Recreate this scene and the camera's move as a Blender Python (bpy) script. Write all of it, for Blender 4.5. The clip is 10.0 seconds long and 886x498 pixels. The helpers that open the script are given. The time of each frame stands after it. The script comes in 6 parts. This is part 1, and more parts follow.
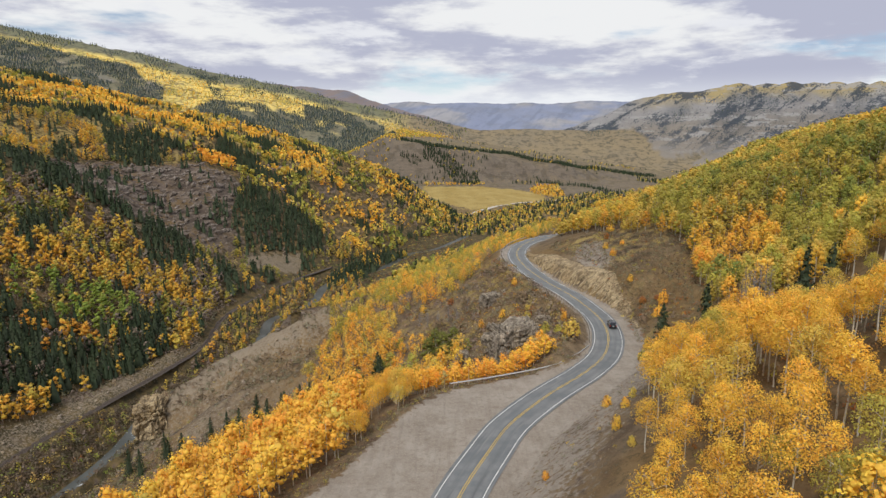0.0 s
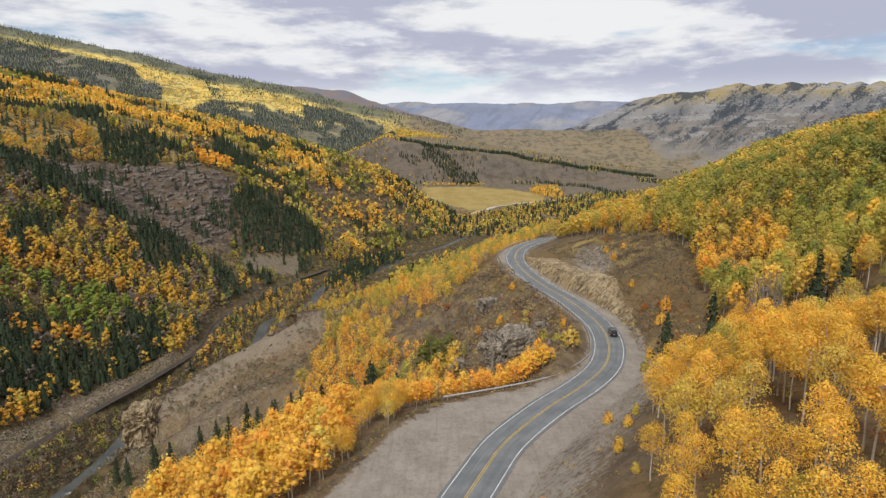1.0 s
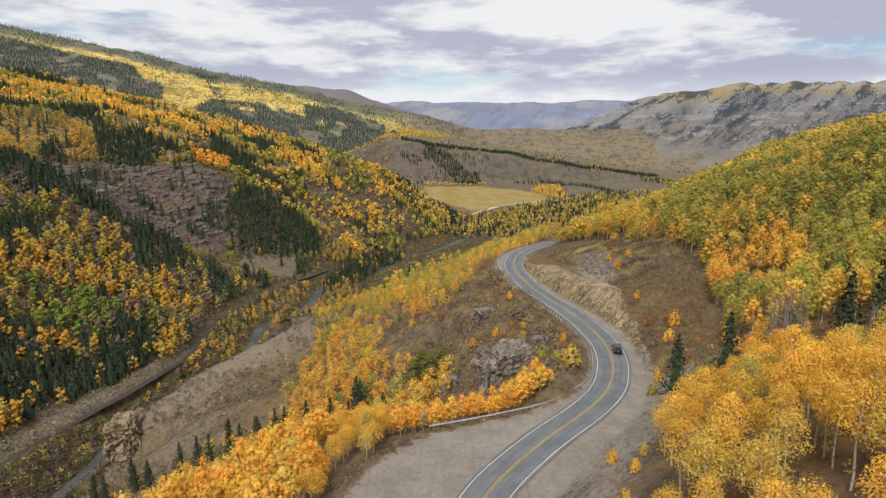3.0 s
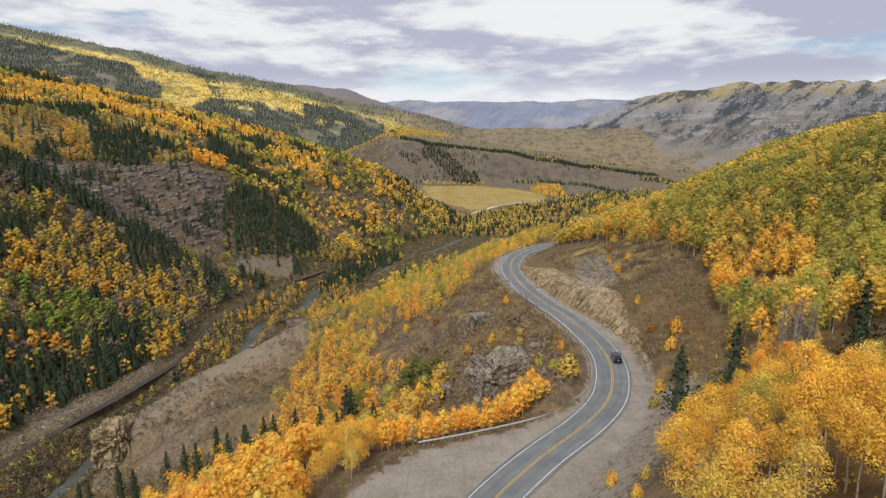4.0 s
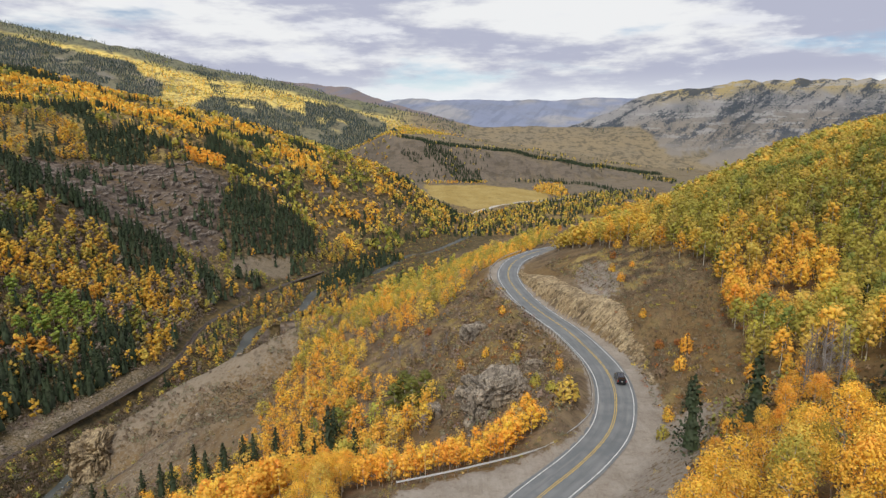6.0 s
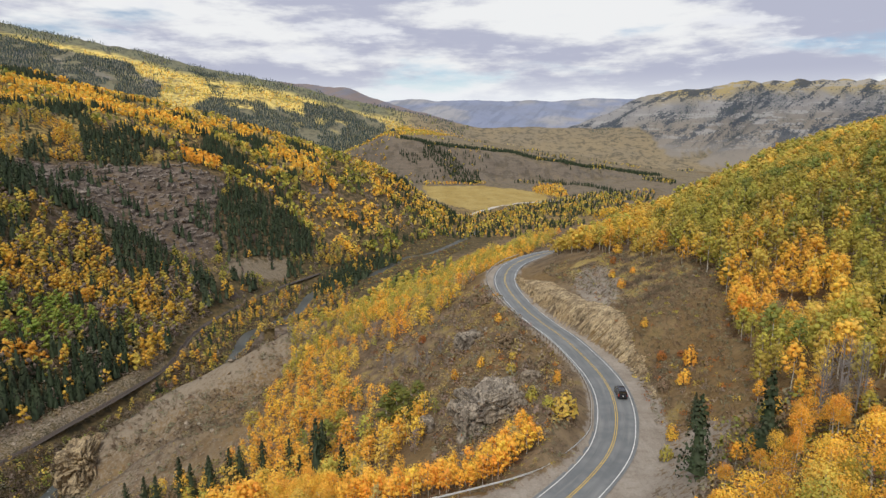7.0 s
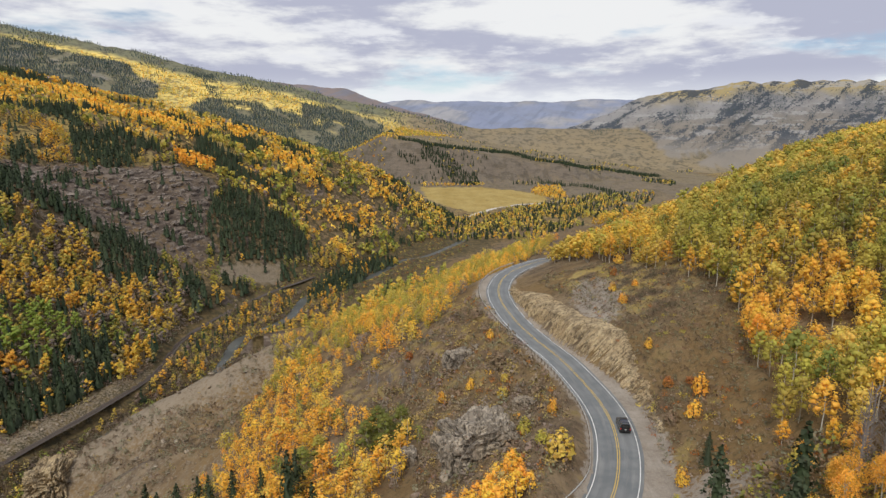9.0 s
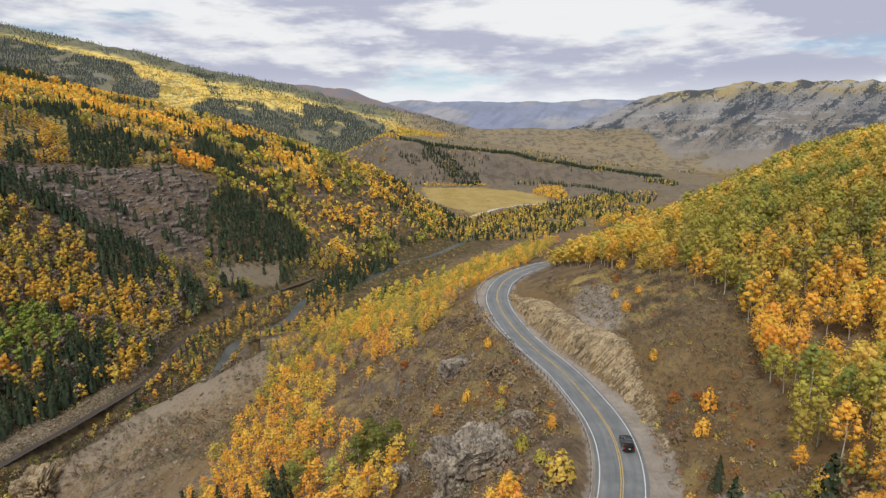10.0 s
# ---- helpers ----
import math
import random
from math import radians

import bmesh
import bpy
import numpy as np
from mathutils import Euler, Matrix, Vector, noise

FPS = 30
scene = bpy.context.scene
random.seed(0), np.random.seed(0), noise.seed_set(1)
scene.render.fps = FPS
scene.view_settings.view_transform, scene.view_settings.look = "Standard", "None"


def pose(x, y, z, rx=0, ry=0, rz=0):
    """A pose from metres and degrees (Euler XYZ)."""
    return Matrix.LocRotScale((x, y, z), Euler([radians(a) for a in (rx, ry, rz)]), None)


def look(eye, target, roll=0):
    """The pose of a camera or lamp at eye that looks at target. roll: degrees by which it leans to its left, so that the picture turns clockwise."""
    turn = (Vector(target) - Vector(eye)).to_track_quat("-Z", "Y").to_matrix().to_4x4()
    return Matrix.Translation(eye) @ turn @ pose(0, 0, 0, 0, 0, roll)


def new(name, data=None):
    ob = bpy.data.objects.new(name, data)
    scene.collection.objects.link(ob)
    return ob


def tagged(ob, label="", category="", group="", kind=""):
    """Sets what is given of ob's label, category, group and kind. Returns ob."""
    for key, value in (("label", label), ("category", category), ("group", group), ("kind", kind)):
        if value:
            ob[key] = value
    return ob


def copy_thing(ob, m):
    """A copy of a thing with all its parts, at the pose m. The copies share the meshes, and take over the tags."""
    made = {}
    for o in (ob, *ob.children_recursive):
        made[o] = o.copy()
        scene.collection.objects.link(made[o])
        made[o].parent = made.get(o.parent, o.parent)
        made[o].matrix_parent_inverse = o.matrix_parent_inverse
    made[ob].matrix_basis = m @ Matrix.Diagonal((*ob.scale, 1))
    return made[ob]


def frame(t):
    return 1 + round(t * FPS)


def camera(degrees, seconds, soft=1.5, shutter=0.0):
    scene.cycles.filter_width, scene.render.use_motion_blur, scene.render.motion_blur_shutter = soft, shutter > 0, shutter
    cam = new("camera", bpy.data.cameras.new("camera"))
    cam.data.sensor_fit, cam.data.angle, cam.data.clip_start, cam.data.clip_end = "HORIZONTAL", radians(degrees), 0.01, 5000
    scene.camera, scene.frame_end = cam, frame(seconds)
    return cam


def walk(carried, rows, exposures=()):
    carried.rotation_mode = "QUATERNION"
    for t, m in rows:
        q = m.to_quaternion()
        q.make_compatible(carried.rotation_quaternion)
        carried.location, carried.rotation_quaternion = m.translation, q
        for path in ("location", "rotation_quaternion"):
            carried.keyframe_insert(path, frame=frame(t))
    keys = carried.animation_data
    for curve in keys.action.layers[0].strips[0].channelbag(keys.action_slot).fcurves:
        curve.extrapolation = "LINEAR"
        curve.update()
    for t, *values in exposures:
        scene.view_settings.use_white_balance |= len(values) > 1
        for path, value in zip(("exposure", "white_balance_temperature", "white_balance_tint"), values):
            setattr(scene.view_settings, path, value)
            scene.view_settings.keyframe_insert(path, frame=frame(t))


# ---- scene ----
cam = camera(70, 10.0, soft=1.42)
PATH = [
    (0.0, pose(-0.00, 0.00, 55.50, 78.664, 0.000, -0.000)),
    (0.5, pose(0.68, 3.30, 55.48, 78.695, 0.000, -0.022)),
    (1.0, pose(1.39, 6.55, 55.49, 78.679, 0.000, -0.031)),
    (1.5, pose(2.13, 9.79, 55.52, 78.653, 0.000, 0.110)),
    (2.0, pose(2.88, 13.04, 55.53, 78.621, 0.000, 0.175)),
    (2.5, pose(3.62, 16.32, 55.53, 78.592, 0.000, 0.209)),
    (3.0, pose(4.41, 19.53, 55.53, 78.609, 0.000, 0.187)),
    (3.5, pose(5.24, 22.71, 55.52, 78.602, 0.000, 0.182)),
    (4.0, pose(6.07, 25.89, 55.51, 78.540, 0.000, 0.153)),
    (4.5, pose(6.91, 29.06, 55.51, 78.496, 0.000, 0.256)),
    (5.0, pose(7.73, 32.27, 55.52, 78.468, 0.000, 0.394)),
    (5.5, pose(8.53, 35.52, 55.51, 78.445, 0.000, 0.416)),
    (6.0, pose(9.31, 38.86, 55.50, 78.405, 0.000, 0.409)),
    (6.5, pose(10.08, 42.24, 55.49, 78.436, 0.000, 0.381)),
    (7.0, pose(10.85, 45.62, 55.49, 78.468, 0.000, 0.353)),
    (7.5, pose(11.64, 49.09, 55.48, 78.468, 0.000, 0.356)),
    (8.0, pose(12.44, 52.58, 55.49, 78.502, 0.000, 0.342)),
    (8.5, pose(13.24, 56.04, 55.50, 78.514, 0.000, 0.337)),
    (9.0, pose(14.01, 59.47, 55.51, 78.540, 0.000, 0.283)),
    (9.5, pose(14.78, 62.84, 55.50, 78.562, 0.000, 0.254)),
    (10.0, pose(15.54, 66.20, 55.47, 78.562, 0.000, 0.450)),
]
walk(cam, PATH)


# ---- light: bright broken overcast, a weak wide sun from behind the camera's left ----
def build_world():
    w = bpy.data.worlds.new("sky")
    w.use_nodes = True
    scene.world = w
    nt = w.node_tree
    nt.nodes.clear()
    N, L = nt.nodes.new, nt.links.new
    out, bg = N("ShaderNodeOutputWorld"), N("ShaderNodeBackground")
    sky = N("ShaderNodeTexSky")
    sky.sky_type, sky.sun_disc = "NISHITA", False
    sky.sun_elevation, sky.sun_rotation = radians(SUN_EL), radians(SUN_AZ)
    sky.air_density, sky.dust_density, sky.altitude = 1.0, 1.5, 2500
    dim = N("ShaderNodeVectorMath")
    dim.operation = "SCALE"
    dim.inputs["Scale"].default_value = 0.09
    L(sky.outputs[0], dim.inputs[0])
    # cloud deck: noise over the dome, drawn out sideways
    co, sep = N("ShaderNodeTexCoord"), N("ShaderNodeSeparateXYZ")
    L(co.outputs["Generated"], sep.inputs[0])
    stretch = N("ShaderNodeMapping")
    stretch.inputs["Location"].default_value = CLOUD_SHIFT
    stretch.inputs["Scale"].default_value = (2.6, 2.6, 11.0)
    L(co.outputs["Generated"], stretch.inputs[0])

    def clouds(scale, detail, rough, lo, hi, col, under, shift, tilt=0.0):
        n = N("ShaderNodeTexNoise")
        n.inputs["Scale"].default_value, n.inputs["Detail"].default_value, n.inputs["Roughness"].default_value = scale, detail, rough
        m = N("ShaderNodeMapping")
        m.inputs["Location"].default_value = shift
        L(stretch.outputs[0], m.inputs[0])
        L(m.outputs[0], n.inputs["Vector"])
        r = N("ShaderNodeMapRange")
        r.interpolation_type = "SMOOTHSTEP"
        r.inputs["From Min"].default_value, r.inputs["From Max"].default_value = lo, hi
        lean = N("ShaderNodeMath")
        lean.operation = "MULTIPLY_ADD"
        L(sep.outputs["X"], lean.inputs[0])
        lean.inputs[1].default_value = tilt
        L(n.outputs[0], lean.inputs[2])
        L(lean.outputs[0], r.inputs["Value"])
        mix = N("ShaderNodeMix")
        mix.data_type = "RGBA"
        L(r.outputs[0], mix.inputs["Factor"])
        L(under, mix.inputs["A"])
        mix.inputs["B"].default_value = (*col, 1)
        return mix.outputs["Result"]

    white = clouds(1.0, 6, 0.55, 0.33, 0.45, (0.86, 0.87, 0.88), dim.outputs[0], (0, 0, 0))
    grey = clouds(1.15, 8, 0.6, 0.455, 0.585, (0.47, 0.49, 0.61), white, (4.3, 1.7, 0), 0.08)
    grey = clouds(2.3, 7, 0.6, 0.56, 0.70, (0.80, 0.815, 0.86), grey, (1.3, 7.7, 0.4))
    # a pale brightening toward the far horizon
    low = N("ShaderNodeMapRange")
    low.interpolation_type = "SMOOTHSTEP"
    low.inputs["From Min"].default_value, low.inputs["From Max"].default_value = 0.075, 0.01
    L(sep.outputs["Z"], low.inputs["Value"])
    part_low = N("ShaderNodeMath")
    part_low.operation = "MULTIPLY"
    part_low.inputs[1].default_value = 0.9
    L(low.outputs[0], part_low.inputs[0])
    haze = N("ShaderNodeMix")
    haze.data_type = "RGBA"
    L(part_low.outputs[0], haze.inputs["Factor"])
    L(grey, haze.inputs["A"])
    haze.inputs["B"].default_value = (0.86, 0.89, 0.93, 1)
    L(haze.outputs["Result"], bg.inputs[0])
    bg.inputs[1].default_value = SKY_STRENGTH
    L(bg.outputs[0], out.inputs[0])


SUN_EL, SUN_AZ = 48, 195
CLOUD_SHIFT = (0.0, 0.0, 0.0)
SKY_STRENGTH = 1.0
build_world()
sun = new("sun", bpy.data.lights.new("sun", "SUN"))
sun.data.energy, sun.data.angle, sun.data.color = 2.32, radians(12), (1.0, 0.955, 0.885)
_el, _az = radians(SUN_EL), radians(SUN_AZ)
sun.matrix_world = look((math.sin(_az) * math.cos(_el) * 100, math.cos(_az) * math.cos(_el) * 100, math.sin(_el) * 100), (0, 0, 0))


# ---- the lie of the land ----
def hash2(ix, iy, seed):
    h = (ix * 374761393 + iy * 668265263 + seed * 982451653) & 0xFFFFFFFF
    h = ((h ^ (h >> 13)) * 1274126177) & 0xFFFFFFFF
    return ((h ^ (h >> 16)) & 0xFFFF) / 65535.0


def vnoise(x, y, seed=0):
    """Smooth value noise in -1..1 over arrays."""
    x, y = np.asarray(x, float), np.asarray(y, float)
    ix, iy = np.floor(x).astype(np.int64), np.floor(y).astype(np.int64)
    fx, fy = x - ix, y - iy
    fx, fy = fx * fx * (3 - 2 * fx), fy * fy * (3 - 2 * fy)
    a, b = hash2(ix, iy, seed), hash2(ix + 1, iy, seed)
    c, d = hash2(ix, iy + 1, seed), hash2(ix + 1, iy + 1, seed)
    return 2 * ((a * (1 - fx) + b * fx) * (1 - fy) + (c * (1 - fx) + d * fx) * fy) - 1


def fbm(x, y, octaves=4, seed=0, gain=0.5):
    total, amp, norm = 0.0, 1.0, 0.0
    for k in range(octaves):
        total = total + amp * vnoise(x * 2**k + 17.3 * k, y * 2**k - 9.1 * k, seed + k)
        norm += amp
        amp *= gain
    return total / norm


def smin(a, b, k):
    h = np.clip(0.5 + 0.5 * (b - a) / k, 0, 1)
    return b * (1 - h) + a * h - k * h * (1 - h)


def smax(a, b, k):
    return -smin(-a, -b, k)


def step(lo, hi, v):
    s = np.clip((v - lo) / (hi - lo), 0, 1)
    return s * s * (3 - 2 * s)


def spline(points, gap):
    """A Catmull-Rom line through points, resampled every gap metres."""
    p = np.array(points, float)
    p = np.vstack([2 * p[0] - p[1], p, 2 * p[-1] - p[-2]])
    out = []
    for i in range(1, len(p) - 2):
        for s in np.linspace(0, 1, 40, endpoint=False):
            a, b, c, d = p[i - 1], p[i], p[i + 1], p[i + 2]
            out.append(0.5 * (2 * b + (c - a) * s + (2 * a - 5 * b + 4 * c - d) * s * s + (3 * b - a - 3 * c + d) * s**3))
    out.append(p[-2])
    out = np.array(out)
    run = np.r_[0, np.cumsum(np.linalg.norm(np.diff(out, axis=0), axis=1))]
    want = np.arange(0, run[-1], gap)
    return np.stack([np.interp(want, run, out[:, k]) for k in range(out.shape[1])], -1)


def nearest(x, y, line):
    """Distance to a line, signed (right of its way is positive), and the index of its nearest point."""
    x, y = np.asarray(x, float).ravel(), np.asarray(y, float).ravel()
    tang = np.gradient(line[:, :2], axis=0)
    tang /= np.linalg.norm(tang, axis=1, keepdims=True)
    best, where = np.full(x.shape, 1e9), np.zeros(x.shape, int)
    for s in range(0, len(x), 20000):
        sl = slice(s, s + 20000)
        d2 = (x[sl, None] - line[None, :, 0]) ** 2 + (y[sl, None] - line[None, :, 1]) ** 2
        where[sl] = d2.argmin(1)
        best[sl] = np.sqrt(d2.min(1))
    t, off = tang[where], np.stack([x, y], -1) - line[where, :2]
    side = off[:, 0] * t[:, 1] - off[:, 1] * t[:, 0]
    return np.where(side >= 0, best, -best), where


ROAD = spline([(-8, -60, 0), (-6.5, 0, 0), (-4.5, 45, 0), (-1.2, 72, 0), (2.4, 86, 0), (7.9, 99.7, 0), (12.8, 110, 0), (21.8, 122.6, 0),
               (32, 134.6, 0), (38.6, 144.5, 0), (42.4, 154.5, 0), (44.6, 165, 0), (45.1, 175, 0), (44.0, 186, 0), (41.3, 201, 0), (37.0, 216, 0),
               (33.5, 232, 0), (31.3, 252, 0), (32.0, 268, 0), (36.5, 285.5, 0), (46, 303.5, -0.5), (60, 322, -2), (82, 340, -5), (112, 352, -9)], 1.0)
RIVER = spline([(-215, -300, -88), (-205, 0, -98), (-185, 200, -110), (-172, 290, -113), (-176, 380, -117), (-150, 470, -121), (-160, 560, -125),
                (-152, 590, -126.5), (-137, 632, -128.5), (-136, 670, -130), (-137, 704, -131), (-131, 745, -133), (-112, 778, -135), (-87, 830, -138.5), (-65, 904, -141), (-48, 965, -144), (-8, 1021, -147), (60, 1200, -149.5), (140, 1500, -151),
                (300, 1900, -153), (620, 2600, -162), (900, 3600, -178), (950, 5200, -190)], 6.0)
RAIL = spline([(-250, -100, -103), (-228, 180, -106), (-214, 278, -107.5), (-208, 314, -108), (-199, 357, -109), (-189, 410, -111), (-184, 464, -113),
               (-196, 540, -116), (-190, 620, -119), (-172, 700, -122), (-140, 790, -126)], 4.0)

W_KEYS = (0, 25, 40, 110, 215, 330, 500, 800, 1500, 3000)
W_RISE = (0, 1, 8, 44, 125, 172, 225, 300, 400, 520)


def floor_z(y):
    return np.interp(y, RIVER[:, 1], RIVER[:, 2])


def spur(x, y):
    """The hill on the road's side: a slope by the road, a spur and a nose that falls away."""
    near = 31 + 0.5 * (x - 114) - 0.2 * (y - 213)
    side = 0.51 * (x - 28) + 0.12 * (y - 262)
    nose = -8 + 0.367 * (x - 58) - 0.16 * (y - 367)
    dip = 9 * np.exp(-(((y - 162) / 30) ** 2)) * step(52, 80, x)
    cap = 53 + 0.10 * (x - 160) - 0.12 * (y - 250)
    fall = 0.38 * np.maximum(0, y - 395 + 0.4 * (x - 60))
    hollow = 9 * np.exp(-(((x - 68) / 22) ** 2) - ((y - 112) / 30) ** 2)
    return smin(smax(near, smin(side, nose, 10), 8), cap, 8) - dip - hollow - fall


def west_side(x, y):
    """The slope beyond the river, with a rock face, a bench and a ridge."""
    d = np.interp(y, RIVER[:, 1], RIVER[:, 0]) - x
    wob = 30 * fbm(x / 170, y / 170, 3, 11)
    gully = 22 * np.abs(fbm(x / 230 + 5, y / 230, 2, 21)) * step(60, 300, d)
    z = floor_z(y) + np.interp(np.maximum(d + wob * step(30, 150, d), 0), W_KEYS, W_RISE) - gully
    z = z - 16 * step(930, 1150, y) * step(200, 380, d)
    return z - 0.30 * np.maximum(0, y - 1250) * step(150, 500, d) - 0.7 * np.maximum(0, y - 1290) * step(5, 90, d) + np.minimum(0, d) * 0.3


EAST_X = (200, 400, 640, 845, 1000, 1100, 1180, 1450, 1510, 2020, 4000)
EAST_Z = (-170, -115, -6, 90, 152, 198, 212, 235, 260, 267, 280)


def far_land(x, y):
    west = 60 - 0.215 * np.minimum(x, 200) - 0.29 * np.abs(y - 3450) + 13 * fbm(x / 420, y / 420, 3, 31)
    mid = np.interp(x, (-2500, -1000, -575, -290, 60, 500), (330, 290, 250, 150, 40, -160)) - 0.30 * np.abs(y - 4050) + 18 * fbm(x / 300, y / 300, 3, 37)
    edge = 1950 + 90 * fbm(x / 200, 0 * x, 3, 41) + 0.25 * np.abs(x - 100)
    into = y - edge
    top = -8 - 0.155 * (x + 100) + 0.012 * np.maximum(into, 0) + 5 * fbm(x / 120, y / 120, 3, 43)
    mesa = smin(top, -150 + 0.05 * (into + 480) + 1.3 * np.maximum(0, into + 20), 12) - 0.6 * np.maximum(0, -x - 190) - 0.25 * np.maximum(0, y - 3000)
    knoll = -118 - 0.25 * np.hypot(x - 560, y - 1750)
    mesa = np.maximum(mesa, knoll)
    crest = np.interp(x, EAST_X, EAST_Z)
    ribs = 150 * np.abs(fbm((x - 1.25 * y) / 420, y / 1500, 3, 51, 0.6)) + 12 * fbm(x / 120, y / 160, 4, 53)
    fall = np.abs(y - 3550 + 0.12 * (x - 1200))
    east = crest - np.where(fall < 160, 0.75 * fall, 120 + 0.42 * (fall - 160)) - ribs * step(0, 250, fall) + 7 * fbm(x / 90, y / 90, 3, 57)
    back = 205 + 22 * fbm(x / 500, 0 * y, 3, 61) - 0.28 * np.abs(y - 4680) + 16 * fbm(x / 250, y / 250, 3, 63) - 40 * np.abs(fbm(x / 380, y / 700, 2, 67))
    return west, mid, mesa, east, back


def far_top(x, y):
    west, mid, mesa, east, back = far_land(x, y)
    return smax(smax(smax(west, mid, 15), mesa, 8), smax(east, back, 20), 15)


def land(x, y):
    """Height of the ground without the road."""
    floor = floor_z(y) + 1.2 + 0.004 * np.abs(x - np.interp(y, RIVER[:, 1], RIVER[:, 0]))
    z = smax(smax(spur(x, y), west_side(x, y), 14), floor, 8)
    return smax(z, far_top(x, y), 12)


CREST_X = (-160, -144, -138, -120, -90, -68, -50, -30)
CREST_Y = (274, 283, 290, 303, 310, 312, 322, 346)
CREST_Z = (-112, -92, -77, -66, -51.5, -40, -36, -33)


def ridge(x, y, z):
    """The bare spur's sharp crest: a long face toward the road's side, a steep drop to the river behind."""
    v = np.interp(x, CREST_X, CREST_Y) - y
    top = np.interp(x, CREST_X, CREST_Z) + 1.0 * fbm(x / 9, y / 9, 3, 113)
    end = step(-30, -50, x)
    face = top - np.where(v > 0, 0.40 * v + 0.10 * np.minimum(v, 26), -0.78 * v)
    rill = (4.2 * np.abs(fbm((x + 0.25 * y) / 12, (y - 0.3 * x) / 55, 3, 117)) + 1.4 * np.abs(fbm(x / 4.5, y / 13, 2, 119))) * step(1, 12, v)
    gain = end * step(-165, -150, x)
    lowered = np.where(v < 48, np.minimum(z, face + 3 * step(20, 48, v)), z)
    out = np.maximum(lowered, np.where(v < 30, face, -999)) - rill * step(56, 40, v)
    blend = step(60, 40, v) * gain
    return z * (1 - blend) + out * blend


def height(x, y):
    """Height of the ground, with the road's bench, turnout, rail bed and river bed cut into it."""
    shape = np.shape(x)
    x, y = np.asarray(x, float).ravel(), np.asarray(y, float).ravel()
    z = land(x, y)
    far = np.clip(np.hypot(x, y) / 600, 0.4, 4)
    z = z + far * (1.2 * fbm(x / 38, y / 38, 3, 71) + 0.45 * fbm(x / 9, y / 9, 3, 73))
    face = (x < -220) & (x > -450) & (y > 600) & (y < 900)
    if face.any():
        q = z[face] / 11 + 0.8 * fbm(x[face] / 40, y[face] / 40, 2, 77)
        z[face] += 4.5 * (step(0.25, 0.75, q - np.floor(q)) - (q - np.floor(q)))
    bare = (x < -35) & (x > -150) & (y > 200) & (y < 400)
    if bare.any():
        z[bare] -= 4.2 * np.abs(fbm((y[bare] + 0.35 * x[bare]) / 17, (x[bare] - 0.2 * y[bare]) / 90, 3, 79)) * step(-40, -60, x[bare])
    near = (y > -80) & (y < 420) & (x > -220) & (x < 220)
    if near.any():
        d, k = nearest(x[near], y[near], ROAD)
        zr, yr = ROAD[k, 2], ROAD[k, 1]
        right = 4.3 + 5.2 * step(60, 120, yr) - 1.2 * step(120, 140, yr) - 4.2 * step(165, 215, yr)
        left = 4.6 + 15.0 * (1 - step(108, 139, yr)) + 3.5 * (1 - step(74, 90, yr)) + 2.5 * step(225, 250, yr) * (1 - step(275, 300, yr))
        gap = np.where(d > 0, d - right, -d - left)
        cut = np.where(d > 0, 0.75 + 0.2 * step(170, 195, yr), 0.6)
        fill = np.where(d < 0, 0.40 + 0.22 * step(122, 150, yr), 0.62)
        zz = np.minimum(np.maximum(z[near], zr - fill * np.maximum(gap, 0) - 0.45 * np.maximum(gap - 44, 0) - 0.05), zr - 0.05 + cut * np.maximum(gap, 0))
        z[near] = np.where(gap <= 0, zr - 0.05 - 0.012 * np.maximum(np.abs(d) - 4, 0), zz)
    edge = (x < -25) & (x > -165) & (y > 190) & (y < 460)
    if edge.any():
        z[edge] = ridge(x[edge], y[edge], z[edge])
    low = (y > -280) & (y < 1500) & (x > -330) & (x < 150) & (z < -60)
    if low.any():
        d, k = nearest(x[low], y[low], RAIL)
        gap = np.abs(d) - 3.2
        zl = np.where(gap < 0, RAIL[k, 2], np.clip(z[low], RAIL[k, 2] - 0.6 * gap, RAIL[k, 2] + 0.9 * gap))
        d, k = nearest(x[low], y[low], RIVER)
        bank = RIVER[k, 2] - 1.6 + 0.3 * np.maximum(np.abs(d) - 5, 0) + 0.35 * np.maximum(np.abs(d) - 16, 0)
        bank += 1.1 * np.maximum(d - 7, 0) * (1 - step(420, 540, y[low]))
        z[low] = np.minimum(zl, bank + 400 * (np.abs(d) > 60))
    return z.reshape(shape)


def height1(x, y):
    return float(height(np.array([x]), np.array([y]))[0])


# ---- materials ----
def nodes_of(name):
    m = bpy.data.materials.new(name)
    m.use_nodes = True
    nt = m.node_tree
    b = nt.nodes["Principled BSDF"]
    return m, nt, b, nt.nodes.new, nt.links.new


def noise_node(nt, scale, detail=4.0, rough=0.55, vec=None, kind="ShaderNodeTexNoise"):
    n = nt.nodes.new(kind)
    n.inputs["Scale"].default_value = scale
    if kind == "ShaderNodeTexNoise":
        n.inputs["Detail"].default_value, n.inputs["Roughness"].default_value = detail, rough
    if vec is None:
        vec = nt.nodes.new("ShaderNodeNewGeometry").outputs["Position"]
    nt.links.new(vec, n.inputs["Vector"])
    return n.outputs[0]


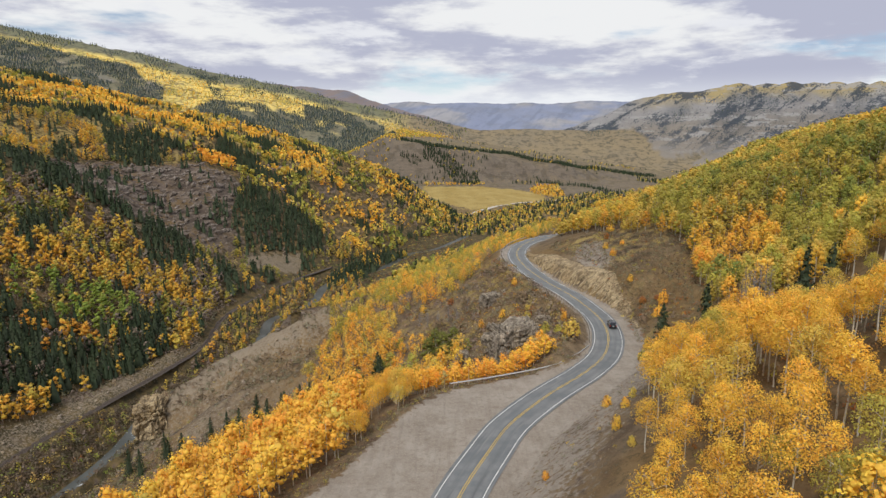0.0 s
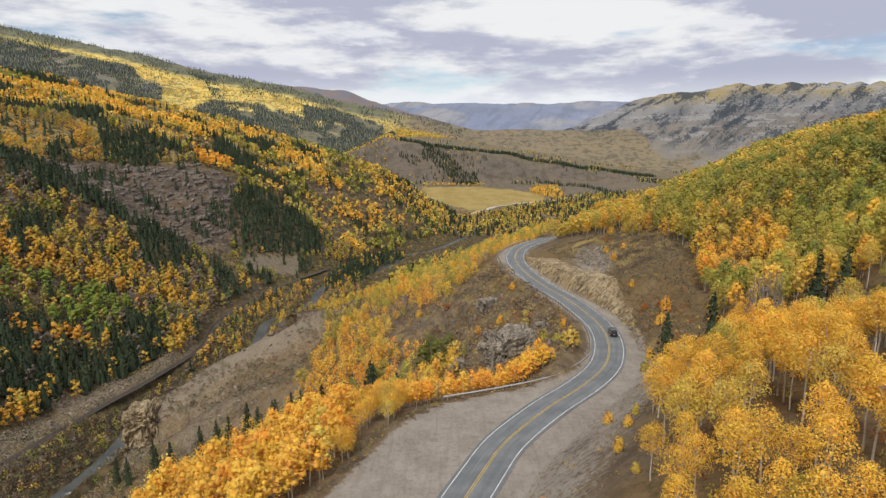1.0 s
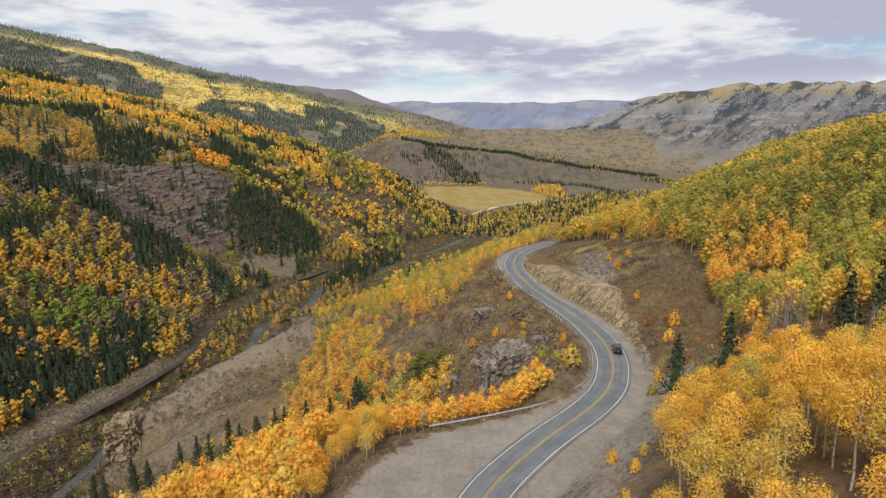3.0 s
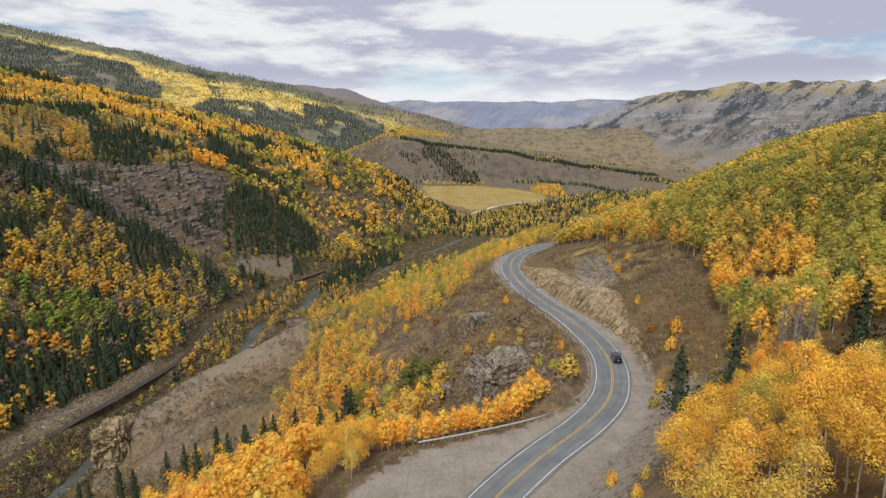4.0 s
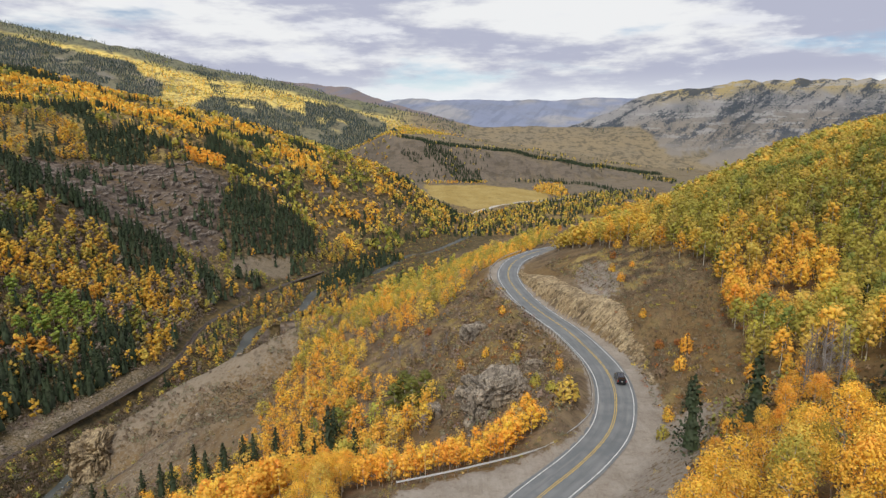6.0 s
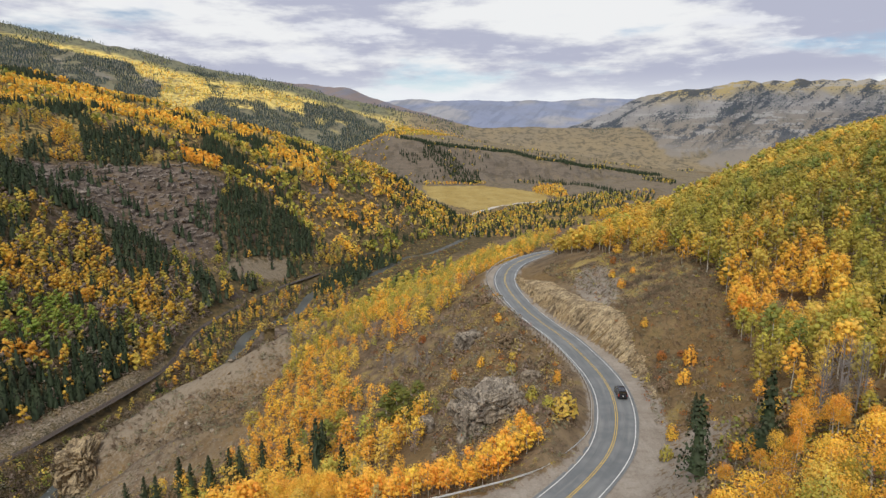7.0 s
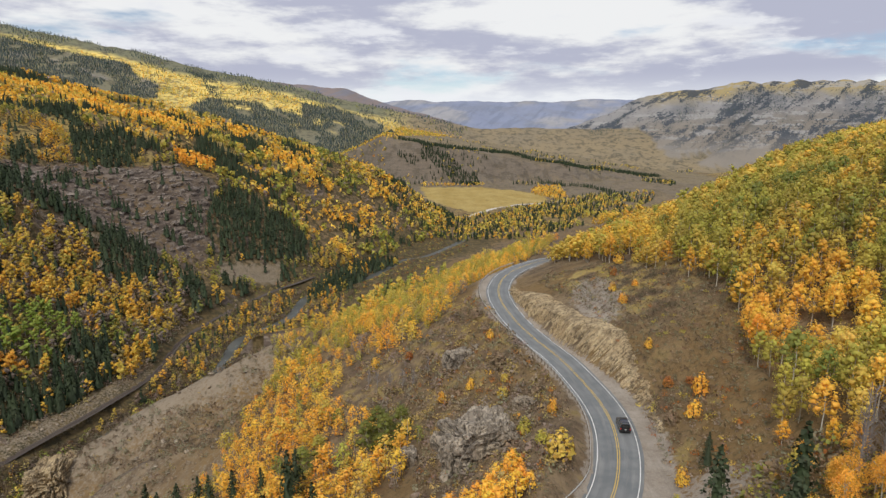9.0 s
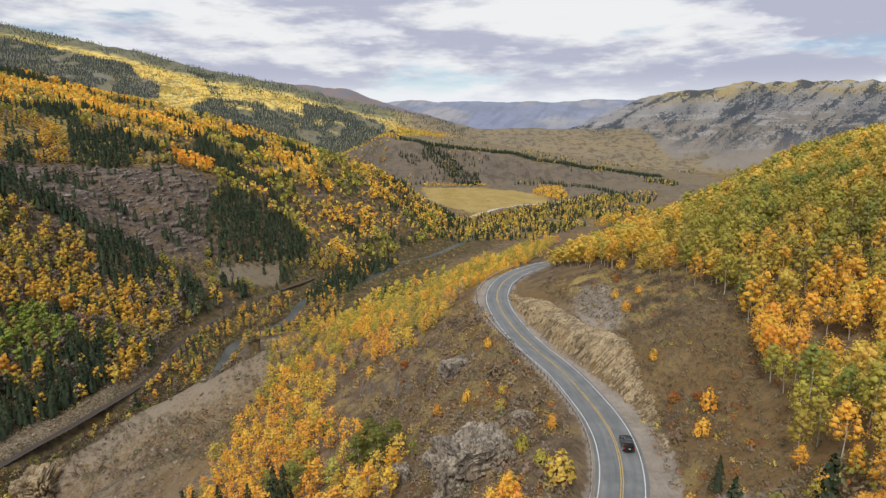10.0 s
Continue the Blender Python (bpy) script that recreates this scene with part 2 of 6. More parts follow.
def remap(nt, v, lo, hi, a=0.0, b=1.0):
    r = nt.nodes.new("ShaderNodeMapRange")
    r.interpolation_type = "SMOOTHSTEP"
    for key, val in (("From Min", lo), ("From Max", hi), ("To Min", a), ("To Max", b)):
        r.inputs[key].default_value = val
    nt.links.new(v, r.inputs["Value"])
    return r.outputs[0]


def mixed(nt, f, a, b, how="MIX"):
    m = nt.nodes.new("ShaderNodeMix")
    m.data_type, m.blend_type = "RGBA", how
    for socket, v in (("Factor", f), ("A", a), ("B", b)):
        if isinstance(v, (int, float)):
            m.inputs[socket].default_value = v
        elif isinstance(v, tuple):
            m.inputs[socket].default_value = (*v, 1)
        else:
            nt.links.new(v, m.inputs[socket])
    return m.outputs["Result"]


def times(nt, a, b, op="MULTIPLY"):
    m = nt.nodes.new("ShaderNodeMath")
    m.operation = op
    for k, v in enumerate((a, b)):
        if isinstance(v, (int, float)):
            m.inputs[k].default_value = v
        else:
            nt.links.new(v, m.inputs[k])
    return m.outputs[0]


def bumped(nt, b, h, strength, distance):
    n = nt.nodes.new("ShaderNodeBump")
    n.inputs["Strength"].default_value, n.inputs["Distance"].default_value = strength, distance
    nt.links.new(h, n.inputs["Height"])
    nt.links.new(n.outputs[0], b.inputs["Normal"])


def plain(name, colour, rough=0.5, metal=0.0, scale=3.0, vary=0.18, bump=0.0, coat=0.0):
    """A surface of one colour with fine and broad wear."""
    m, nt, b, N, L = nodes_of(name)
    co = N("ShaderNodeTexCoord").outputs["Object"]
    fine, broad = noise_node(nt, scale * 9, 3, 0.6, co), noise_node(nt, scale, 4, 0.5, co)
    dark = tuple(c * (1 - vary) for c in colour)
    lite = tuple(min(1, c * (1 + vary)) for c in colour)
    c = mixed(nt, broad, dark, lite)
    c = mixed(nt, remap(nt, fine, 0.35, 0.65, 0, 0.35), c, dark)
    L(c, b.inputs["Base Color"])
    L(remap(nt, broad, 0.3, 0.7, max(0.03, rough - 0.08), min(1, rough + 0.08)), b.inputs["Roughness"])
    b.inputs["Metallic"].default_value = metal
    b.inputs["Coat Weight"].default_value = coat
    if bump:
        bumped(nt, b, fine, 0.5, bump)
    return m


def ground_material():
    m, nt, b, N, L = nodes_of("hillside_ground")
    att = N("ShaderNodeAttribute")
    att.attribute_name = "cover"
    sep = N("ShaderNodeSeparateColor")
    L(att.outputs["Color"], sep.inputs[0])
    rock, gravel, grass = sep.outputs[0], sep.outputs[1], sep.outputs[2]
    green = att.outputs["Alpha"]
    n_big, n_mid = noise_node(nt, 0.022, 5, 0.6), noise_node(nt, 0.16, 6, 0.65)
    n_fine, n_tiny = noise_node(nt, 0.9, 5, 0.7), noise_node(nt, 3.5, 4, 0.7)
    # dry brush and soil
    soil = mixed(nt, remap(nt, n_mid, 0.36, 0.64), (0.098, 0.069, 0.047), (0.215, 0.158, 0.097))
    soil = mixed(nt, remap(nt, n_big, 0.42, 0.62, 0, 0.7), soil, (0.20, 0.125, 0.048))
    soil = mixed(nt, remap(nt, n_fine, 0.5, 0.66, 0, 0.75), soil, (0.062, 0.052, 0.026))
    soil = mixed(nt, remap(nt, n_tiny, 0.55, 0.7, 0, 0.6), soil, (0.26, 0.19, 0.10))
    # pale scree and gravel
    pale = mixed(nt, remap(nt, n_mid, 0.3, 0.7), (0.25, 0.213, 0.175), (0.345, 0.305, 0.26))
    drag = N("ShaderNodeMapping")
    drag.inputs["Rotation"].default_value = (0, 0, radians(12))
    drag.inputs["Scale"].default_value = (0.9, 0.07, 1.0)
    L(N("ShaderNodeNewGeometry").outputs["Position"], drag.inputs[0])
    pale = mixed(nt, remap(nt, noise_node(nt, 1.0, 5, 0.65, drag.outputs[0]), 0.48, 0.66, 0, 0.35), pale, (0.19, 0.163, 0.135))
    pale = mixed(nt, remap(nt, n_fine, 0.45, 0.7, 0, 0.45), pale, (0.17, 0.135, 0.095))
    pale = mixed(nt, remap(nt, n_tiny, 0.5, 0.68, 0, 0.4), pale, (0.42, 0.37, 0.30))
    # lower down the scree is warmer
    deep = N("ShaderNodeSeparateXYZ")
    L(N("ShaderNodeNewGeometry").outputs["Position"], deep.inputs[0])
    pale = mixed(nt, remap(nt, deep.outputs[2], -12, -30, 0, 0.8), pale, mixed(nt, n_fine, (0.15, 0.118, 0.082), (0.31, 0.25, 0.175)))
    # rock with beds and cracks
    geo = N("ShaderNodeNewGeometry").outputs["Position"]
    mp = N("ShaderNodeMapping")
    mp.inputs["Scale"].default_value = (0.04, 0.04, 0.22)
    L(geo, mp.inputs[0])
    beds = noise_node(nt, 1.0, 7, 0.7, mp.outputs[0])
    stone = mixed(nt, remap(nt, beds, 0.38, 0.66), (0.07, 0.054, 0.043), (0.235, 0.19, 0.152))
    stone = mixed(nt, remap(nt, n_mid, 0.5, 0.62, 0, 0.7), stone, (0.085, 0.062, 0.048))
    # dry meadow grass
    lawn = mixed(nt, remap(nt, n_big, 0.35, 0.65), (0.33, 0.235, 0.075), (0.40, 0.30, 0.11))
    lawn = mixed(nt, remap(nt, n_mid, 0.5, 0.65, 0, 0.5), lawn, (0.16, 0.13, 0.052))
    turf = mixed(nt, remap(nt, n_mid, 0.4, 0.6), (0.062, 0.052, 0.028), (0.135, 0.097, 0.044))

    def soft(mask, n, hard):
        return remap(nt, times(nt, mask, remap(nt, n, 0.25, 0.75, -0.42, 0.42), "ADD"), 0.5 - hard, 0.5 + hard)

    c = mixed(nt, soft(green, n_mid, 0.2), turf, soil)
    c = mixed(nt, soft(grass, n_mid, 0.2), c, lawn)
    c = mixed(nt, soft(rock, n_mid, 0.18), c, stone)
    c = mixed(nt, soft(gravel, n_fine, 0.2), c, pale)
    tone = N("ShaderNodeAttribute")
    tone.attribute_name = "far_hazed_tone"
    n_wide = noise_node(nt, 0.006, 6, 0.65)
    far = mixed(nt, remap(nt, n_wide, 0.4, 0.64, 0, 0.3), tone.outputs["Color"], (0.15, 0.15, 0.14))
    far = mixed(nt, remap(nt, n_big, 0.42, 0.66, 0, 0.3), far, tone.outputs["Color"])
    # distant mountains: beds of pale stone, dark timber in the draws blued for haze
    kind = N("ShaderNodeAttribute")
    kind.attribute_name = "range"
    ks = N("ShaderNodeSeparateColor")
    L(kind.outputs["Color"], ks.inputs[0])
    bed_map = N("ShaderNodeMapping")
    bed_map.inputs["Scale"].default_value = (0.004, 0.004, 0.045)
    L(geo, bed_map.inputs[0])
    bed = noise_node(nt, 1.0, 8, 0.62, bed_map.outputs[0])
    # draws run down and to the west across the mountain's face
    pos = N("ShaderNodeSeparateXYZ")
    L(geo, pos.inputs[0])
    across = times(nt, pos.outputs[0], times(nt, pos.outputs[2], -1.7), "ADD")
    along = times(nt, pos.outputs[0], times(nt, pos.outputs[2], 1.2), "ADD")
    lay = N("ShaderNodeCombineXYZ")
    L(times(nt, across, 0.015), lay.inputs[0])
    L(times(nt, along, 0.0048), lay.inputs[1])
    L(times(nt, pos.outputs[1], 0.0008), lay.inputs[2])
    draws = noise_node(nt, 1.0, 10, 0.66, lay.outputs[0])
    specks = noise_node(nt, 0.05, 4, 0.6)
    firs = noise_node(nt, 0.11, 3, 0.7)
    far = mixed(nt, times(nt, ks.outputs[0], remap(nt, times(nt, bed, times(nt, specks, 0.25), "ADD"), 0.66, 0.71, 0, 0.75)), far, (0.34, 0.335, 0.33))
    trees = times(nt, draws, times(nt, firs, 0.5), "ADD")
    far = mixed(nt, times(nt, ks.outputs[0], remap(nt, trees, 0.755, 0.80, 0, 0.9)), far, (0.045, 0.06, 0.08))
    # gold and green stands patched over the long west slope
    stands = noise_node(nt, 0.0045, 5, 0.65)
    far = mixed(nt, times(nt, kind.outputs["Alpha"], remap(nt, stands, 0.5, 0.62, 0, 0.7)), far, (0.24, 0.225, 0.07))
    far = mixed(nt, times(nt, kind.outputs["Alpha"], remap(nt, times(nt, stands, times(nt, firs, 0.4), "ADD"), 0.58, 0.5, 0, 0.6)), far, (0.30, 0.24, 0.13))
    # back ranges: haze put into the colour as a blue in the draws
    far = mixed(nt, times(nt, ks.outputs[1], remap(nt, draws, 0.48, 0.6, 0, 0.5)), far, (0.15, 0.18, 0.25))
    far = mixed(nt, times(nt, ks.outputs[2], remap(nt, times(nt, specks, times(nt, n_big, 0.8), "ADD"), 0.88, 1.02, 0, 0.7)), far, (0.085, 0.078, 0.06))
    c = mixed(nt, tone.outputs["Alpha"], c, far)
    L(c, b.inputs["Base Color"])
    b.inputs["Roughness"].default_value = 0.95
    b.inputs["Specular IOR Level"].default_value = 0.15
    h = times(nt, times(nt, n_fine, 0.5), times(nt, n_tiny, 0.25), "ADD")
    h = times(nt, h, times(nt, beds, times(nt, rock, 1.5)), "ADD")
    h = times(nt, h, times(nt, times(nt, draws, 55.0), times(nt, tone.outputs["Alpha"], ks.outputs[0])), "ADD")
    bumped(nt, b, h, 0.8, 0.6)
    return m


def leaf_material(name, clear):
    m, nt, b, N, L = nodes_of(name)
    att = N("ShaderNodeAttribute")
    att.attribute_name = "tint"
    n = noise_node(nt, 0.55, 3, 0.6)
    isl = N("ShaderNodeNewGeometry").outputs["Random Per Island"]
    hue = N("ShaderNodeHueSaturation")
    L(remap(nt, n, 0.3, 0.7, 0.488, 0.512), hue.inputs["Hue"])
    own = N("ShaderNodeObjectInfo").outputs["Random"]
    L(times(nt, remap(nt, isl, 0, 1, 0.86, 1.1), remap(nt, own, 0, 1, 0.86, 1.1)), hue.inputs["Value"])
    L(att.outputs["Color"], hue.inputs["Color"])
    L(hue.outputs[0], b.inputs["Base Color"])
    b.inputs["Roughness"].default_value = 0.6
    b.inputs["Specular IOR Level"].default_value = 0.2
    tr = N("ShaderNodeBsdfTranslucent")
    L(hue.outputs[0], tr.inputs[0])
    mix = N("ShaderNodeMixShader")
    mix.inputs[0].default_value = clear
    L(b.outputs[0], mix.inputs[1])
    L(tr.outputs[0], mix.inputs[2])
    L(mix.outputs[0], nt.nodes["Material Output"].inputs[0])
    return m


def bark_material(name, lite, dark):
    m, nt, b, N, L = nodes_of(name)
    geo = N("ShaderNodeNewGeometry").outputs["Position"]
    mp = N("ShaderNodeMapping")
    mp.inputs["Scale"].default_value = (2.0, 2.0, 5.0)
    L(geo, mp.inputs[0])
    n, w = noise_node(nt, 1.0, 4, 0.6, mp.outputs[0]), noise_node(nt, 0.35, 3, 0.5)
    c = mixed(nt, remap(nt, n, 0.55, 0.68), lite, dark)
    c = mixed(nt, remap(nt, w, 0.4, 0.7, 0, 0.5), c, tuple(0.5 * (p + q) for p, q in zip(lite, dark)))
    L(c, b.inputs["Base Color"])
    b.inputs["Roughness"].default_value = 0.85
    bumped(nt, b, n, 0.4, 0.02)
    return m


def asphalt_material():
    m, nt, b, N, L = nodes_of("asphalt")
    uv = N("ShaderNodeUVMap").outputs[0]
    sep = N("ShaderNodeSeparateXYZ")
    L(uv, sep.inputs[0])
    mp = N("ShaderNodeMapping")
    mp.inputs["Scale"].default_value = (0.9, 0.05, 1)
    L(uv, mp.inputs[0])
    streak = noise_node(nt, 1.0, 5, 0.65, mp.outputs[0])
    grain, patch = noise_node(nt, 9.0, 4, 0.7), noise_node(nt, 0.25, 5, 0.6)
    wave = N("ShaderNodeMath")
    wave.operation = "COSINE"
    L(times(nt, sep.outputs[0], 3.6), wave.inputs[0])
    track = remap(nt, wave.outputs[0], -1, 1, 0.0, 0.4)
    c = mixed(nt, remap(nt, patch, 0.35, 0.65), (0.135, 0.146, 0.153), (0.19, 0.198, 0.2))
    c = mixed(nt, track, c, (0.115, 0.122, 0.127))
    c = mixed(nt, remap(nt, streak, 0.52, 0.7, 0, 0.65), c, (0.245, 0.245, 0.235))
    c = mixed(nt, remap(nt, streak, 0.45, 0.3, 0, 0.6), c, (0.085, 0.088, 0.092))
    c = mixed(nt, remap(nt, grain, 0.5, 0.7, 0, 0.3), c, (0.2, 0.2, 0.19))
    L(c, b.inputs["Base Color"])
    b.inputs["Roughness"].default_value = 0.82
    bumped(nt, b, grain, 0.4, 0.01)
    return m


def paint_material(name, colour):
    m, nt, b, N, L = nodes_of(name)
    n, f = noise_node(nt, 0.8, 5, 0.7), noise_node(nt, 7.0, 4, 0.7)
    c = mixed(nt, remap(nt, n, 0.48, 0.7, 0, 0.55), colour, (0.16, 0.16, 0.15))
    c = mixed(nt, remap(nt, f, 0.56, 0.68, 0, 0.55), c, (0.15, 0.15, 0.14))
    L(c, b.inputs["Base Color"])
    b.inputs["Roughness"].default_value = 0.6
    return m


def water_material():
    m, nt, b, N, L = nodes_of("river_water")
    n, r = noise_node(nt, 0.35, 5, 0.6), noise_node(nt, 0.05, 4, 0.6)
    c = mixed(nt, remap(nt, r, 0.35, 0.65), (0.045, 0.05, 0.045), (0.085, 0.092, 0.085))
    c = mixed(nt, remap(nt, n, 0.62, 0.72), c, (0.55, 0.57, 0.57))
    L(c, b.inputs["Base Color"])
    b.inputs["Roughness"].default_value = 0.32
    b.inputs["IOR"].default_value = 1.33
    bumped(nt, b, n, 0.35, 0.25)
    return m


def rock_material(name, lite, dark, stain, grain=(1.0, 1.0, 0.45), cracked=0.7, split=0.0):
    m, nt, b, N, L = nodes_of(name)
    geo = N("ShaderNodeNewGeometry").outputs["Position"]
    n, f, w = noise_node(nt, 0.35, 6, 0.65, geo), noise_node(nt, 2.2, 5, 0.7, geo), noise_node(nt, 0.08, 4, 0.5, geo)
    v = N("ShaderNodeTexVoronoi")
    v.feature = "DISTANCE_TO_EDGE"
    v.inputs["Scale"].default_value = 0.8
    mp = N("ShaderNodeMapping")
    mp.inputs["Scale"].default_value = grain
    warp = N("ShaderNodeVectorMath")
    warp.operation = "MULTIPLY_ADD"
    wob = N("ShaderNodeTexNoise")
    wob.inputs["Scale"].default_value = 0.7
    L(geo, wob.inputs["Vector"])
    L(wob.outputs["Color"], warp.inputs[0])
    warp.inputs[1].default_value = (1.6, 1.6, 1.6)
    L(geo, warp.inputs[2])
    L(warp.outputs[0], mp.inputs[0])
    L(mp.outputs[0], v.inputs["Vector"])
    crack = remap(nt, v.outputs["Distance"], 0.0, 0.09, 1, 0)
    c = mixed(nt, remap(nt, n, 0.35, 0.65), dark, lite)
    c = mixed(nt, remap(nt, f, 0.5, 0.68, 0, 0.55), c, tuple(0.45 * q for q in lite))
    c = mixed(nt, remap(nt, w, 0.45, 0.62, 0, 0.6), c, stain)
    c = mixed(nt, times(nt, crack, cracked), c, tuple(0.3 * q for q in dark))
    up = N("ShaderNodeMapping")
    up.inputs["Scale"].default_value = (1.5, 1.5, 0.13)
    L(geo, up.inputs[0])
    seam = remap(nt, noise_node(nt, 1.0, 4, 0.65, up.outputs[0]), 0.47, 0.39, 0, split)
    c = mixed(nt, seam, c, tuple(0.35 * q for q in dark))
    L(c, b.inputs["Base Color"])
    b.inputs["Roughness"].default_value = 0.9
    h = times(nt, f, times(nt, crack, -0.8), "ADD")
    bumped(nt, b, h, 0.7, 0.25)
    return m


M_GROUND, M_ASPHALT, M_WATER = ground_material(), asphalt_material(), water_material()
M_LEAF, M_NEEDLE = leaf_material("aspen_leaves", 0.3), leaf_material("conifer_needles", 0.12)
M_BARK = bark_material("aspen_bark", (0.58, 0.54, 0.46), (0.14, 0.12, 0.10))
M_BARK_DARK = bark_material("conifer_bark", (0.14, 0.10, 0.075), (0.06, 0.045, 0.035))
M_WHITE_LINE, M_YELLOW_LINE = paint_material("white_road_paint", (0.74, 0.74, 0.72)), paint_material("yellow_road_paint", (0.62, 0.42, 0.08))
M_STEEL = plain("galvanised_steel", (0.60, 0.61, 0.61), 0.5, 0.25, 1.0, 0.12)
M_POST = plain("weathered_post_wood", (0.20, 0.16, 0.12), 0.9, 0, 4.0, 0.3)
M_ROCK_GREY = rock_material("grey_outcrop_rock", (0.43, 0.37, 0.29), (0.18, 0.15, 0.118), (0.31, 0.245, 0.165), (1.2, 1.2, 0.4), 0.6, 0.75)
M_ROCK_TAN = rock_material("tan_roadcut_rock", (0.55, 0.43, 0.255), (0.23, 0.17, 0.10), (0.40, 0.29, 0.155), (2.2, 2.2, 0.3), 0.4, 0.8)


# ---- mesh helpers ----
def part(name, bm, material, parent=None, label=""):
    me = bpy.data.meshes.new(name)
    bm.to_mesh(me)
    bm.free()
    me.materials.append(material)
    ob = new(name, me)
    ob.parent = parent
    if label:
        ob["label"] = label
    return ob


def raw_mesh(name, verts, faces, mats, face_mat=None, smooth=False):
    """A mesh from arrays: faces all with the same number of corners."""
    faces = np.asarray(faces, np.int32)
    n, k = faces.shape
    me = bpy.data.meshes.new(name)
    me.vertices.add(len(verts))
    me.vertices.foreach_set("co", np.asarray(verts, np.float32).ravel())
    me.loops.add(n * k)
    me.loops.foreach_set("vertex_index", faces.ravel())
    me.polygons.add(n)
    me.polygons.foreach_set("loop_start", np.arange(0, n * k, k, dtype=np.int32))
    me.polygons.foreach_set("loop_total", np.full(n, k, np.int32))
    for m in mats:
        me.materials.append(m)
    if face_mat is not None:
        me.polygons.foreach_set("material_index", np.asarray(face_mat, np.int32))
    me.polygons.foreach_set("use_smooth", np.full(n, smooth))
    me.update(calc_edges=True)
    return me


def colour_layer(me, name, rgba):
    a = me.color_attributes.new(name, "FLOAT_COLOR", "POINT")
    a.data.foreach_set("color", np.asarray(rgba, np.float32).ravel())


def inside(x, y, poly):
    """Which points lie in a polygon."""
    hit = np.zeros(np.shape(x), bool)
    p = np.array(poly, float)
    for (ax, ay), (bx, by) in zip(p, np.roll(p, -1, 0)):
        cross = ((ay > y) != (by > y)) & (x < (bx - ax) * (y - ay) / (by - ay + 1e-12) + ax)
        hit ^= cross
    return hit


# ---- ground: one sheet to the horizon, finer where the camera looks ----
UPPER_CON = [(-2300, 3236), (-2122, 3239), (-1736, 3188), (-1520, 3218), (-1408, 3069), (-1308, 3058), (-1230, 2850), (-1650, 2650), (-2300, 2700)]
SIDE_STAND = [(-1302, 3340), (-1171, 3380), (-1037, 3100), (-1010, 3010), (-1079, 3050), (-1183, 3260)]
DARK_STAND = [(-1060, 3000), (-871, 3060), (-644, 3012), (-689, 3215), (-508, 3270), (-294, 3200), (-170, 2350), (-240, 2150), (-480, 2500), (-900, 2680), (-1090, 2820)]
CLIFF = [(-440, 690), (-411, 767), (-365, 827), (-328, 885), (-286, 885), (-261, 776), (-248, 727), (-263, 670), (-291, 661), (-305, 647), (-340, 646), (-366, 632)]
SCREE = [[(-239, 728), (-183, 795), (-171, 744), (-214, 687)], [(-222, 368), (-202, 388), (-198, 378), (-212, 345), (-226, 340)], [(-345, 606), (-306, 630), (-302, 622), (-336, 600)]]
BARE_SPUR = [(-150, 270), (-112, 335), (-83, 400), (-55, 365), (-44, 280), (-48, 222), (-90, 225)]
MEADOW = [(-60, 1869), (21, 1860), (102, 1870), (180, 1830), (267, 1765), (275, 1664), (231, 1605), (156, 1562), (83, 1468), (32, 1527), (5, 1579), (-40, 1690)]


DRY_GRASS = [(9, 196), (-30, 250), (22, 268), (30, 230), (38, 190), (52, 205), (48, 268), (84, 232), (84, 200), (66, 160), (52, 150), (33, 145), (10, 142)]


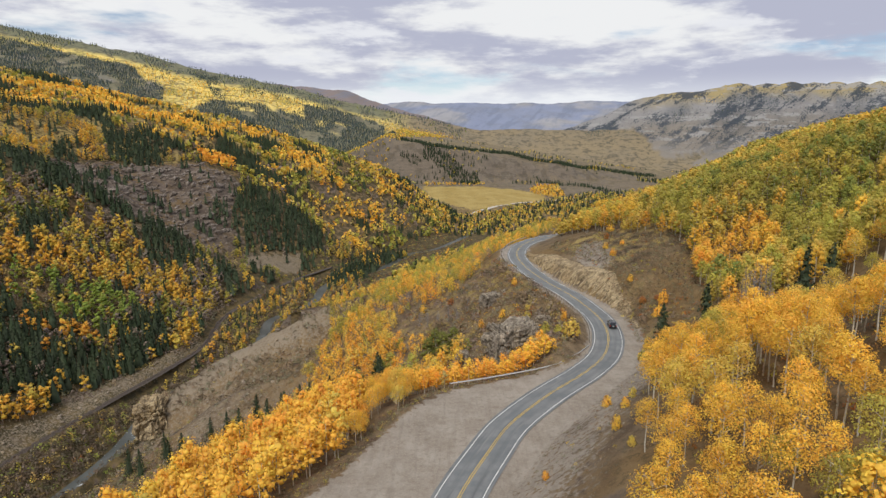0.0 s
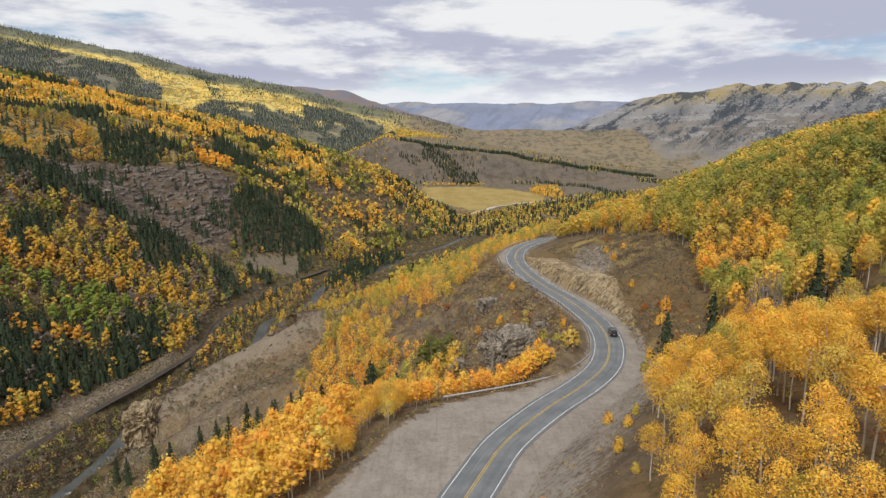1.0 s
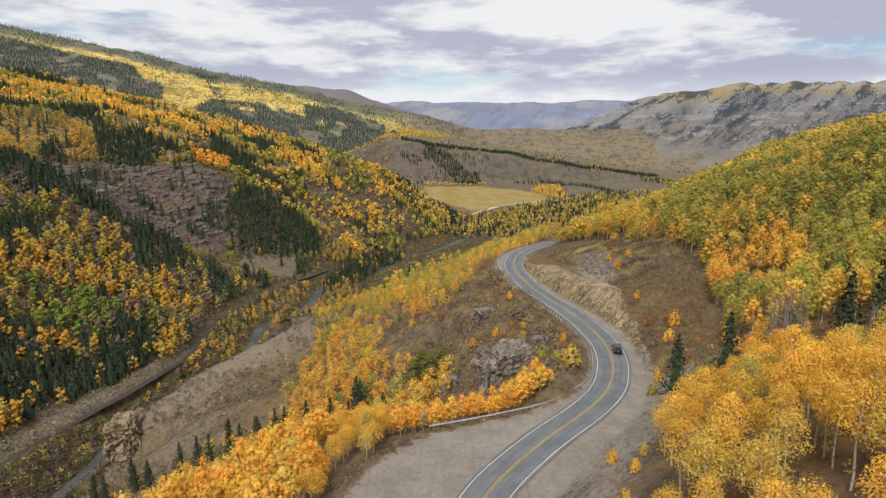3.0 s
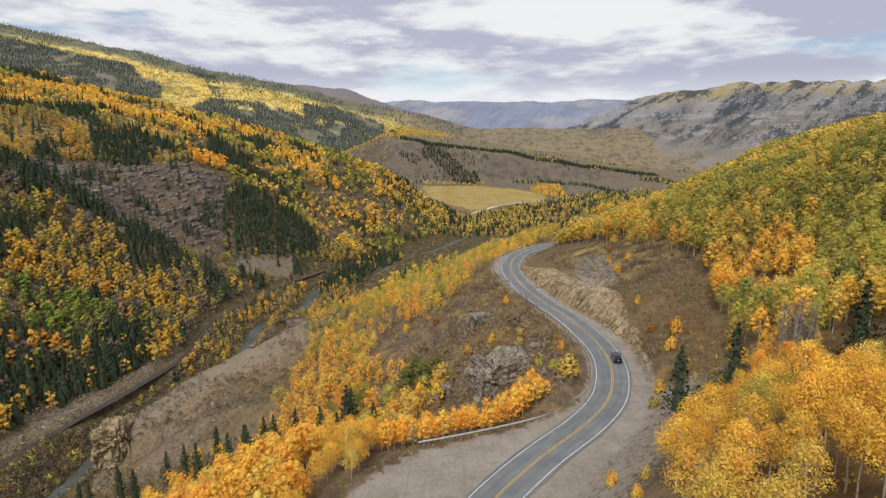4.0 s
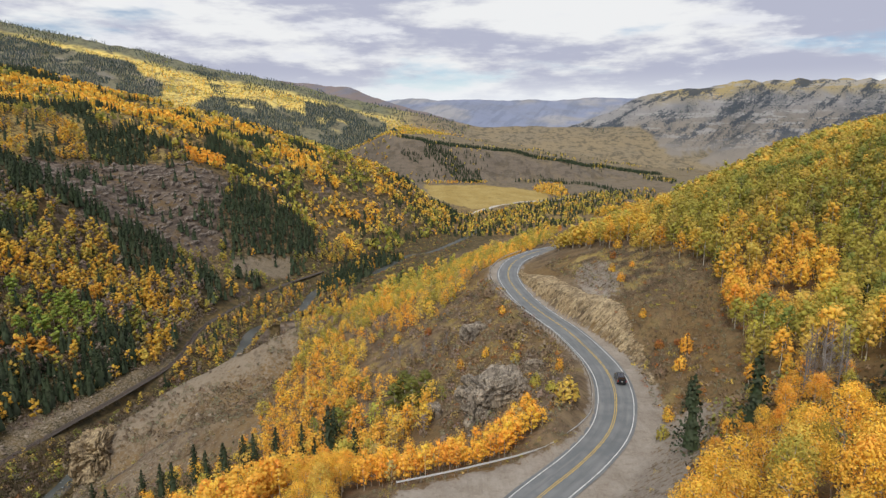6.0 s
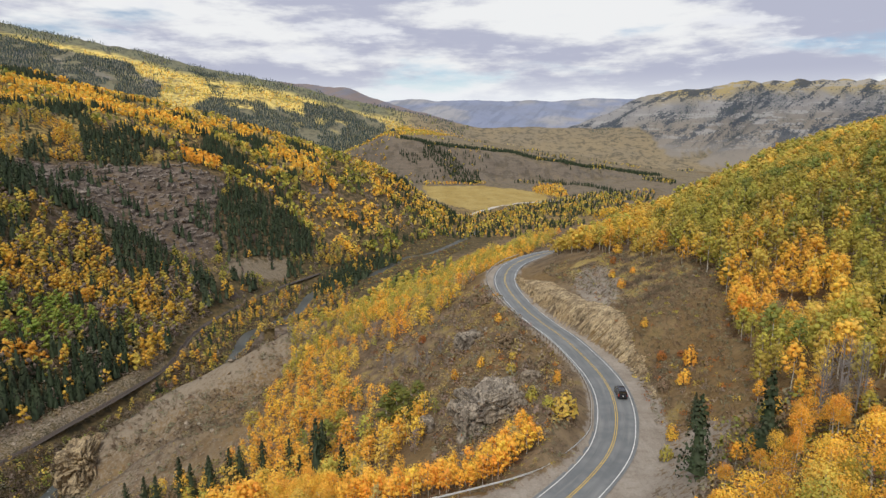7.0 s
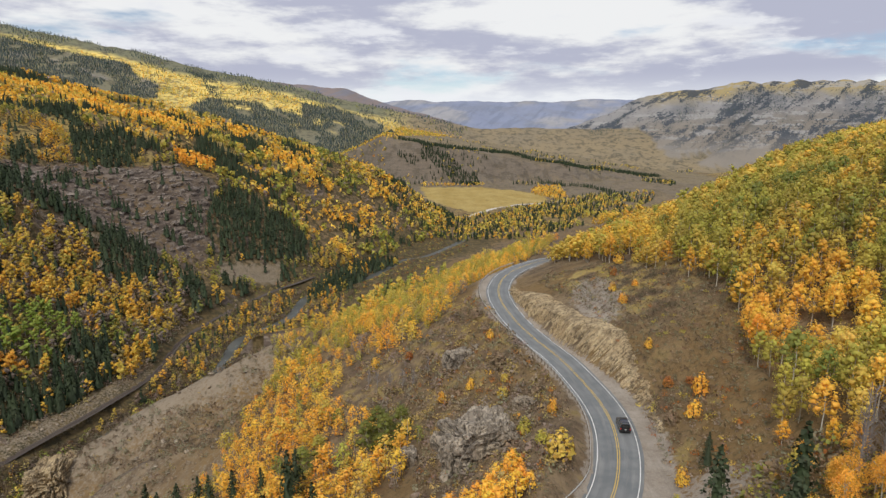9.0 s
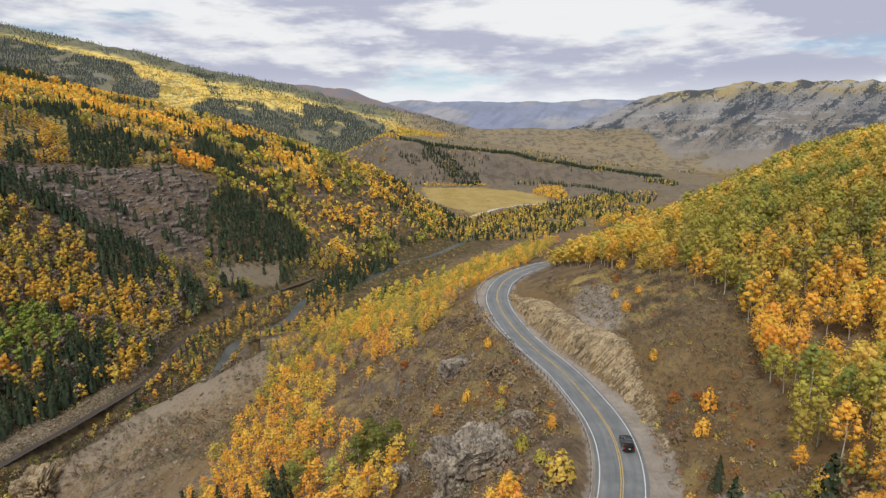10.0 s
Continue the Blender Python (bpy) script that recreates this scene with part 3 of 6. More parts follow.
def cover(x, y, z):
    """Shares of rock, gravel, meadow grass and brush (against turf) on the ground."""
    x, y = x.ravel(), y.ravel()
    e = 3.0
    slope = np.hypot(height(x + e, y) - height(x - e, y), height(x, y + e) - height(x, y - e)) / (2 * e)
    n = fbm(x / 60, y / 60, 3, 81)
    rock = 0.75 * step(0.72, 1.05, slope + 0.25 * n)
    rock = np.maximum(rock, (0.62 + 0.5 * fbm(x / 22, y / 22, 3, 83)) * inside(x + 14 * n, y + 14 * n, CLIFF))
    gravel = np.zeros(len(x))
    near = (y > -80) & (y < 420) & (x > -60) & (x < 150)
    d, k = nearest(x[near], y[near], ROAD)
    yr = ROAD[k, 1]
    right = 4.3 + 5.2 * step(60, 120, yr) - 1.2 * step(120, 140, yr) - 4.2 * step(165, 215, yr)
    left = 4.6 + 15.0 * (1 - step(108, 139, yr)) + 3.5 * (1 - step(74, 90, yr)) + 2.5 * step(225, 250, yr) * (1 - step(275, 300, yr))
    gravel[near] = 1 - step(-0.6, 1.6, np.where(d > 0, d - right, -d - left))
    bank = 0.64 * (1 - step(6, 20, np.where(d > 0, d - right, 99))) * (yr < 150)
    gravel[near] = np.maximum(gravel[near], bank)
    spur_bare = inside(x + 8 * n, y + 8 * n, BARE_SPUR)
    crest = np.abs(np.interp(x, CREST_X, CREST_Y) - y - 4)
    gravel = np.maximum(gravel, (0.44 + 0.3 * (1 - step(3, 14, crest)) + 0.25 * fbm(x / 13, y / 30, 3, 85)) * spur_bare)
    talus = np.exp(-(((x - 55) / 7) ** 2 + ((y - 226) / 22) ** 2))
    gravel = np.maximum(gravel, 0.75 * step(0.25, 0.7, talus))
    d, k = nearest(x, y, RAIL)
    gravel = np.maximum(gravel, 0.46 * (1 - step(5, 9, np.abs(d + 8))) * (y < 470))
    for patch in SCREE:
        gravel = np.maximum(gravel, 0.56 * inside(x + 6 * n, y + 6 * n, patch))
    grass = 1.0 * inside(x + 20 * n, y + 20 * n, MEADOW)
    grass = np.maximum(grass, (0.3 + 0.4 * n) * inside(x, y, DRY_GRASS))
    grass = np.maximum(grass, step(2050, 2250, y) * (0.4 + 0.35 * n) * (slope < 0.45))
    grass = np.maximum(grass, 0.38 * ((y > 1300) & (y < 2100) & (x > -200)))
    rock = np.where((y > 1700) & (y < 2400) & (x > -220) & (slope > 0.42), 0.62, rock)
    rock = np.where((y > 3000) & (x > 700) & (slope > 0.55), 0.75, rock)
    rock = np.where((y < 420) & (x < -150), np.minimum(rock, 0.45), rock)
    brush = 1 - 0.7 * (1 - step(40, 120, np.hypot(x - 150, y - 190))) * (0.5 + n)
    # damp valley floor
    wet = (1 - step(40, 110, np.abs(x - np.interp(y, RIVER[:, 1], RIVER[:, 0])))) * (y < 1150) * (z.ravel() < -84)
    brush = brush * (1 - 0.85 * wet)
    # woods of the west side: cloud shade put into the ground colour as darker turf
    wooded = ((x < np.interp(y, RIVER[:, 1], RIVER[:, 0]) - 45) & (y < 1300)) * ~inside(x, y, CLIFF)
    brush = brush * (1 - 0.55 * wooded)
    # dun grass between the stands on the upper west side
    high = step(230, 330, np.interp(y, RIVER[:, 1], RIVER[:, 0]) - x) * (y > 600) * (y < 1600) * ~inside(x, y, CLIFF)
    grass = np.maximum(grass, high * (0.5 + 0.5 * fbm(x / 45, y / 45, 3, 87)))
    return np.stack([rock, gravel, grass, brush], -1)


def build_ground():
    th = np.radians(np.r_[np.arange(-180, -52, 4.0), np.arange(-50, 50, 0.32), np.arange(52, 180, 4.0)])
    rr = np.r_[[12, 26, 42], 60 * 1.0105 ** np.arange(0, 429)]
    T, R = np.meshgrid(th, rr)
    x, y = 5 + R * np.sin(T), -120 + R * np.cos(T)
    z = height(x, y)
    nr, nc = x.shape
    verts = np.vstack([np.stack([x.ravel(), y.ravel(), z.ravel()], -1), [[5, -120, height1(5, -120)]]])
    i, j = np.meshgrid(np.arange(nr - 1), np.arange(nc), indexing="ij")
    j2 = (j + 1) % nc
    faces = np.stack([i * nc + j, i * nc + j2, (i + 1) * nc + j2, (i + 1) * nc + j], -1).reshape(-1, 4)[:, ::-1]
    me = raw_mesh("ground", verts, faces, [M_GROUND], smooth=True)
    cov = cover(verts[:, 0], verts[:, 1], verts[:, 2])
    colour_layer(me, "cover", cov)
    west, mid, mesa, east, back = far_land(verts[:, 0], verts[:, 1])
    v = np.stack([west, mid, mesa, east, back], 0)
    # tones of the far ranges, with distance haze mixed into the colour
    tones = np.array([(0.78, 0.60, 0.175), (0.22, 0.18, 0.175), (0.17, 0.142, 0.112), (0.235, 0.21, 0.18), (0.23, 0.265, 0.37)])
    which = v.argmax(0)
    # the west slope's gold tone is raised to stand for sunshine on it
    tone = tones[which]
    vx, vy, vz = verts.T
    away = (step(-330, -120, vx) * (which == 0))[:, None]
    tone = tone * (1 - away) + np.array([0.25, 0.20, 0.125]) * away
    plateau = (step(2080, 2160, vy) * (which == 2))[:, None]
    tone = tone * (1 - plateau) + np.array([0.22, 0.18, 0.115]) * plateau
    timber = 0.9 * step(3250, 3320, vy + 30 * fbm(vx / 60, vy / 60, 3, 131)) * (which == 0) * (1 - away[:, 0])
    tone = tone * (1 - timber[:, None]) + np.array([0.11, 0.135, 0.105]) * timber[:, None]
    # ground of the far stands, paled and blued so haze is in its colour
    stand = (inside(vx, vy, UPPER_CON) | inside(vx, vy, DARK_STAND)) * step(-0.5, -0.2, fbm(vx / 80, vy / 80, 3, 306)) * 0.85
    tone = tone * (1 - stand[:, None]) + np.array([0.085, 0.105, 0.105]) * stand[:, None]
    crags = (inside(vx, vy, UPPER_CON) * step(-0.05, -0.3, fbm(vx / 80, vy / 80, 3, 306)) * 0.8)[:, None]
    tone = tone * (1 - crags) + np.array([0.25, 0.23, 0.225]) * crags
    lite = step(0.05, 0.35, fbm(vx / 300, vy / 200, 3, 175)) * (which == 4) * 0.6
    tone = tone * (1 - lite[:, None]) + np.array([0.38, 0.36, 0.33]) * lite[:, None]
    # the east mountain: dark timber in slanting draws, grey ledges, both blued for haze, gold along its top
    hill = which == 3
    top_z = np.interp(vx, EAST_X, EAST_Z)
    rel = (vz + 170) / (top_z + 170)
    grey = (hill * 0.8 * step(0.5, 0.75, rel))[:, None]
    tone = tone * (1 - grey) + np.array([0.285, 0.285, 0.295]) * grey
    slant = fbm((vx - 1.25 * vy) / 190, vy / 900, 4, 351) + 0.5 * fbm(vx / 45, vy / 60, 3, 353)
    wooded = (hill * 0.35 * step(0.08, 0.34, slant - 0.22 * step(0.55, 0.3, rel) + 0.14 * step(1100, 1300, vx)) * step(0.2, 0.35, rel) * step(1.0, 0.93, rel))[:, None]
    tone = tone * (1 - wooded) + np.array([0.06, 0.077, 0.105]) * wooded
    golden = (hill * step(0.80, 0.92, rel + 0.08 * fbm(vx / 120, vy / 120, 3, 355)) * step(1000, 1250, vx) * 0.8)[:, None]
    tone = tone * (1 - golden) + np.array([0.46, 0.35, 0.12]) * golden
    field = inside(vx, vy, MEADOW)
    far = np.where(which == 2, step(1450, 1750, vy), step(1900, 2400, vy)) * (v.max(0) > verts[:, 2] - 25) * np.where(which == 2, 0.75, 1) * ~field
    colour_layer(me, "far_hazed_tone", np.c_[tone, 0.95 * far])
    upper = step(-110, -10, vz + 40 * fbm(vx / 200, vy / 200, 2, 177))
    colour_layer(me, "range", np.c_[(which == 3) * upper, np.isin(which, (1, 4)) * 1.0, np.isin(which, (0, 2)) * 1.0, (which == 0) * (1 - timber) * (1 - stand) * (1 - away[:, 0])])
    ob = new("ground", me)
    tagged(ob, "dry brown mountain hillsides with gravel, rock and meadow", "terrain", kind="structure")
    return ob


ground = build_ground()


def ribbon(name, line, offset, width, lift, material, parent=None, wobble=0.0):
    """A flat strip along a line, at a sideways offset."""
    t = np.gradient(line[:, :2], axis=0)
    t /= np.linalg.norm(t, axis=1, keepdims=True)
    side = np.stack([t[:, 1], -t[:, 0]], -1)
    wob = wobble * fbm(np.arange(len(line)) / 7.0, np.full(len(line), offset), 3, 5)
    cols = []
    for s in (-0.5, -0.17, 0.17, 0.5):
        o = offset + s * width + wob * np.sign(s)
        cols.append(np.c_[line[:, :2] + side * o[:, None], line[:, 2] + lift - 0.018 * np.abs(o)])
    verts = np.stack(cols, 1).reshape(-1, 3)
    n = len(line)
    i, j = np.meshgrid(np.arange(n - 1), np.arange(3), indexing="ij")
    faces = np.stack([i * 4 + j, i * 4 + j + 1, (i + 1) * 4 + j + 1, (i + 1) * 4 + j], -1).reshape(-1, 4)
    me = raw_mesh(name, verts, faces, [material], smooth=True)
    uv = me.uv_layers.new(name="UVMap")
    u = np.tile(np.array([-0.5, -0.17, 0.17, 0.5]) * width + offset, n)
    v = np.repeat(np.arange(n, dtype=float), 4)
    uv.data.foreach_set("uv", np.stack([u[faces.ravel()], v[faces.ravel()]], -1).astype(np.float32).ravel())
    ob = new(name, me)
    ob.parent = parent
    return ob


road = ribbon("road", ROAD, 0, 8.1, 0.12, M_ASPHALT, wobble=0.12)
tagged(road, "grey two-lane asphalt mountain road, worn and winding", "road", kind="structure")
for off in (-3.45, 3.45):
    ribbon("edge_line", ROAD, off, 0.14, 0.128, M_WHITE_LINE, road)
for off in (-0.17, 0.17):
    ribbon("centre_line", ROAD, off, 0.13, 0.128, M_YELLOW_LINE, road)

river = ribbon("river", RIVER[(RIVER[:, 1] > -200) & (RIVER[:, 1] < 1300)], 0, 10.5, -0.95, M_WATER, wobble=2.2)
tagged(river, "shallow grey mountain river with white riffles", "river", kind="structure")


# ---- trees ----
# the distant conifers' tint has haze mixed into it, paler and bluer
TINTS = {"orange": (0.93, 0.485, 0.075), "gold": (0.94, 0.57, 0.09), "yellow": (0.76, 0.555, 0.115), "olive": (0.19, 0.20, 0.048), "leafy": (0.33, 0.42, 0.08), "straw": (0.50, 0.38, 0.14), "lime": (0.515, 0.44, 0.088), "green": (0.28, 0.30, 0.07), "bare": (0.32, 0.25, 0.195),
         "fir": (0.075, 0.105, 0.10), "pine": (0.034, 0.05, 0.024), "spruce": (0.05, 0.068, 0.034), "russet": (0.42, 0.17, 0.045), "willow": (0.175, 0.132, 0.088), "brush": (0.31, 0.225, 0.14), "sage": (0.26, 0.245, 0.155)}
rng = np.random.default_rng(7)


def leaf_quads(points, normals, size, rg, outward, rough=0.4):
    """Small leaf sprays: quads at points, facing roughly along normals, shaded as the crown's round outside."""
    n = len(points)
    up = rg.normal(size=(n, 3))
    a = np.cross(normals, up)
    a /= np.linalg.norm(a, axis=1, keepdims=True) + 1e-9
    b = np.cross(normals, a)
    s = size * rg.uniform(0.6, 1.25, (n, 1))
    k = rg.uniform(0.55, 1.0, (n, 4, 1))
    v = np.stack([points - a * s * k[:, 0], points - b * s * k[:, 1], points + a * s * k[:, 2], points + b * s * k[:, 3]], 1)
    face = np.cross(v[:, 2] - v[:, 0], v[:, 3] - v[:, 1])
    turn = (face * outward).sum(1) < 0
    v[turn] = v[turn][:, ::-1]
    soft = outward + rough * normals
    soft /= np.linalg.norm(soft, axis=1, keepdims=True) + 1e-9
    return v.reshape(-1, 3), np.arange(4 * n).reshape(n, 4), np.repeat(soft, 4, 0)


def aspen_crown(h, w, n, size, lobes, rg, low=0.32, core=0.72):
    """Leaf sprays on a cloud of lobes, the upper part of a tree of height h and width w."""
    pts, nor, outs, cores = [], [], [], []
    mid = np.array([0, 0, h * (0.45 + 0.3 * low)])
    each = np.maximum(3, (n * np.ones(lobes) / lobes).astype(int))
    for k in range(lobes):
        f = (k + 0.5) / lobes
        zc = h * (low + 0.08 + (0.86 - low) * f)
        reach = w * 0.5 * (0.95 - 0.75 * max(0, f - 0.45) / 0.55) * (0.55 + 0.45 * min(1, f / 0.25))
        ang = k * 2.4 + rg.uniform(-0.5, 0.5)
        c = np.array([reach * 0.62 * math.cos(ang), reach * 0.62 * math.sin(ang), zc])
        rad = np.array([1, 1, 0.85]) * w * rg.uniform(0.19, 0.29) * (1.0 if lobes < 20 else 0.84)
        d = rg.normal(size=(each[k], 3))
        d /= np.linalg.norm(d, axis=1, keepdims=True)
        d[:, 2] = np.where(d[:, 2] < -0.55, -d[:, 2], d[:, 2])
        o = d + 0.3 * (c - mid) / (0.35 * h)
        outs.append(o / np.linalg.norm(o, axis=1, keepdims=True))
        pts.append(c + d * rad * rg.uniform(0.72, 1.12, (each[k], 1)))
        oct_ = np.array([(1, 0, 0), (0, 1, 0), (-1, 0, 0), (0, -1, 0), (0, 0, 1), (0, 0, -1)], float) @ np.linalg.qr(rg.normal(size=(3, 3)))[0]
        if core:
            cores.append((c + oct_ * rad * core * rg.uniform(0.8, 1.1, (6, 1)), oct_ + 0.3 * (c - mid) / (0.35 * h)))
        m = d + rg.normal(size=d.shape) * 0.45 + np.array([0, 0, 0.25])
        nor.append(m / np.linalg.norm(m, axis=1, keepdims=True))
    v, f, soft = leaf_quads(np.vstack(pts), np.vstack(nor), size, rg, np.vstack(outs), 0.4 if n > 1000 else 0.22)
    V, F, S, n = [v], [f], [soft], len(v)
    for cv, cn in cores:
        # an inner mass of foliage in each lobe: four kite faces
        V.append(cv)
        F.append(np.array([(4, 0, 1, 2), (4, 2, 3, 0), (5, 2, 1, 0), (5, 0, 3, 2)]) + n)
        S.append(cn / np.linalg.norm(cn, axis=1, keepdims=True))
        n += 6
    return np.vstack(V), np.vstack(F), np.vstack(S)


def tube(points, radii, sides=6):
    """A tapered tube as quads."""
    p = np.array(points, float)
    ring = np.linspace(0, 2 * np.pi, sides, endpoint=False)
    t = np.gradient(p, axis=0)
    t /= np.linalg.norm(t, axis=1, keepdims=True)
    a = np.cross(t, (0.31, 0.95, 0.02))
    a /= np.linalg.norm(a, axis=1, keepdims=True)
    b = np.cross(t, a)
    v = p[:, None] + np.array(radii)[:, None, None] * (np.cos(ring)[None, :, None] * a[:, None] + np.sin(ring)[None, :, None] * b[:, None])
    i, j = np.meshgrid(np.arange(len(p) - 1), np.arange(sides), indexing="ij")
    j2 = (j + 1) % sides
    f = np.stack([i * sides + j, i * sides + j2, (i + 1) * sides + j2, (i + 1) * sides + j], -1).reshape(-1, 4)
    return v.reshape(-1, 3), f


def joined(pieces):
    vs, fs, n = [], [], 0
    for v, f in pieces:
        vs.append(v)
        fs.append(f + n)
        n += len(v)
    return np.vstack(vs), np.vstack(fs)


def aspen_trunk(h, rg, limbs=6, sides=6):
    lean = rg.uniform(-0.04, 0.04, 2) * h
    zs = np.linspace(-0.4, h * 0.93, 6)
    line = np.stack([lean[0] * (zs / h) ** 2 + 0.08 * np.sin(zs * 0.9 + lean[1]), lean[1] * (zs / h) ** 2 + 0.08 * np.cos(zs * 0.8), zs], -1)
    r = 0.013 * h
    pieces = [tube(line, np.interp(zs, (0, h), (r, 0.15 * r)), sides)]
    for k in range(limbs):
        z0 = h * rg.uniform(0.35, 0.8)
        a, l = rg.uniform(0, 6.28), h * rg.uniform(0.10, 0.2)
        s = np.array([np.interp(z0, zs, line[:, 0]), np.interp(z0, zs, line[:, 1]), z0])
        e = s + l * np.array([math.cos(a) * 0.8, math.sin(a) * 0.8, 0.7])
        pieces.append(tube([s, (s + e) / 2 + [0, 0, 0.05 * l], e], [0.4 * r, 0.28 * r, 0.12 * r], 4))
    return joined(pieces)


def conifer_crown(h, w, whorls, per, rg):
    """Whorls of drooping boughs as tapering quads, ragged outline."""
    vs, fs, n = [], [], 0
    for k in range(whorls):
        f = (k + 0.3) / whorls
        z, r = h * (0.08 + 0.92 * f), w * 0.5 * (1 - f) ** 0.85 + 0.03 * w
        for j in range(per):
            a = 2 * math.pi * (j + rg.uniform(-0.35, 0.35)) / per + k * 0.7
            rr = r * rg.uniform(0.7, 1.15)
            drop = rr * rg.uniform(0.25, 0.55)
            half = rr * math.pi / per * rg.uniform(0.9, 1.4)
            c, s = math.cos(a), math.sin(a)
            top = h / whorls * 0.9
            vs += [(0.05 * c, 0.05 * s, z + top), (0.7 * rr * c - half * s, 0.7 * rr * s + half * c, z - 0.45 * drop),
                   (rr * c, rr * s, z - drop), (0.7 * rr * c + half * s, 0.7 * rr * s - half * c, z - 0.45 * drop)]
            fs.append((n, n + 1, n + 2, n + 3))
            n += 4
    return np.array(vs), np.array(fs)


def soft_conifer(h, w, boughs, each, size, rg, core=0.33):
    """A conifer: rising rounds of drooping boughs, each a tuft of small needle sprays, round a dark heart."""
    pts, outs = [], []
    for k in range(boughs):
        f = (k + rg.uniform(0, 1)) / boughs
        a = k * 2.4 + rg.uniform(-0.4, 0.4)
        reach = (w * 0.5 * (1 - f) ** 0.8 + 0.02 * w) * rg.uniform(0.45, 1.25)
        s = np.sqrt(rg.uniform(0.12, 1.0, each))
        z = h * (0.06 + 0.92 * f) - 0.32 * reach * s + rg.normal(size=each) * 0.05 * h * (1 - f)
        b = a + rg.normal(size=each) * 0.26
        pts.append(np.stack([reach * s * np.cos(b), reach * s * np.sin(b), z], -1))
        outs.append(np.stack([np.cos(b), np.sin(b), np.full(each, 0.55)], -1))
    p, o = np.vstack(pts), np.vstack(outs)
    o /= np.linalg.norm(o, axis=1, keepdims=True)
    m = o + rg.normal(size=o.shape) * 0.5
    v, f, soft = leaf_quads(p, m / np.linalg.norm(m, axis=1, keepdims=True), size, rg, o)
    ring = np.arange(6) * 1.0472
    cv = np.vstack([np.stack([core * w * np.cos(ring), core * w * np.sin(ring), np.full(6, 0.08 * h)], -1), [[0, 0, 0.9 * h]]])
    cf = np.array([(6, 0, 1, 2), (6, 2, 3, 4), (6, 4, 5, 0)]) + len(v)
    cn = np.vstack([np.stack([np.cos(ring), np.sin(ring), 0 * ring + 0.4], -1), [[0, 0, 1]]])
    return np.vstack([v, cv]), np.vstack([f, cf]), np.vstack([soft, cn])


def far_conifer(h, w, rg):
    vs, fs, n = [], [], 0
    for z0, z1, r in ((0.06, 0.64, 0.5), (0.4, 1.0, 0.3)):
        ring = [(w * r * rg.uniform(0.7, 1.2) * math.cos(a), w * r * rg.uniform(0.7, 1.2) * math.sin(a), h * (z0 + rg.uniform(-0.04, 0.04))) for a in np.arange(6) * 1.0472]
        vs += [*ring, (0, 0, h * z1)]
        fs += [(n + 6, n + j, n + j + 1, n + (j + 2) % 6) for j in (0, 2, 4)]
        n += 7
    return np.array(vs), np.array(fs)


def tint_of(kind, rg, n):
    base = np.array(TINTS[kind])
    return np.clip(base * rg.uniform(0.86, 1.12, (n, 1)) * (1 + rg.normal(size=(n, 3)) * 0.03), 0.01, 0.95)


def stuff_object(name, templates, places, label, category, crown_mat, trunk_mat=None):
    """Many plants in one mesh. templates: kind -> list of (crown, trunk); places: rows of x, y, z, scale, kind."""
    rg = np.random.default_rng(abs(len(places)) + 3)
    V, F, C, MI, NR, n = [], [], [], [], [], 0
    for x, y, z, s, kind in places:
        pool = templates[kind if kind in templates else "any"]
        crown, trunk = pool[rg.integers(len(pool))]
        a = rg.uniform(0, 6.283)
        ca, sa = math.cos(a) * s, math.sin(a) * s
        wide = rg.uniform(0.88, 1.15)
        tint = tint_of(kind, rg, 1)[0]
        for piece, m in ((crown, 0), (trunk, 1)) if trunk is not None else ((crown, 0),):
            v, f = piece[0], piece[1]
            nr = np.zeros_like(v)
            if len(piece) > 2:
                g = piece[2]
                nr[:, 0], nr[:, 1], nr[:, 2] = (ca * g[:, 0] - sa * g[:, 1]) / s, (sa * g[:, 0] + ca * g[:, 1]) / s, g[:, 2]
            NR.append(nr)
            q = np.empty_like(v)
            q[:, 0], q[:, 1], q[:, 2] = x + wide * (ca * v[:, 0] - sa * v[:, 1]), y + wide * (sa * v[:, 0] + ca * v[:, 1]), z + s * v[:, 2]
            V.append(q)
            F.append(f + n)
            C.append(np.tile(np.r_[tint, 1], (len(v), 1)))
            MI.append(np.full(len(f), m))
            n += len(v)
    if not V:
        return None
    me = raw_mesh(name, np.vstack(V), np.vstack(F), [crown_mat] + ([trunk_mat] if trunk_mat else []), np.concatenate(MI))
    colour_layer(me, "tint", np.vstack(C))
    if np.abs(NR[0]).sum() > 0:
        me.normals_split_custom_set_from_vertices(np.vstack(NR))
    return tagged(new(name, me), label, category, kind="stuff")


def scatter(poly, gap, rg, jitter=0.45, keep=1.0):
    p = np.array(poly, float)
    gx, gy = np.meshgrid(np.arange(p[:, 0].min(), p[:, 0].max(), gap), np.arange(p[:, 1].min(), p[:, 1].max(), gap))
    x = gx.ravel() + rg.uniform(-jitter, jitter, gx.size) * gap
    y = gy.ravel() + rg.uniform(-jitter, jitter, gx.size) * gap
    m = inside(x, y, poly) & (rg.uniform(size=gx.size) < keep)
    return x[m], y[m]


def choose(rg, kinds, weights):
    w = np.maximum(weights, 0.0)
    return kinds[rg.choice(len(kinds), p=w / w.sum())]


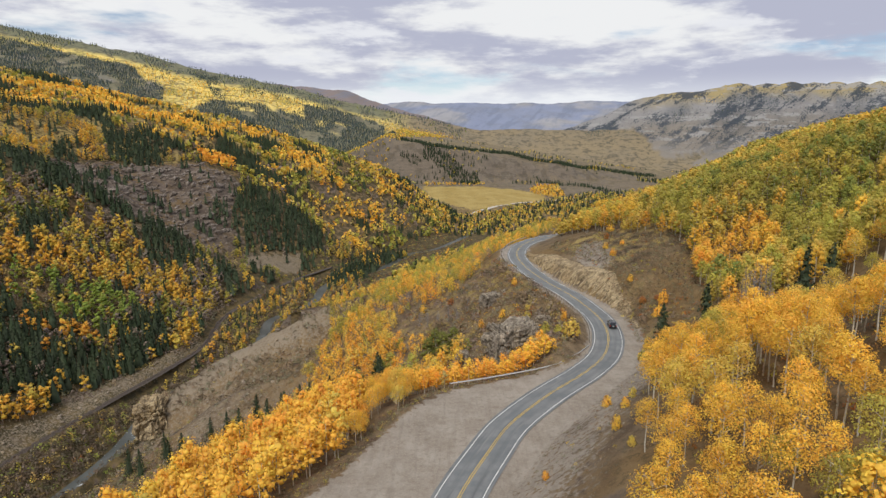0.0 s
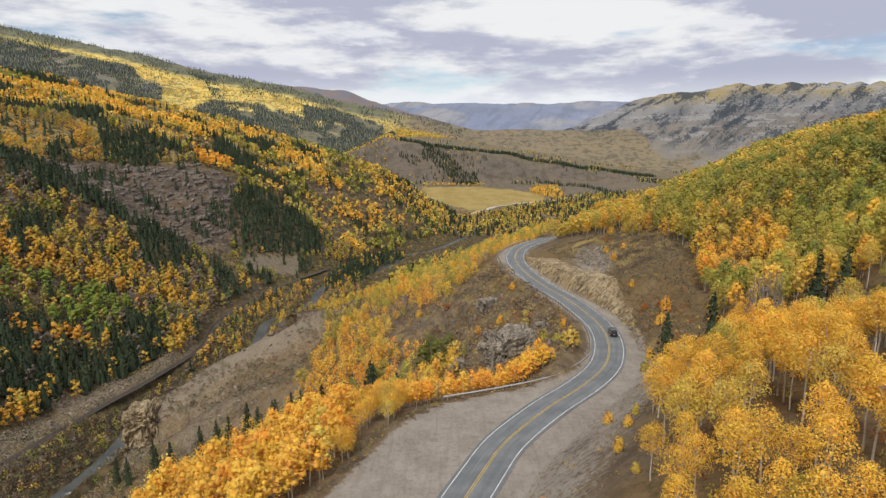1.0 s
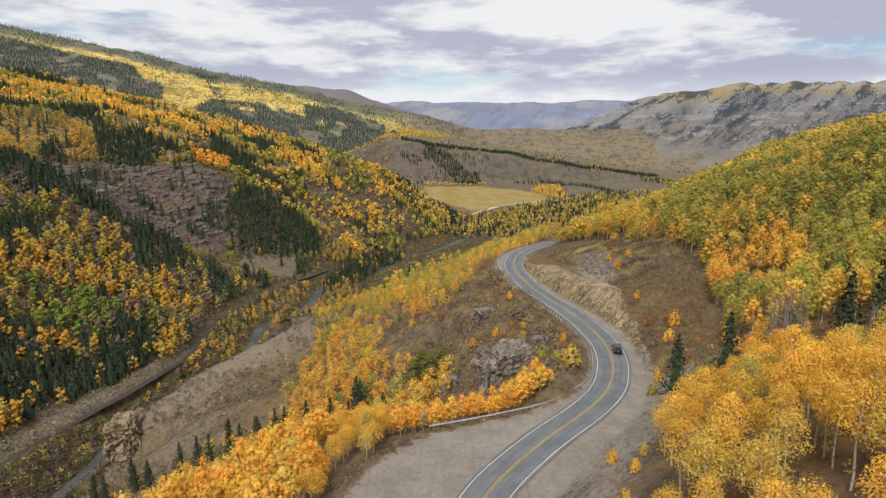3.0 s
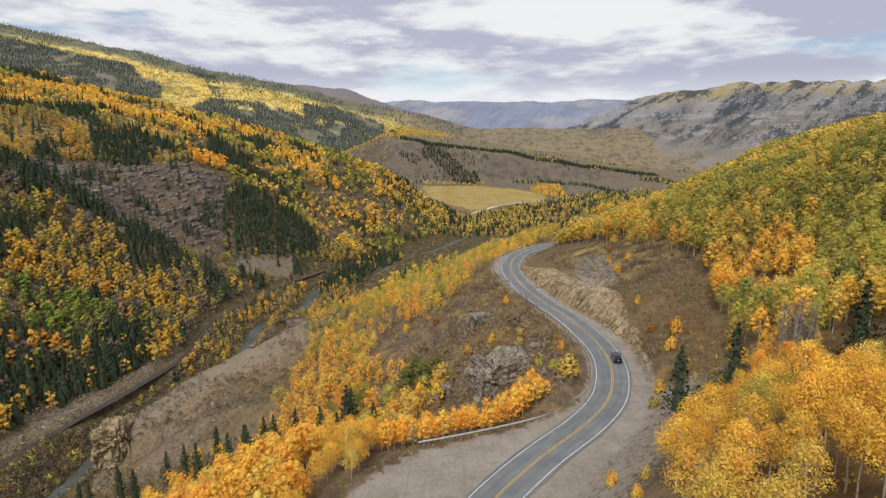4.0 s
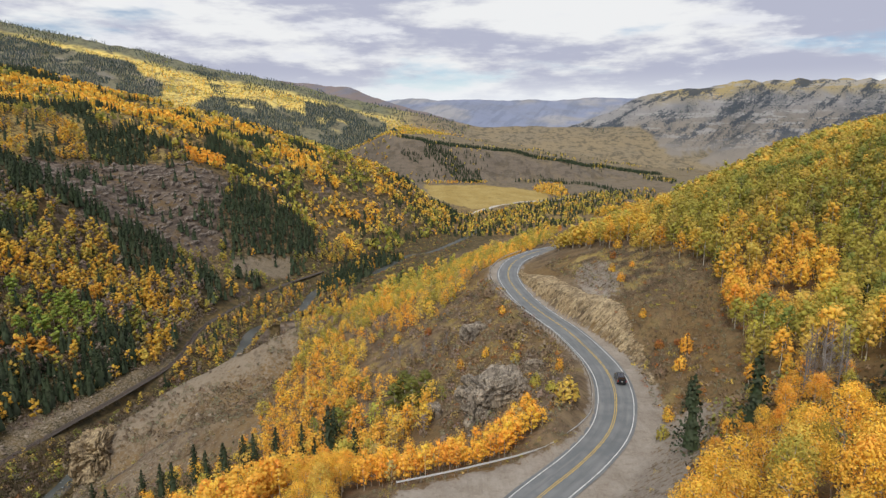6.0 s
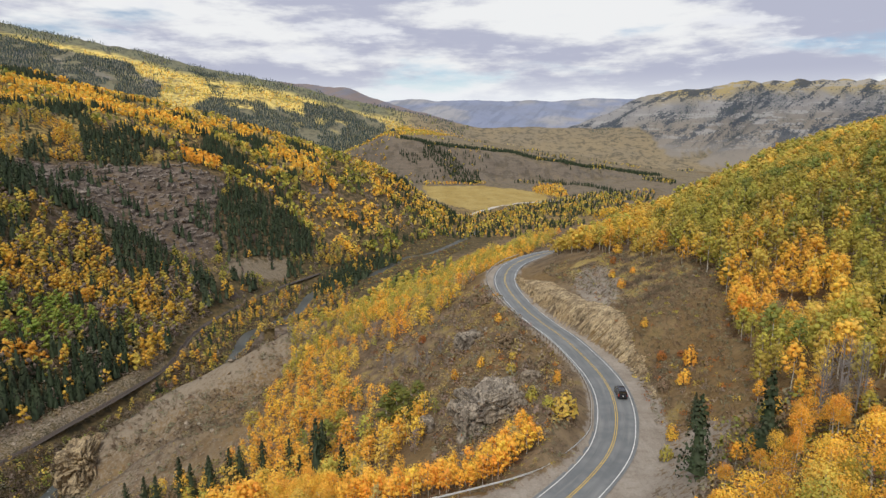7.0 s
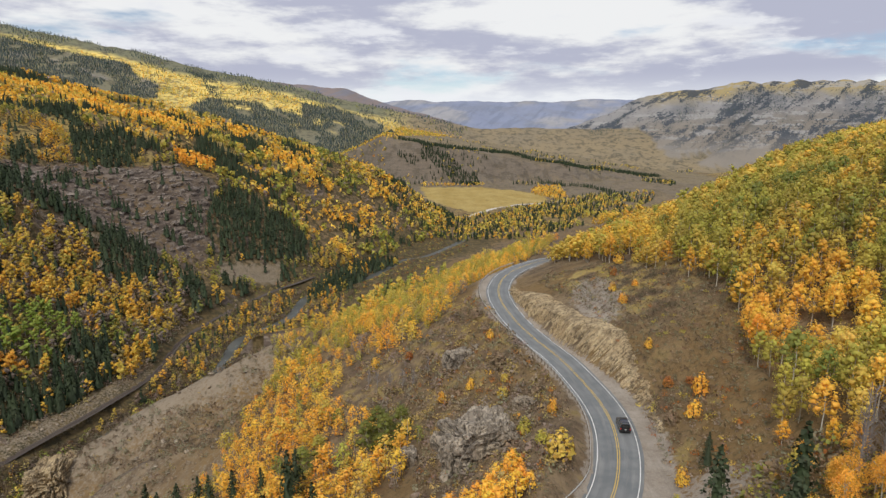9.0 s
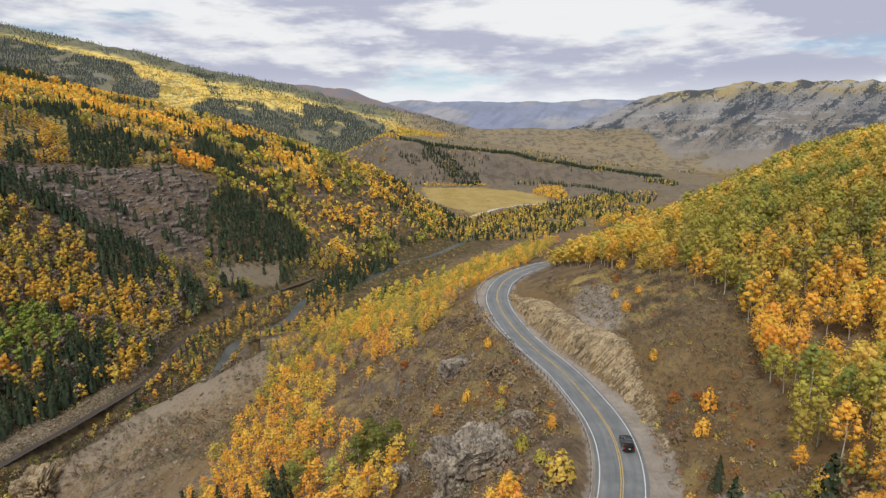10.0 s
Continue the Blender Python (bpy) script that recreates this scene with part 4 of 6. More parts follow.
# templates, one metre-true set for each distance
SLIM = [(aspen_crown(9, 6.4, 170, 0.36, 13, np.random.default_rng(360 + k), 0.04, 0.4), aspen_trunk(9, np.random.default_rng(380 + k), 0, 3)) for k in range(5)]
MID = [(aspen_crown(9, 5.0, 520, 0.185, 18, np.random.default_rng(20 + k), 0.26, 0.52), aspen_trunk(9, np.random.default_rng(40 + k), 0, 4)) for k in range(5)]
SMALL = [(aspen_crown(9, 5.2, 220, 0.275, 14, np.random.default_rng(160 + k), 0.18, 0.5), aspen_trunk(9, np.random.default_rng(180 + k), 0, 4)) for k in range(5)]
CREST = [(aspen_crown(9, 6.4, 60, 0.62, 8, np.random.default_rng(460 + k), 0.12, 0.65), tube([(0, 0, -0.5), (0, 0, 4)], [0.14, 0.1], 3)) for k in range(5)]
LOW = [(aspen_crown(9, 5.8, 36, 0.68, 6, np.random.default_rng(60 + k), 0.12, 0.8), tube([(0, 0, -0.5), (0, 0, 4)], [0.14, 0.1], 3)) for k in range(5)]
FAR = [(aspen_crown(9, 7.5, 7, 2.3, 3, np.random.default_rng(80 + k), 0.1, 0), None) for k in range(5)]
CON_MID = [(soft_conifer(12, 4.6, 26, 6, 0.42, np.random.default_rng(100 + k)), tube([(0, 0, -0.5), (0, 0, 5), (0, 0, 10)], [0.2, 0.13, 0.05], 5)) for k in range(4)]
CON_NEAR = [(soft_conifer(12, 5.4, 17, 4, 0.6, np.random.default_rng(110 + k)), None) for k in range(4)]
CON_LOW = [(soft_conifer(12, 5.4, 11, 3, 0.95, np.random.default_rng(120 + k)), None) for k in range(4)]
CON_FAR = [(far_conifer(12, 4.6, np.random.default_rng(140 + k)), None) for k in range(4)]


def templates(aspens, conifers):
    return {"any": aspens, "pine": conifers, "spruce": conifers, "fir": conifers}


def rows(x, y, sizes, kinds):
    z = height(np.asarray(x), np.asarray(y))
    return [(a, b, c, s, k) for a, b, c, s, k in zip(x, y, z, sizes, kinds)]


# wood on the hill above the road
RIGHT_WOOD = [(15, 34), (21, 60), (34, 102), (42, 112), (50, 124), (58, 134), (65, 150), (69, 171), (75, 186), (78, 198), (76, 208), (72, 220), (68, 235), (63, 254), (57.5, 278), (52.5, 299), (62, 330), (92, 356), (90, 385),
              (190, 372), (262, 338), (38, 30)]
BEHIND_WOOD = [(20, -60), (15, 34), (38, 30), (262, 338), (190, 372), (260, 420), (420, 380), (420, -60)]


GULLY = [(36, 104), (46, 102), (56, 102), (66, 100), (80, 97), (95, 95), (100, 101), (90, 110), (80, 117), (72, 123), (66, 133), (63, 146), (58, 142), (50, 130)]


GOLD_GROUP = [(70, 172), (75, 190), (84, 194), (94, 188), (94, 170), (86, 158), (76, 160)]
TRUNK_GAP = [(75, 166), (83, 163), (88, 171), (84, 176), (76, 175)]


def right_kind(x, y, rg):
    n = float(fbm(np.array([x / 22.0]), np.array([y / 22.0]), 2, 91)[0])
    if y < 128:
        return choose(rg, ["gold", "yellow", "lime", "green"], [0.8 + n, 0.22, max(0.04, 0.22 - 1.2 * n) + 0.5 * (x > 34 + 0.33 * y), 0.01])
    if inside(x, y, GOLD_GROUP):
        return choose(rg, ["gold", "orange", "yellow"], [0.8, 0.06, 0.2])
    if y > 222 and x < 74 + 0.12 * (y - 222):
        return choose(rg, ["gold", "orange", "yellow", "lime"], [max(0.1, 0.6 + 1.6 * n), 0.05, 0.5, max(0.05, 0.25 - n)])
    if y > 255:
        return choose(rg, ["gold", "yellow", "lime", "green"], [max(0.03, 0.12 + 2.2 * n), 0.5, max(0.1, 0.7 - n), 0.06])
    return choose(rg, ["gold", "yellow", "lime", "green"], [0.03 + 5 * max(n - 0.22, 0), 0.22 + 4 * max(n - 0.14, 0), 0.75, 0.06 + 1.6 * max(-n, 0)])


rg = np.random.default_rng(11)
x, y = scatter(RIGHT_WOOD, 3.7, rg)
keep = (~inside(x, y, GULLY) | (rg.uniform(size=len(x)) < np.where(y < 139, 0.5, 0.3))) & ~inside(x, y, TRUNK_GAP)
keep &= (y > 92) | (rg.uniform(size=len(x)) < 0.74)
x, y = x[keep], y[keep]
low_growth = inside(x, y, GULLY)
kinds = [right_kind(a, b, rg) for a, b in zip(x, y)]
sizes = rg.uniform(0.75, 1.12, len(x)) * np.where(y < 130, 1.05, np.where((y > 290) & (x < 110), 0.72, 1.0))
sizes = np.where(low_growth, sizes * rg.uniform(0.35, 0.62, len(x)), sizes)
kinds = [choose(rg, ["gold", "orange", "lime", "straw"], [0.45, 0.35, 0.25, 0.15]) if g else k for k, g in zip(kinds, low_growth)]
hill_wood = rows(x, y, sizes, kinds)
x, y = scatter(BEHIND_WOOD, 17.0, rg)
behind_wood = rows(x, y, rg.uniform(0.9, 1.4, len(x)), [right_kind(a, b, rg) for a, b in zip(x, y)])

# orange aspens in the gully
for a, b, h in ((54, 117, 0.75), (56, 119.5, 0.85), (58.5, 118, 0.8), (60.5, 120, 0.7), (52, 114, 0.55), (49, 116, 0.5), (62.5, 116, 0.7), (57, 123, 0.6), (50, 124, 0.45), (46, 119, 0.4)):
    hill_wood += rows([a], [b], [h], ["orange"])

# row below the turnout
edge_x, edge_y = [], []
t = np.gradient(ROAD[:, :2], axis=0)
t /= np.linalg.norm(t, axis=1, keepdims=True)
row = []
for i in range(len(ROAD)):
    if 40 < ROAD[i, 1] < 141:
        wide = 4.6 + 15.0 * (1 - float(step(108, 139, ROAD[i, 1]))) + 3.5 * (1 - float(step(74, 90, ROAD[i, 1])))
        for _ in range(4):
            o = wide + 4.6 + rg.uniform(0, 1) * float(np.interp(ROAD[i, 1], (70, 100, 110, 122, 141), (44, 38, 30, 16, 8)))
            row.append((ROAD[i, 0] - t[i, 1] * o + rg.uniform(-1, 1), ROAD[i, 1] + t[i, 0] * o + rg.uniform(-1, 1)))
row = np.array([q for q in row if q[0] < -7.5])
row_wood = rows(row[:, 0], row[:, 1], rg.uniform(0.72, 1.08, len(row)), [choose(rg, ["gold", "orange", "yellow"], [0.8, 0.16, 0.06]) for _ in row])

# shrubs below the guardrail
x, y = scatter([(-5, 130), (2, 131), (9, 133), (15, 136), (22, 140), (27, 144), (26, 152), (17, 149), (8, 147), (-2, 146), (-8, 138)], 2.0, rg, 0.5, 0.85)
rail_shrubs = rows(x, y, rg.uniform(0.4, 0.72, len(x)), [choose(rg, ["orange", "gold", "yellow", "straw"], [0.55, 0.35, 0.08, 0.08]) for _ in x])

# groves on the spur below the road
SPUR_WOOD = [(-57, 222), (-52, 270), (-60, 320), (-40, 345), (0, 365), (40, 425), (75, 400), (60, 350), (38, 312), (26, 290), (20, 270), (8, 246), (-16, 258), (-22, 238), (-4, 212), (9, 196), (4, 172), (-20, 168)]
x, y = scatter(SPUR_WOOD, 3.5, rg)
BROAD = ((-5, 199, 0.8, "olive"), (0, 196, 0.85, "olive"), (-2.5, 202, 0.9, "olive"), (3.5, 199, 0.75, "olive"), (-21, 201, 0.8, "green"), (-18, 206, 0.7, "lime"))
clear = np.min([np.hypot(x - b[0], y - b[1]) for b in BROAD], 0) > 6.0
x, y = x[clear], y[clear]
kinds = [choose(rg, ["gold", "orange", "yellow", "lime", "green"], [0.45, (0.3 if b < 290 else 0.04) + 0.4 * (a < -8 and b < 235), 0.25, 0.08 if b < 250 else 0.55, 0.04]) for a, b in zip(x, y)]
tone = fbm(x / 14, y / 14, 3, 121)
kinds = [choose(rg, ["straw", "bare", "orange"], [0.5, 0.3, 0.3]) if n < -0.16 and b < 300 else k for k, n, b in zip(kinds, tone, y)]
spur_wood = rows(x, y, rg.uniform(0.34, 0.74, len(x)) * (1 + 0.5 * np.clip(tone, -0.5, 0.5)), kinds)

x, y = scatter([(-60, 330), (-20, 360), (40, 425), (90, 400), (190, 400), (220, 520), (60, 640), (-60, 560), (-90, 420)], 6.6, rg)
nose_wood = rows(x, y, rg.uniform(0.45, 0.8, len(x)) * np.where(x < 52, 1.35, 1.0), [choose(rg, ["gold", "yellow", "lime", "green", "pine"], [0.22, 0.3, 0.5, 0.3, 0.08]) for _ in x])
x, y = scatter([(-100, 205), (-110, 150), (-80, 120), (-56, 118), (-46, 138), (-20, 140), (-4, 148), (6, 168), (-20, 172), (-44, 204), (-80, 226)], 5.0, rg, keep=0.75)
spur_wood += rows(x, y, rg.uniform(0.45, 0.9, len(x)), [choose(rg, ["gold", "orange", "yellow", "lime", "pine"], [0.5, 0.2, 0.2, 0.15, 0.12]) for _ in x])

# the valley's west side
WEST = [(-235, 200), (-205, 300), (-200, 380), (-186, 470), (-205, 540), (-200, 620), (-180, 700), (-150, 790), (-60, 1000), (10, 1150), (40, 1350), (-60, 1400), (-250, 1500), (-700, 1500), (-1000, 1350),
        (-900, 900), (-600, 420), (-420, 200)]
CON_A = [(-440, 690), (-411, 656), (-366, 632), (-326, 648), (-301, 640), (-267, 666), (-244, 611), (-269, 573), (-305, 613), (-334, 611), (-363, 584), (-440, 600)]
CON_B = [(-279, 890), (-220, 920), (-157, 864), (-161, 816), (-240, 732), (-257, 783)]
CON_C = [(-456, 862), (-368, 934), (-334, 905), (-325, 850), (-345, 835), (-408, 780)]
CON_D = [(-407, 965), (-318, 1016), (-229, 991), (-219, 947), (-293, 938), (-375, 953)]
CON_E = [(-560, 889), (-490, 967), (-482, 873), (-524, 851)]
LOW_DARK = [(-243, 449), (-224, 483), (-195, 431), (-199, 396), (-222, 366), (-236, 320), (-250, 270), (-330, 270), (-330, 360), (-285, 388), (-225, 412), (-229, 424)]
GREY_WOOD = [(-273, 580), (-241, 654), (-191, 539), (-200, 500), (-225, 516), (-248, 557)]
LOW_GOLD = [(-320, 480), (-330, 556), (-310, 609), (-277, 579), (-255, 510), (-283, 459)]
GREEN_ZONE = [(-310, 440), (-280, 485), (-246, 487), (-228, 446), (-243, 427), (-290, 410)]
ORANGE_LOW = [(-285, 398), (-258, 409), (-243, 427), (-226, 414), (-230, 402), (-250, 390)]
HIGH_GOLD = [(-740, 1158), (-633, 1218), (-497, 1178), (-393, 1156), (-359, 1039), (-478, 1006), (-655, 1030)]
ORANGE_ZONE = [(-356, 925), (-308, 955), (-300, 913), (-334, 878)]
x, y = scatter(WEST, 5.7, rg, 0.85)
n1, n2 = fbm(x / 120, y / 120, 3, 95), fbm(x / 45, y / 45, 3, 97)
dr = np.interp(y, RIVER[:, 1], RIVER[:, 0]) - x
low_side = (y < 640) & (dr < 230)
u = rg.uniform(size=len(x))
in_green, in_orange = inside(x, y, GREEN_ZONE), inside(x, y, ORANGE_ZONE) | inside(x, y, ORANGE_LOW)
in_gold, in_grey, in_dark, in_high = inside(x, y, LOW_GOLD), inside(x, y, GREY_WOOD), inside(x, y, LOW_DARK), inside(x, y, HIGH_GOLD)
conif = inside(x, y, CON_A) | (inside(x, y, CON_B) & (n2 > -0.5)) | (inside(x, y, CON_C) & (n2 > -0.3)) | ((inside(x, y, CON_D) | inside(x, y, CON_E)) & (n2 > -0.2)) | (in_dark & (u < 0.86))
conif |= np.where(low_side, n2 + 0.3 * (0.5 - u) > 0.1, n2 + 0.5 * n1 > 0.27)
conif |= u < 0.05
conif &= ~((in_green | in_orange | in_gold | in_high) & (u > 0.08)) & ~(in_grey & (u > 0.45))
bare = inside(x, y, CLIFF) & (n2 < 0.42) & (u > 0.05)
bare |= inside(x, y, MEADOW) | ((np.abs(nearest(x, y, RAIL)[0]) < np.where(y < 440, 13.5, 7)) & (y < 800))
for patch in SCREE:
    bare |= inside(x, y, patch) & (u > 0.12)
n3 = fbm(x / 75 + 9, y / 75, 3, 99)
n4, n5 = fbm(x / 26, y / 34, 2, 101), fbm(x / 38 + 5, y / 60, 2, 103)
open_ground = n3 < -0.12
thin = (open_ground & (u < 0.86)) | ((n4 < -0.2) & (u < 0.85))
gone = bare | (thin & ~conif & ~low_side & ~in_high & ~in_orange)
west_wood = []
z = height(x, y)
for k in range(len(x)):
    if gone[k]:
        continue
    if conif[k]:
        west_wood.append((x[k], y[k], z[k], rg.uniform(0.75, 1.4) * (1.12 if low_side[k] else 1), choose(rg, ["pine", "spruce"], [0.5, 0.5])))
        continue
    if in_grey[k]:
        w = [0.08, 0.35, 0.3, 0.15, 0.0, 0.2, 1.0]
    elif in_dark[k]:
        w = [0.03, 0.15, 0.1, 0.2, 0.1, 0.0, 0.9]
    elif in_gold[k]:
        w = [0.06, 1.0, 0.7, 0.15, 0.0, 0.0, 0.25]
    elif in_high[k]:
        w = [0.35, 1.2, 0.35]
    elif in_green[k]:
        w = [0.0, 0.02, 0.1, 0.4, 0.1, 0, 0, 1.4]
    elif in_orange[k]:
        w = [1, 0.1, 0, 0, 0]
    elif dr[k] > 420:
        w = [0.06 + 0.4 * (n1[k] > 0.25), 0.4, 0.55, 0.25, 0.05, 0.5, 0.1]
    elif low_side[k]:
        w = [0.03, 0.4, 0.3, 0.25, 0.12, 0.1, 0.7]
    else:
        w = [0.06, 0.25 + 0.5 * (n2[k] > 0.05), 0.4, 0.3 + 0.6 * (n1[k] > 0.1), 0.12, 0.35, 0.2]
    w = np.array((w + [0.0] * 8)[:8])
    # neighbours tend to turn together
    if not in_green[k] and not in_orange[k]:
        w = w * np.exp(6.5 * n5[k] * np.array([0.8, 0.8, 0.3, -0.6, -1.0, 0.0, -0.3, -1.0])) * np.array([0.45, 1, 1.1, 1, 1, 1, 1, 1])
    west_wood.append((x[k], y[k], z[k], rg.uniform(0.8, 1.3) * (1.15 if low_side[k] else 1), choose(rg, ["orange", "gold", "yellow", "lime", "green", "straw", "bare", "leafy"], w)))


x, y = scatter(LOW_DARK, 5.0, rg, 0.6, 0.8)
off = np.abs(nearest(x, y, RAIL)[0]) > 13
west_wood += rows(x[off], y[off], rg.uniform(0.6, 1.15, off.sum()), [choose(rg, ["pine", "spruce", "bare"], [0.55, 0.35, 0.15]) for _ in range(off.sum())])


def is_con(p):
    return p[4] in ("pine", "spruce", "fir")


# the nearest aspens stand singly: trunk and crown
HI = {}
WORDS = {"straw": "dull straw-coloured", "orange": "orange-gold", "gold": "golden yellow", "yellow": "pale yellow", "lime": "yellow-green", "green": "green", "olive": "dark olive-green"}


def aspen_thing(kind, shape, low=0.44):
    r = np.random.default_rng(500 + shape)
    h, w = (9.4, 8.6, 9.8, 8.9)[shape], (4.6, 4.9, 4.4, 5.2)[shape]
    top = new("aspen_tree")
    tagged(top, f"{WORDS[kind]} autumn aspen with a slim pale trunk", "tree", "aspens near the road")
    v, f = aspen_trunk(h, r, 8, 6)
    trunk = new("trunk", raw_mesh("trunk", v, f, [M_BARK], smooth=True))
    v, f, nr = aspen_crown(h, w, 2000, 0.118, 26, r, low, 0.0 if low else 0.65)
    me = raw_mesh("crown", v, f, [M_LEAF])
    me.normals_split_custom_set_from_vertices(nr)
    colour_layer(me, "tint", np.c_[tint_of(kind, r, len(v) // 4 + 1).repeat(4, 0)[:len(v)], np.ones(len(v))])
    crown = new("crown", me)
    trunk.parent = crown.parent = top
    return top


def plant_aspens(items):
    r = np.random.default_rng(77)
    for x, y, z, s, kind in items:
        shape = int(r.integers(4))
        m = Matrix.LocRotScale((x, y, z), Euler((0, 0, r.uniform(0, 6.28))), None)
        if (kind, shape) not in HI:
            HI[kind, shape] = aspen_thing(kind, shape)
            HI[kind, shape].matrix_basis = m
            ob = HI[kind, shape]
        else:
            ob = copy_thing(HI[kind, shape], m)
        ob.scale = (s, s, s)


near_hill = [p for p in hill_wood if p[1] > 42 and p[1] < 122 and p[0] < 24 + 0.62 * p[1]]
near_row = [p for p in row_wood if p[0] > -17 and p[1] > 96]
picked = set(map(id, near_hill + near_row))
plant_aspens(near_hill + [(a, b, c - 1.9 * s, s, k) for a, b, c, s, k in near_row])
hill_wood = [p for p in hill_wood if id(p) not in picked]
row_wood = [p for p in row_wood if id(p) not in picked]
stuff_object("slope_aspens", templates(SMALL, CON_MID), [p for p in hill_wood if 185 < p[1] <= 275 and p[0] < 150], "dense lime and gold aspens high on a hillside", "aspen wood", M_LEAF, M_BARK)
stuff_object("crest_aspens", templates(CREST, CON_LOW), [p for p in hill_wood if p[1] > 275 or (p[1] > 185 and p[0] >= 150)], "yellow and lime aspens along the hill crest", "aspen wood", M_LEAF, M_BARK)
hill_wood = [p for p in hill_wood if p[1] <= 185]
stuff_object("hill_aspens", templates(MID, CON_MID), hill_wood, "dense autumn aspens, gold to green, covering a hillside", "aspen wood", M_LEAF, M_BARK)
stuff_object("upper_aspens", templates(LOW, CON_LOW), behind_wood, "autumn aspens farther up the hillside", "aspen wood", M_LEAF, M_BARK)
stuff_object("row_aspens", templates(SMALL, CON_MID), row_wood, "golden aspens crowded below the gravel turnout", "aspen wood", M_LEAF, M_BARK)
stuff_object("spur_conifers", templates(MID, CON_MID), [p for p in spur_wood if is_con(p)], "small dark conifers among the aspens on the spur", "conifer wood", M_NEEDLE, M_BARK_DARK)
stuff_object("nose_trees", templates(LOW, CON_LOW), nose_wood, "yellow and green trees below the road beyond the bend", "aspen wood", M_LEAF, M_BARK)
stuff_object("rail_shrubs", templates(SMALL, CON_MID), rail_shrubs, "orange aspen shrubs below the guardrail", "shrubs", M_LEAF, M_BARK)
stuff_object("spur_aspens", templates(SLIM, CON_MID), [p for p in spur_wood if not is_con(p)], "small gold and lime aspens on the spur", "aspen wood", M_LEAF, M_BARK)
stuff_object("valley_aspens", templates(LOW, CON_LOW), [p for p in west_wood if not is_con(p) and p[1] < 900], "yellow and orange aspens on the far valley side", "aspen wood", M_LEAF, M_BARK)
stuff_object("ridge_aspens", templates(FAR, CON_FAR), [p for p in west_wood if not is_con(p) and p[1] >= 900], "yellow and orange aspens on the far ridge", "aspen wood", M_LEAF)
stuff_object("valley_conifers", templates(LOW, CON_LOW), [p for p in west_wood if is_con(p) and 560 <= p[1] < 900], "dark green conifers on the far valley side", "conifer wood", M_NEEDLE)
stuff_object("low_conifers", templates(LOW, CON_NEAR), [p for p in west_wood if is_con(p) and p[1] < 560], "dark conifers low on the valley side", "conifer wood", M_NEEDLE)
stuff_object("ridge_conifers", templates(FAR, CON_FAR), [p for p in west_wood if is_con(p) and p[1] >= 900], "dark green conifers on the far ridge", "conifer wood", M_NEEDLE)

# the wide country beyond: stands on the long west slope, the mesa, the meadow's edge and the east mountain
def far_stand(poly, gap, seed, pick, keep=1.0):
    r = np.random.default_rng(seed)
    x, y = scatter(poly, gap, r, keep=keep)
    z = height(x, y)
    a, b = fbm(x / 300, y / 300, 3, seed), fbm(x / 80, y / 80, 3, seed + 5)
    out = []
    for k in range(len(x)):
        kind = pick(x[k], y[k], a[k], b[k], r)
        if kind:
            out.append((x[k], y[k], z[k], r.uniform(0.75, 1.2) * (0.72 if y[k] > 2900 and x[k] > 300 else 1.0), kind))
    return out


def pick_west(x, y, a, b, r):
    if inside(x, y, UPPER_CON) or inside(x, y, DARK_STAND) or inside(x, y, SIDE_STAND):
        return None
    if b + 0.5 * a > 0.5:
        return choose(r, ["pine", "spruce"], [0.4, 0.6])
    if y > 3240:
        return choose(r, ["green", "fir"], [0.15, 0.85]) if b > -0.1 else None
    if b < -0.4:
        return None
    return choose(r, ["gold", "yellow", "lime"], [0.45 + 2 * max(a, 0), 0.7, 0.2 + 1.5 * max(-a, 0)])


def pick_mesa(x, y, a, b, r):
    return choose(r, ["pine", "yellow", "lime"], [0.8, 0.15, 0.1]) if b > 0.22 else None


def pick_dark(x, y, a, b, r):
    return choose(r, ["pine", "spruce"], [0.6, 0.4])


def pick_meadow(x, y, a, b, r):
    return choose(r, ["pine", "spruce", "gold", "yellow", "lime"], [0.55, 0.3, 0.16, 0.25, 0.3]) if b > -0.25 and not inside(x, y, MEADOW) else None


def pick_fan(x, y, a, b, r):
    return choose(r, ["pine", "yellow", "lime"], [0.5, 0.3, 0.2]) if b > 0.3 else None


def pick_east(x, y, a, b, r):
    ridge = float(fbm(np.array([(x - 1.25 * y) / 190.0]), np.array([y / 900.0]), 4, 351)[0])
    if ridge + 0.3 * b + 0.1 * (x > 1200) > 0.16 + 0.0006 * max(0, 3420 - y):
        return choose(r, ["fir", "spruce"], [0.7, 0.3]) if y < 3490 - 0.12 * (x - 1200) else None
    if y > 3490 - 0.12 * (x - 1200):
        return None
    if y > 3150 and r.uniform() < 0.05:
        return "fir"
    return choose(r, ["gold", "yellow"], [0.5, 0.5]) if a > -0.05 and y > 3430 and b > -0.1 else None


far_wood = far_stand([(-2600, 2300), (-1500, 1700), (-700, 1500), (-200, 1600), (-150, 2200), (150, 3480), (-500, 3480), (-2800, 3480)], 15.5, 301, pick_west)
for stand in (UPPER_CON, DARK_STAND, SIDE_STAND):
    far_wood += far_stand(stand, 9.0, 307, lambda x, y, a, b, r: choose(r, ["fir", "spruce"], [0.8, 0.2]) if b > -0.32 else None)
far_wood += far_stand([(-160, 1900), (700, 1950), (760, 2150), (-150, 2100)], 13, 311, pick_mesa)
far_wood += far_stand([(-137, 2094), (-43, 1985), (216, 2160), (382, 2035), (760, 2265), (760, 2295), (382, 2075), (216, 2195), (-43, 2020), (-137, 2125)], 5.5, 313, pick_dark)
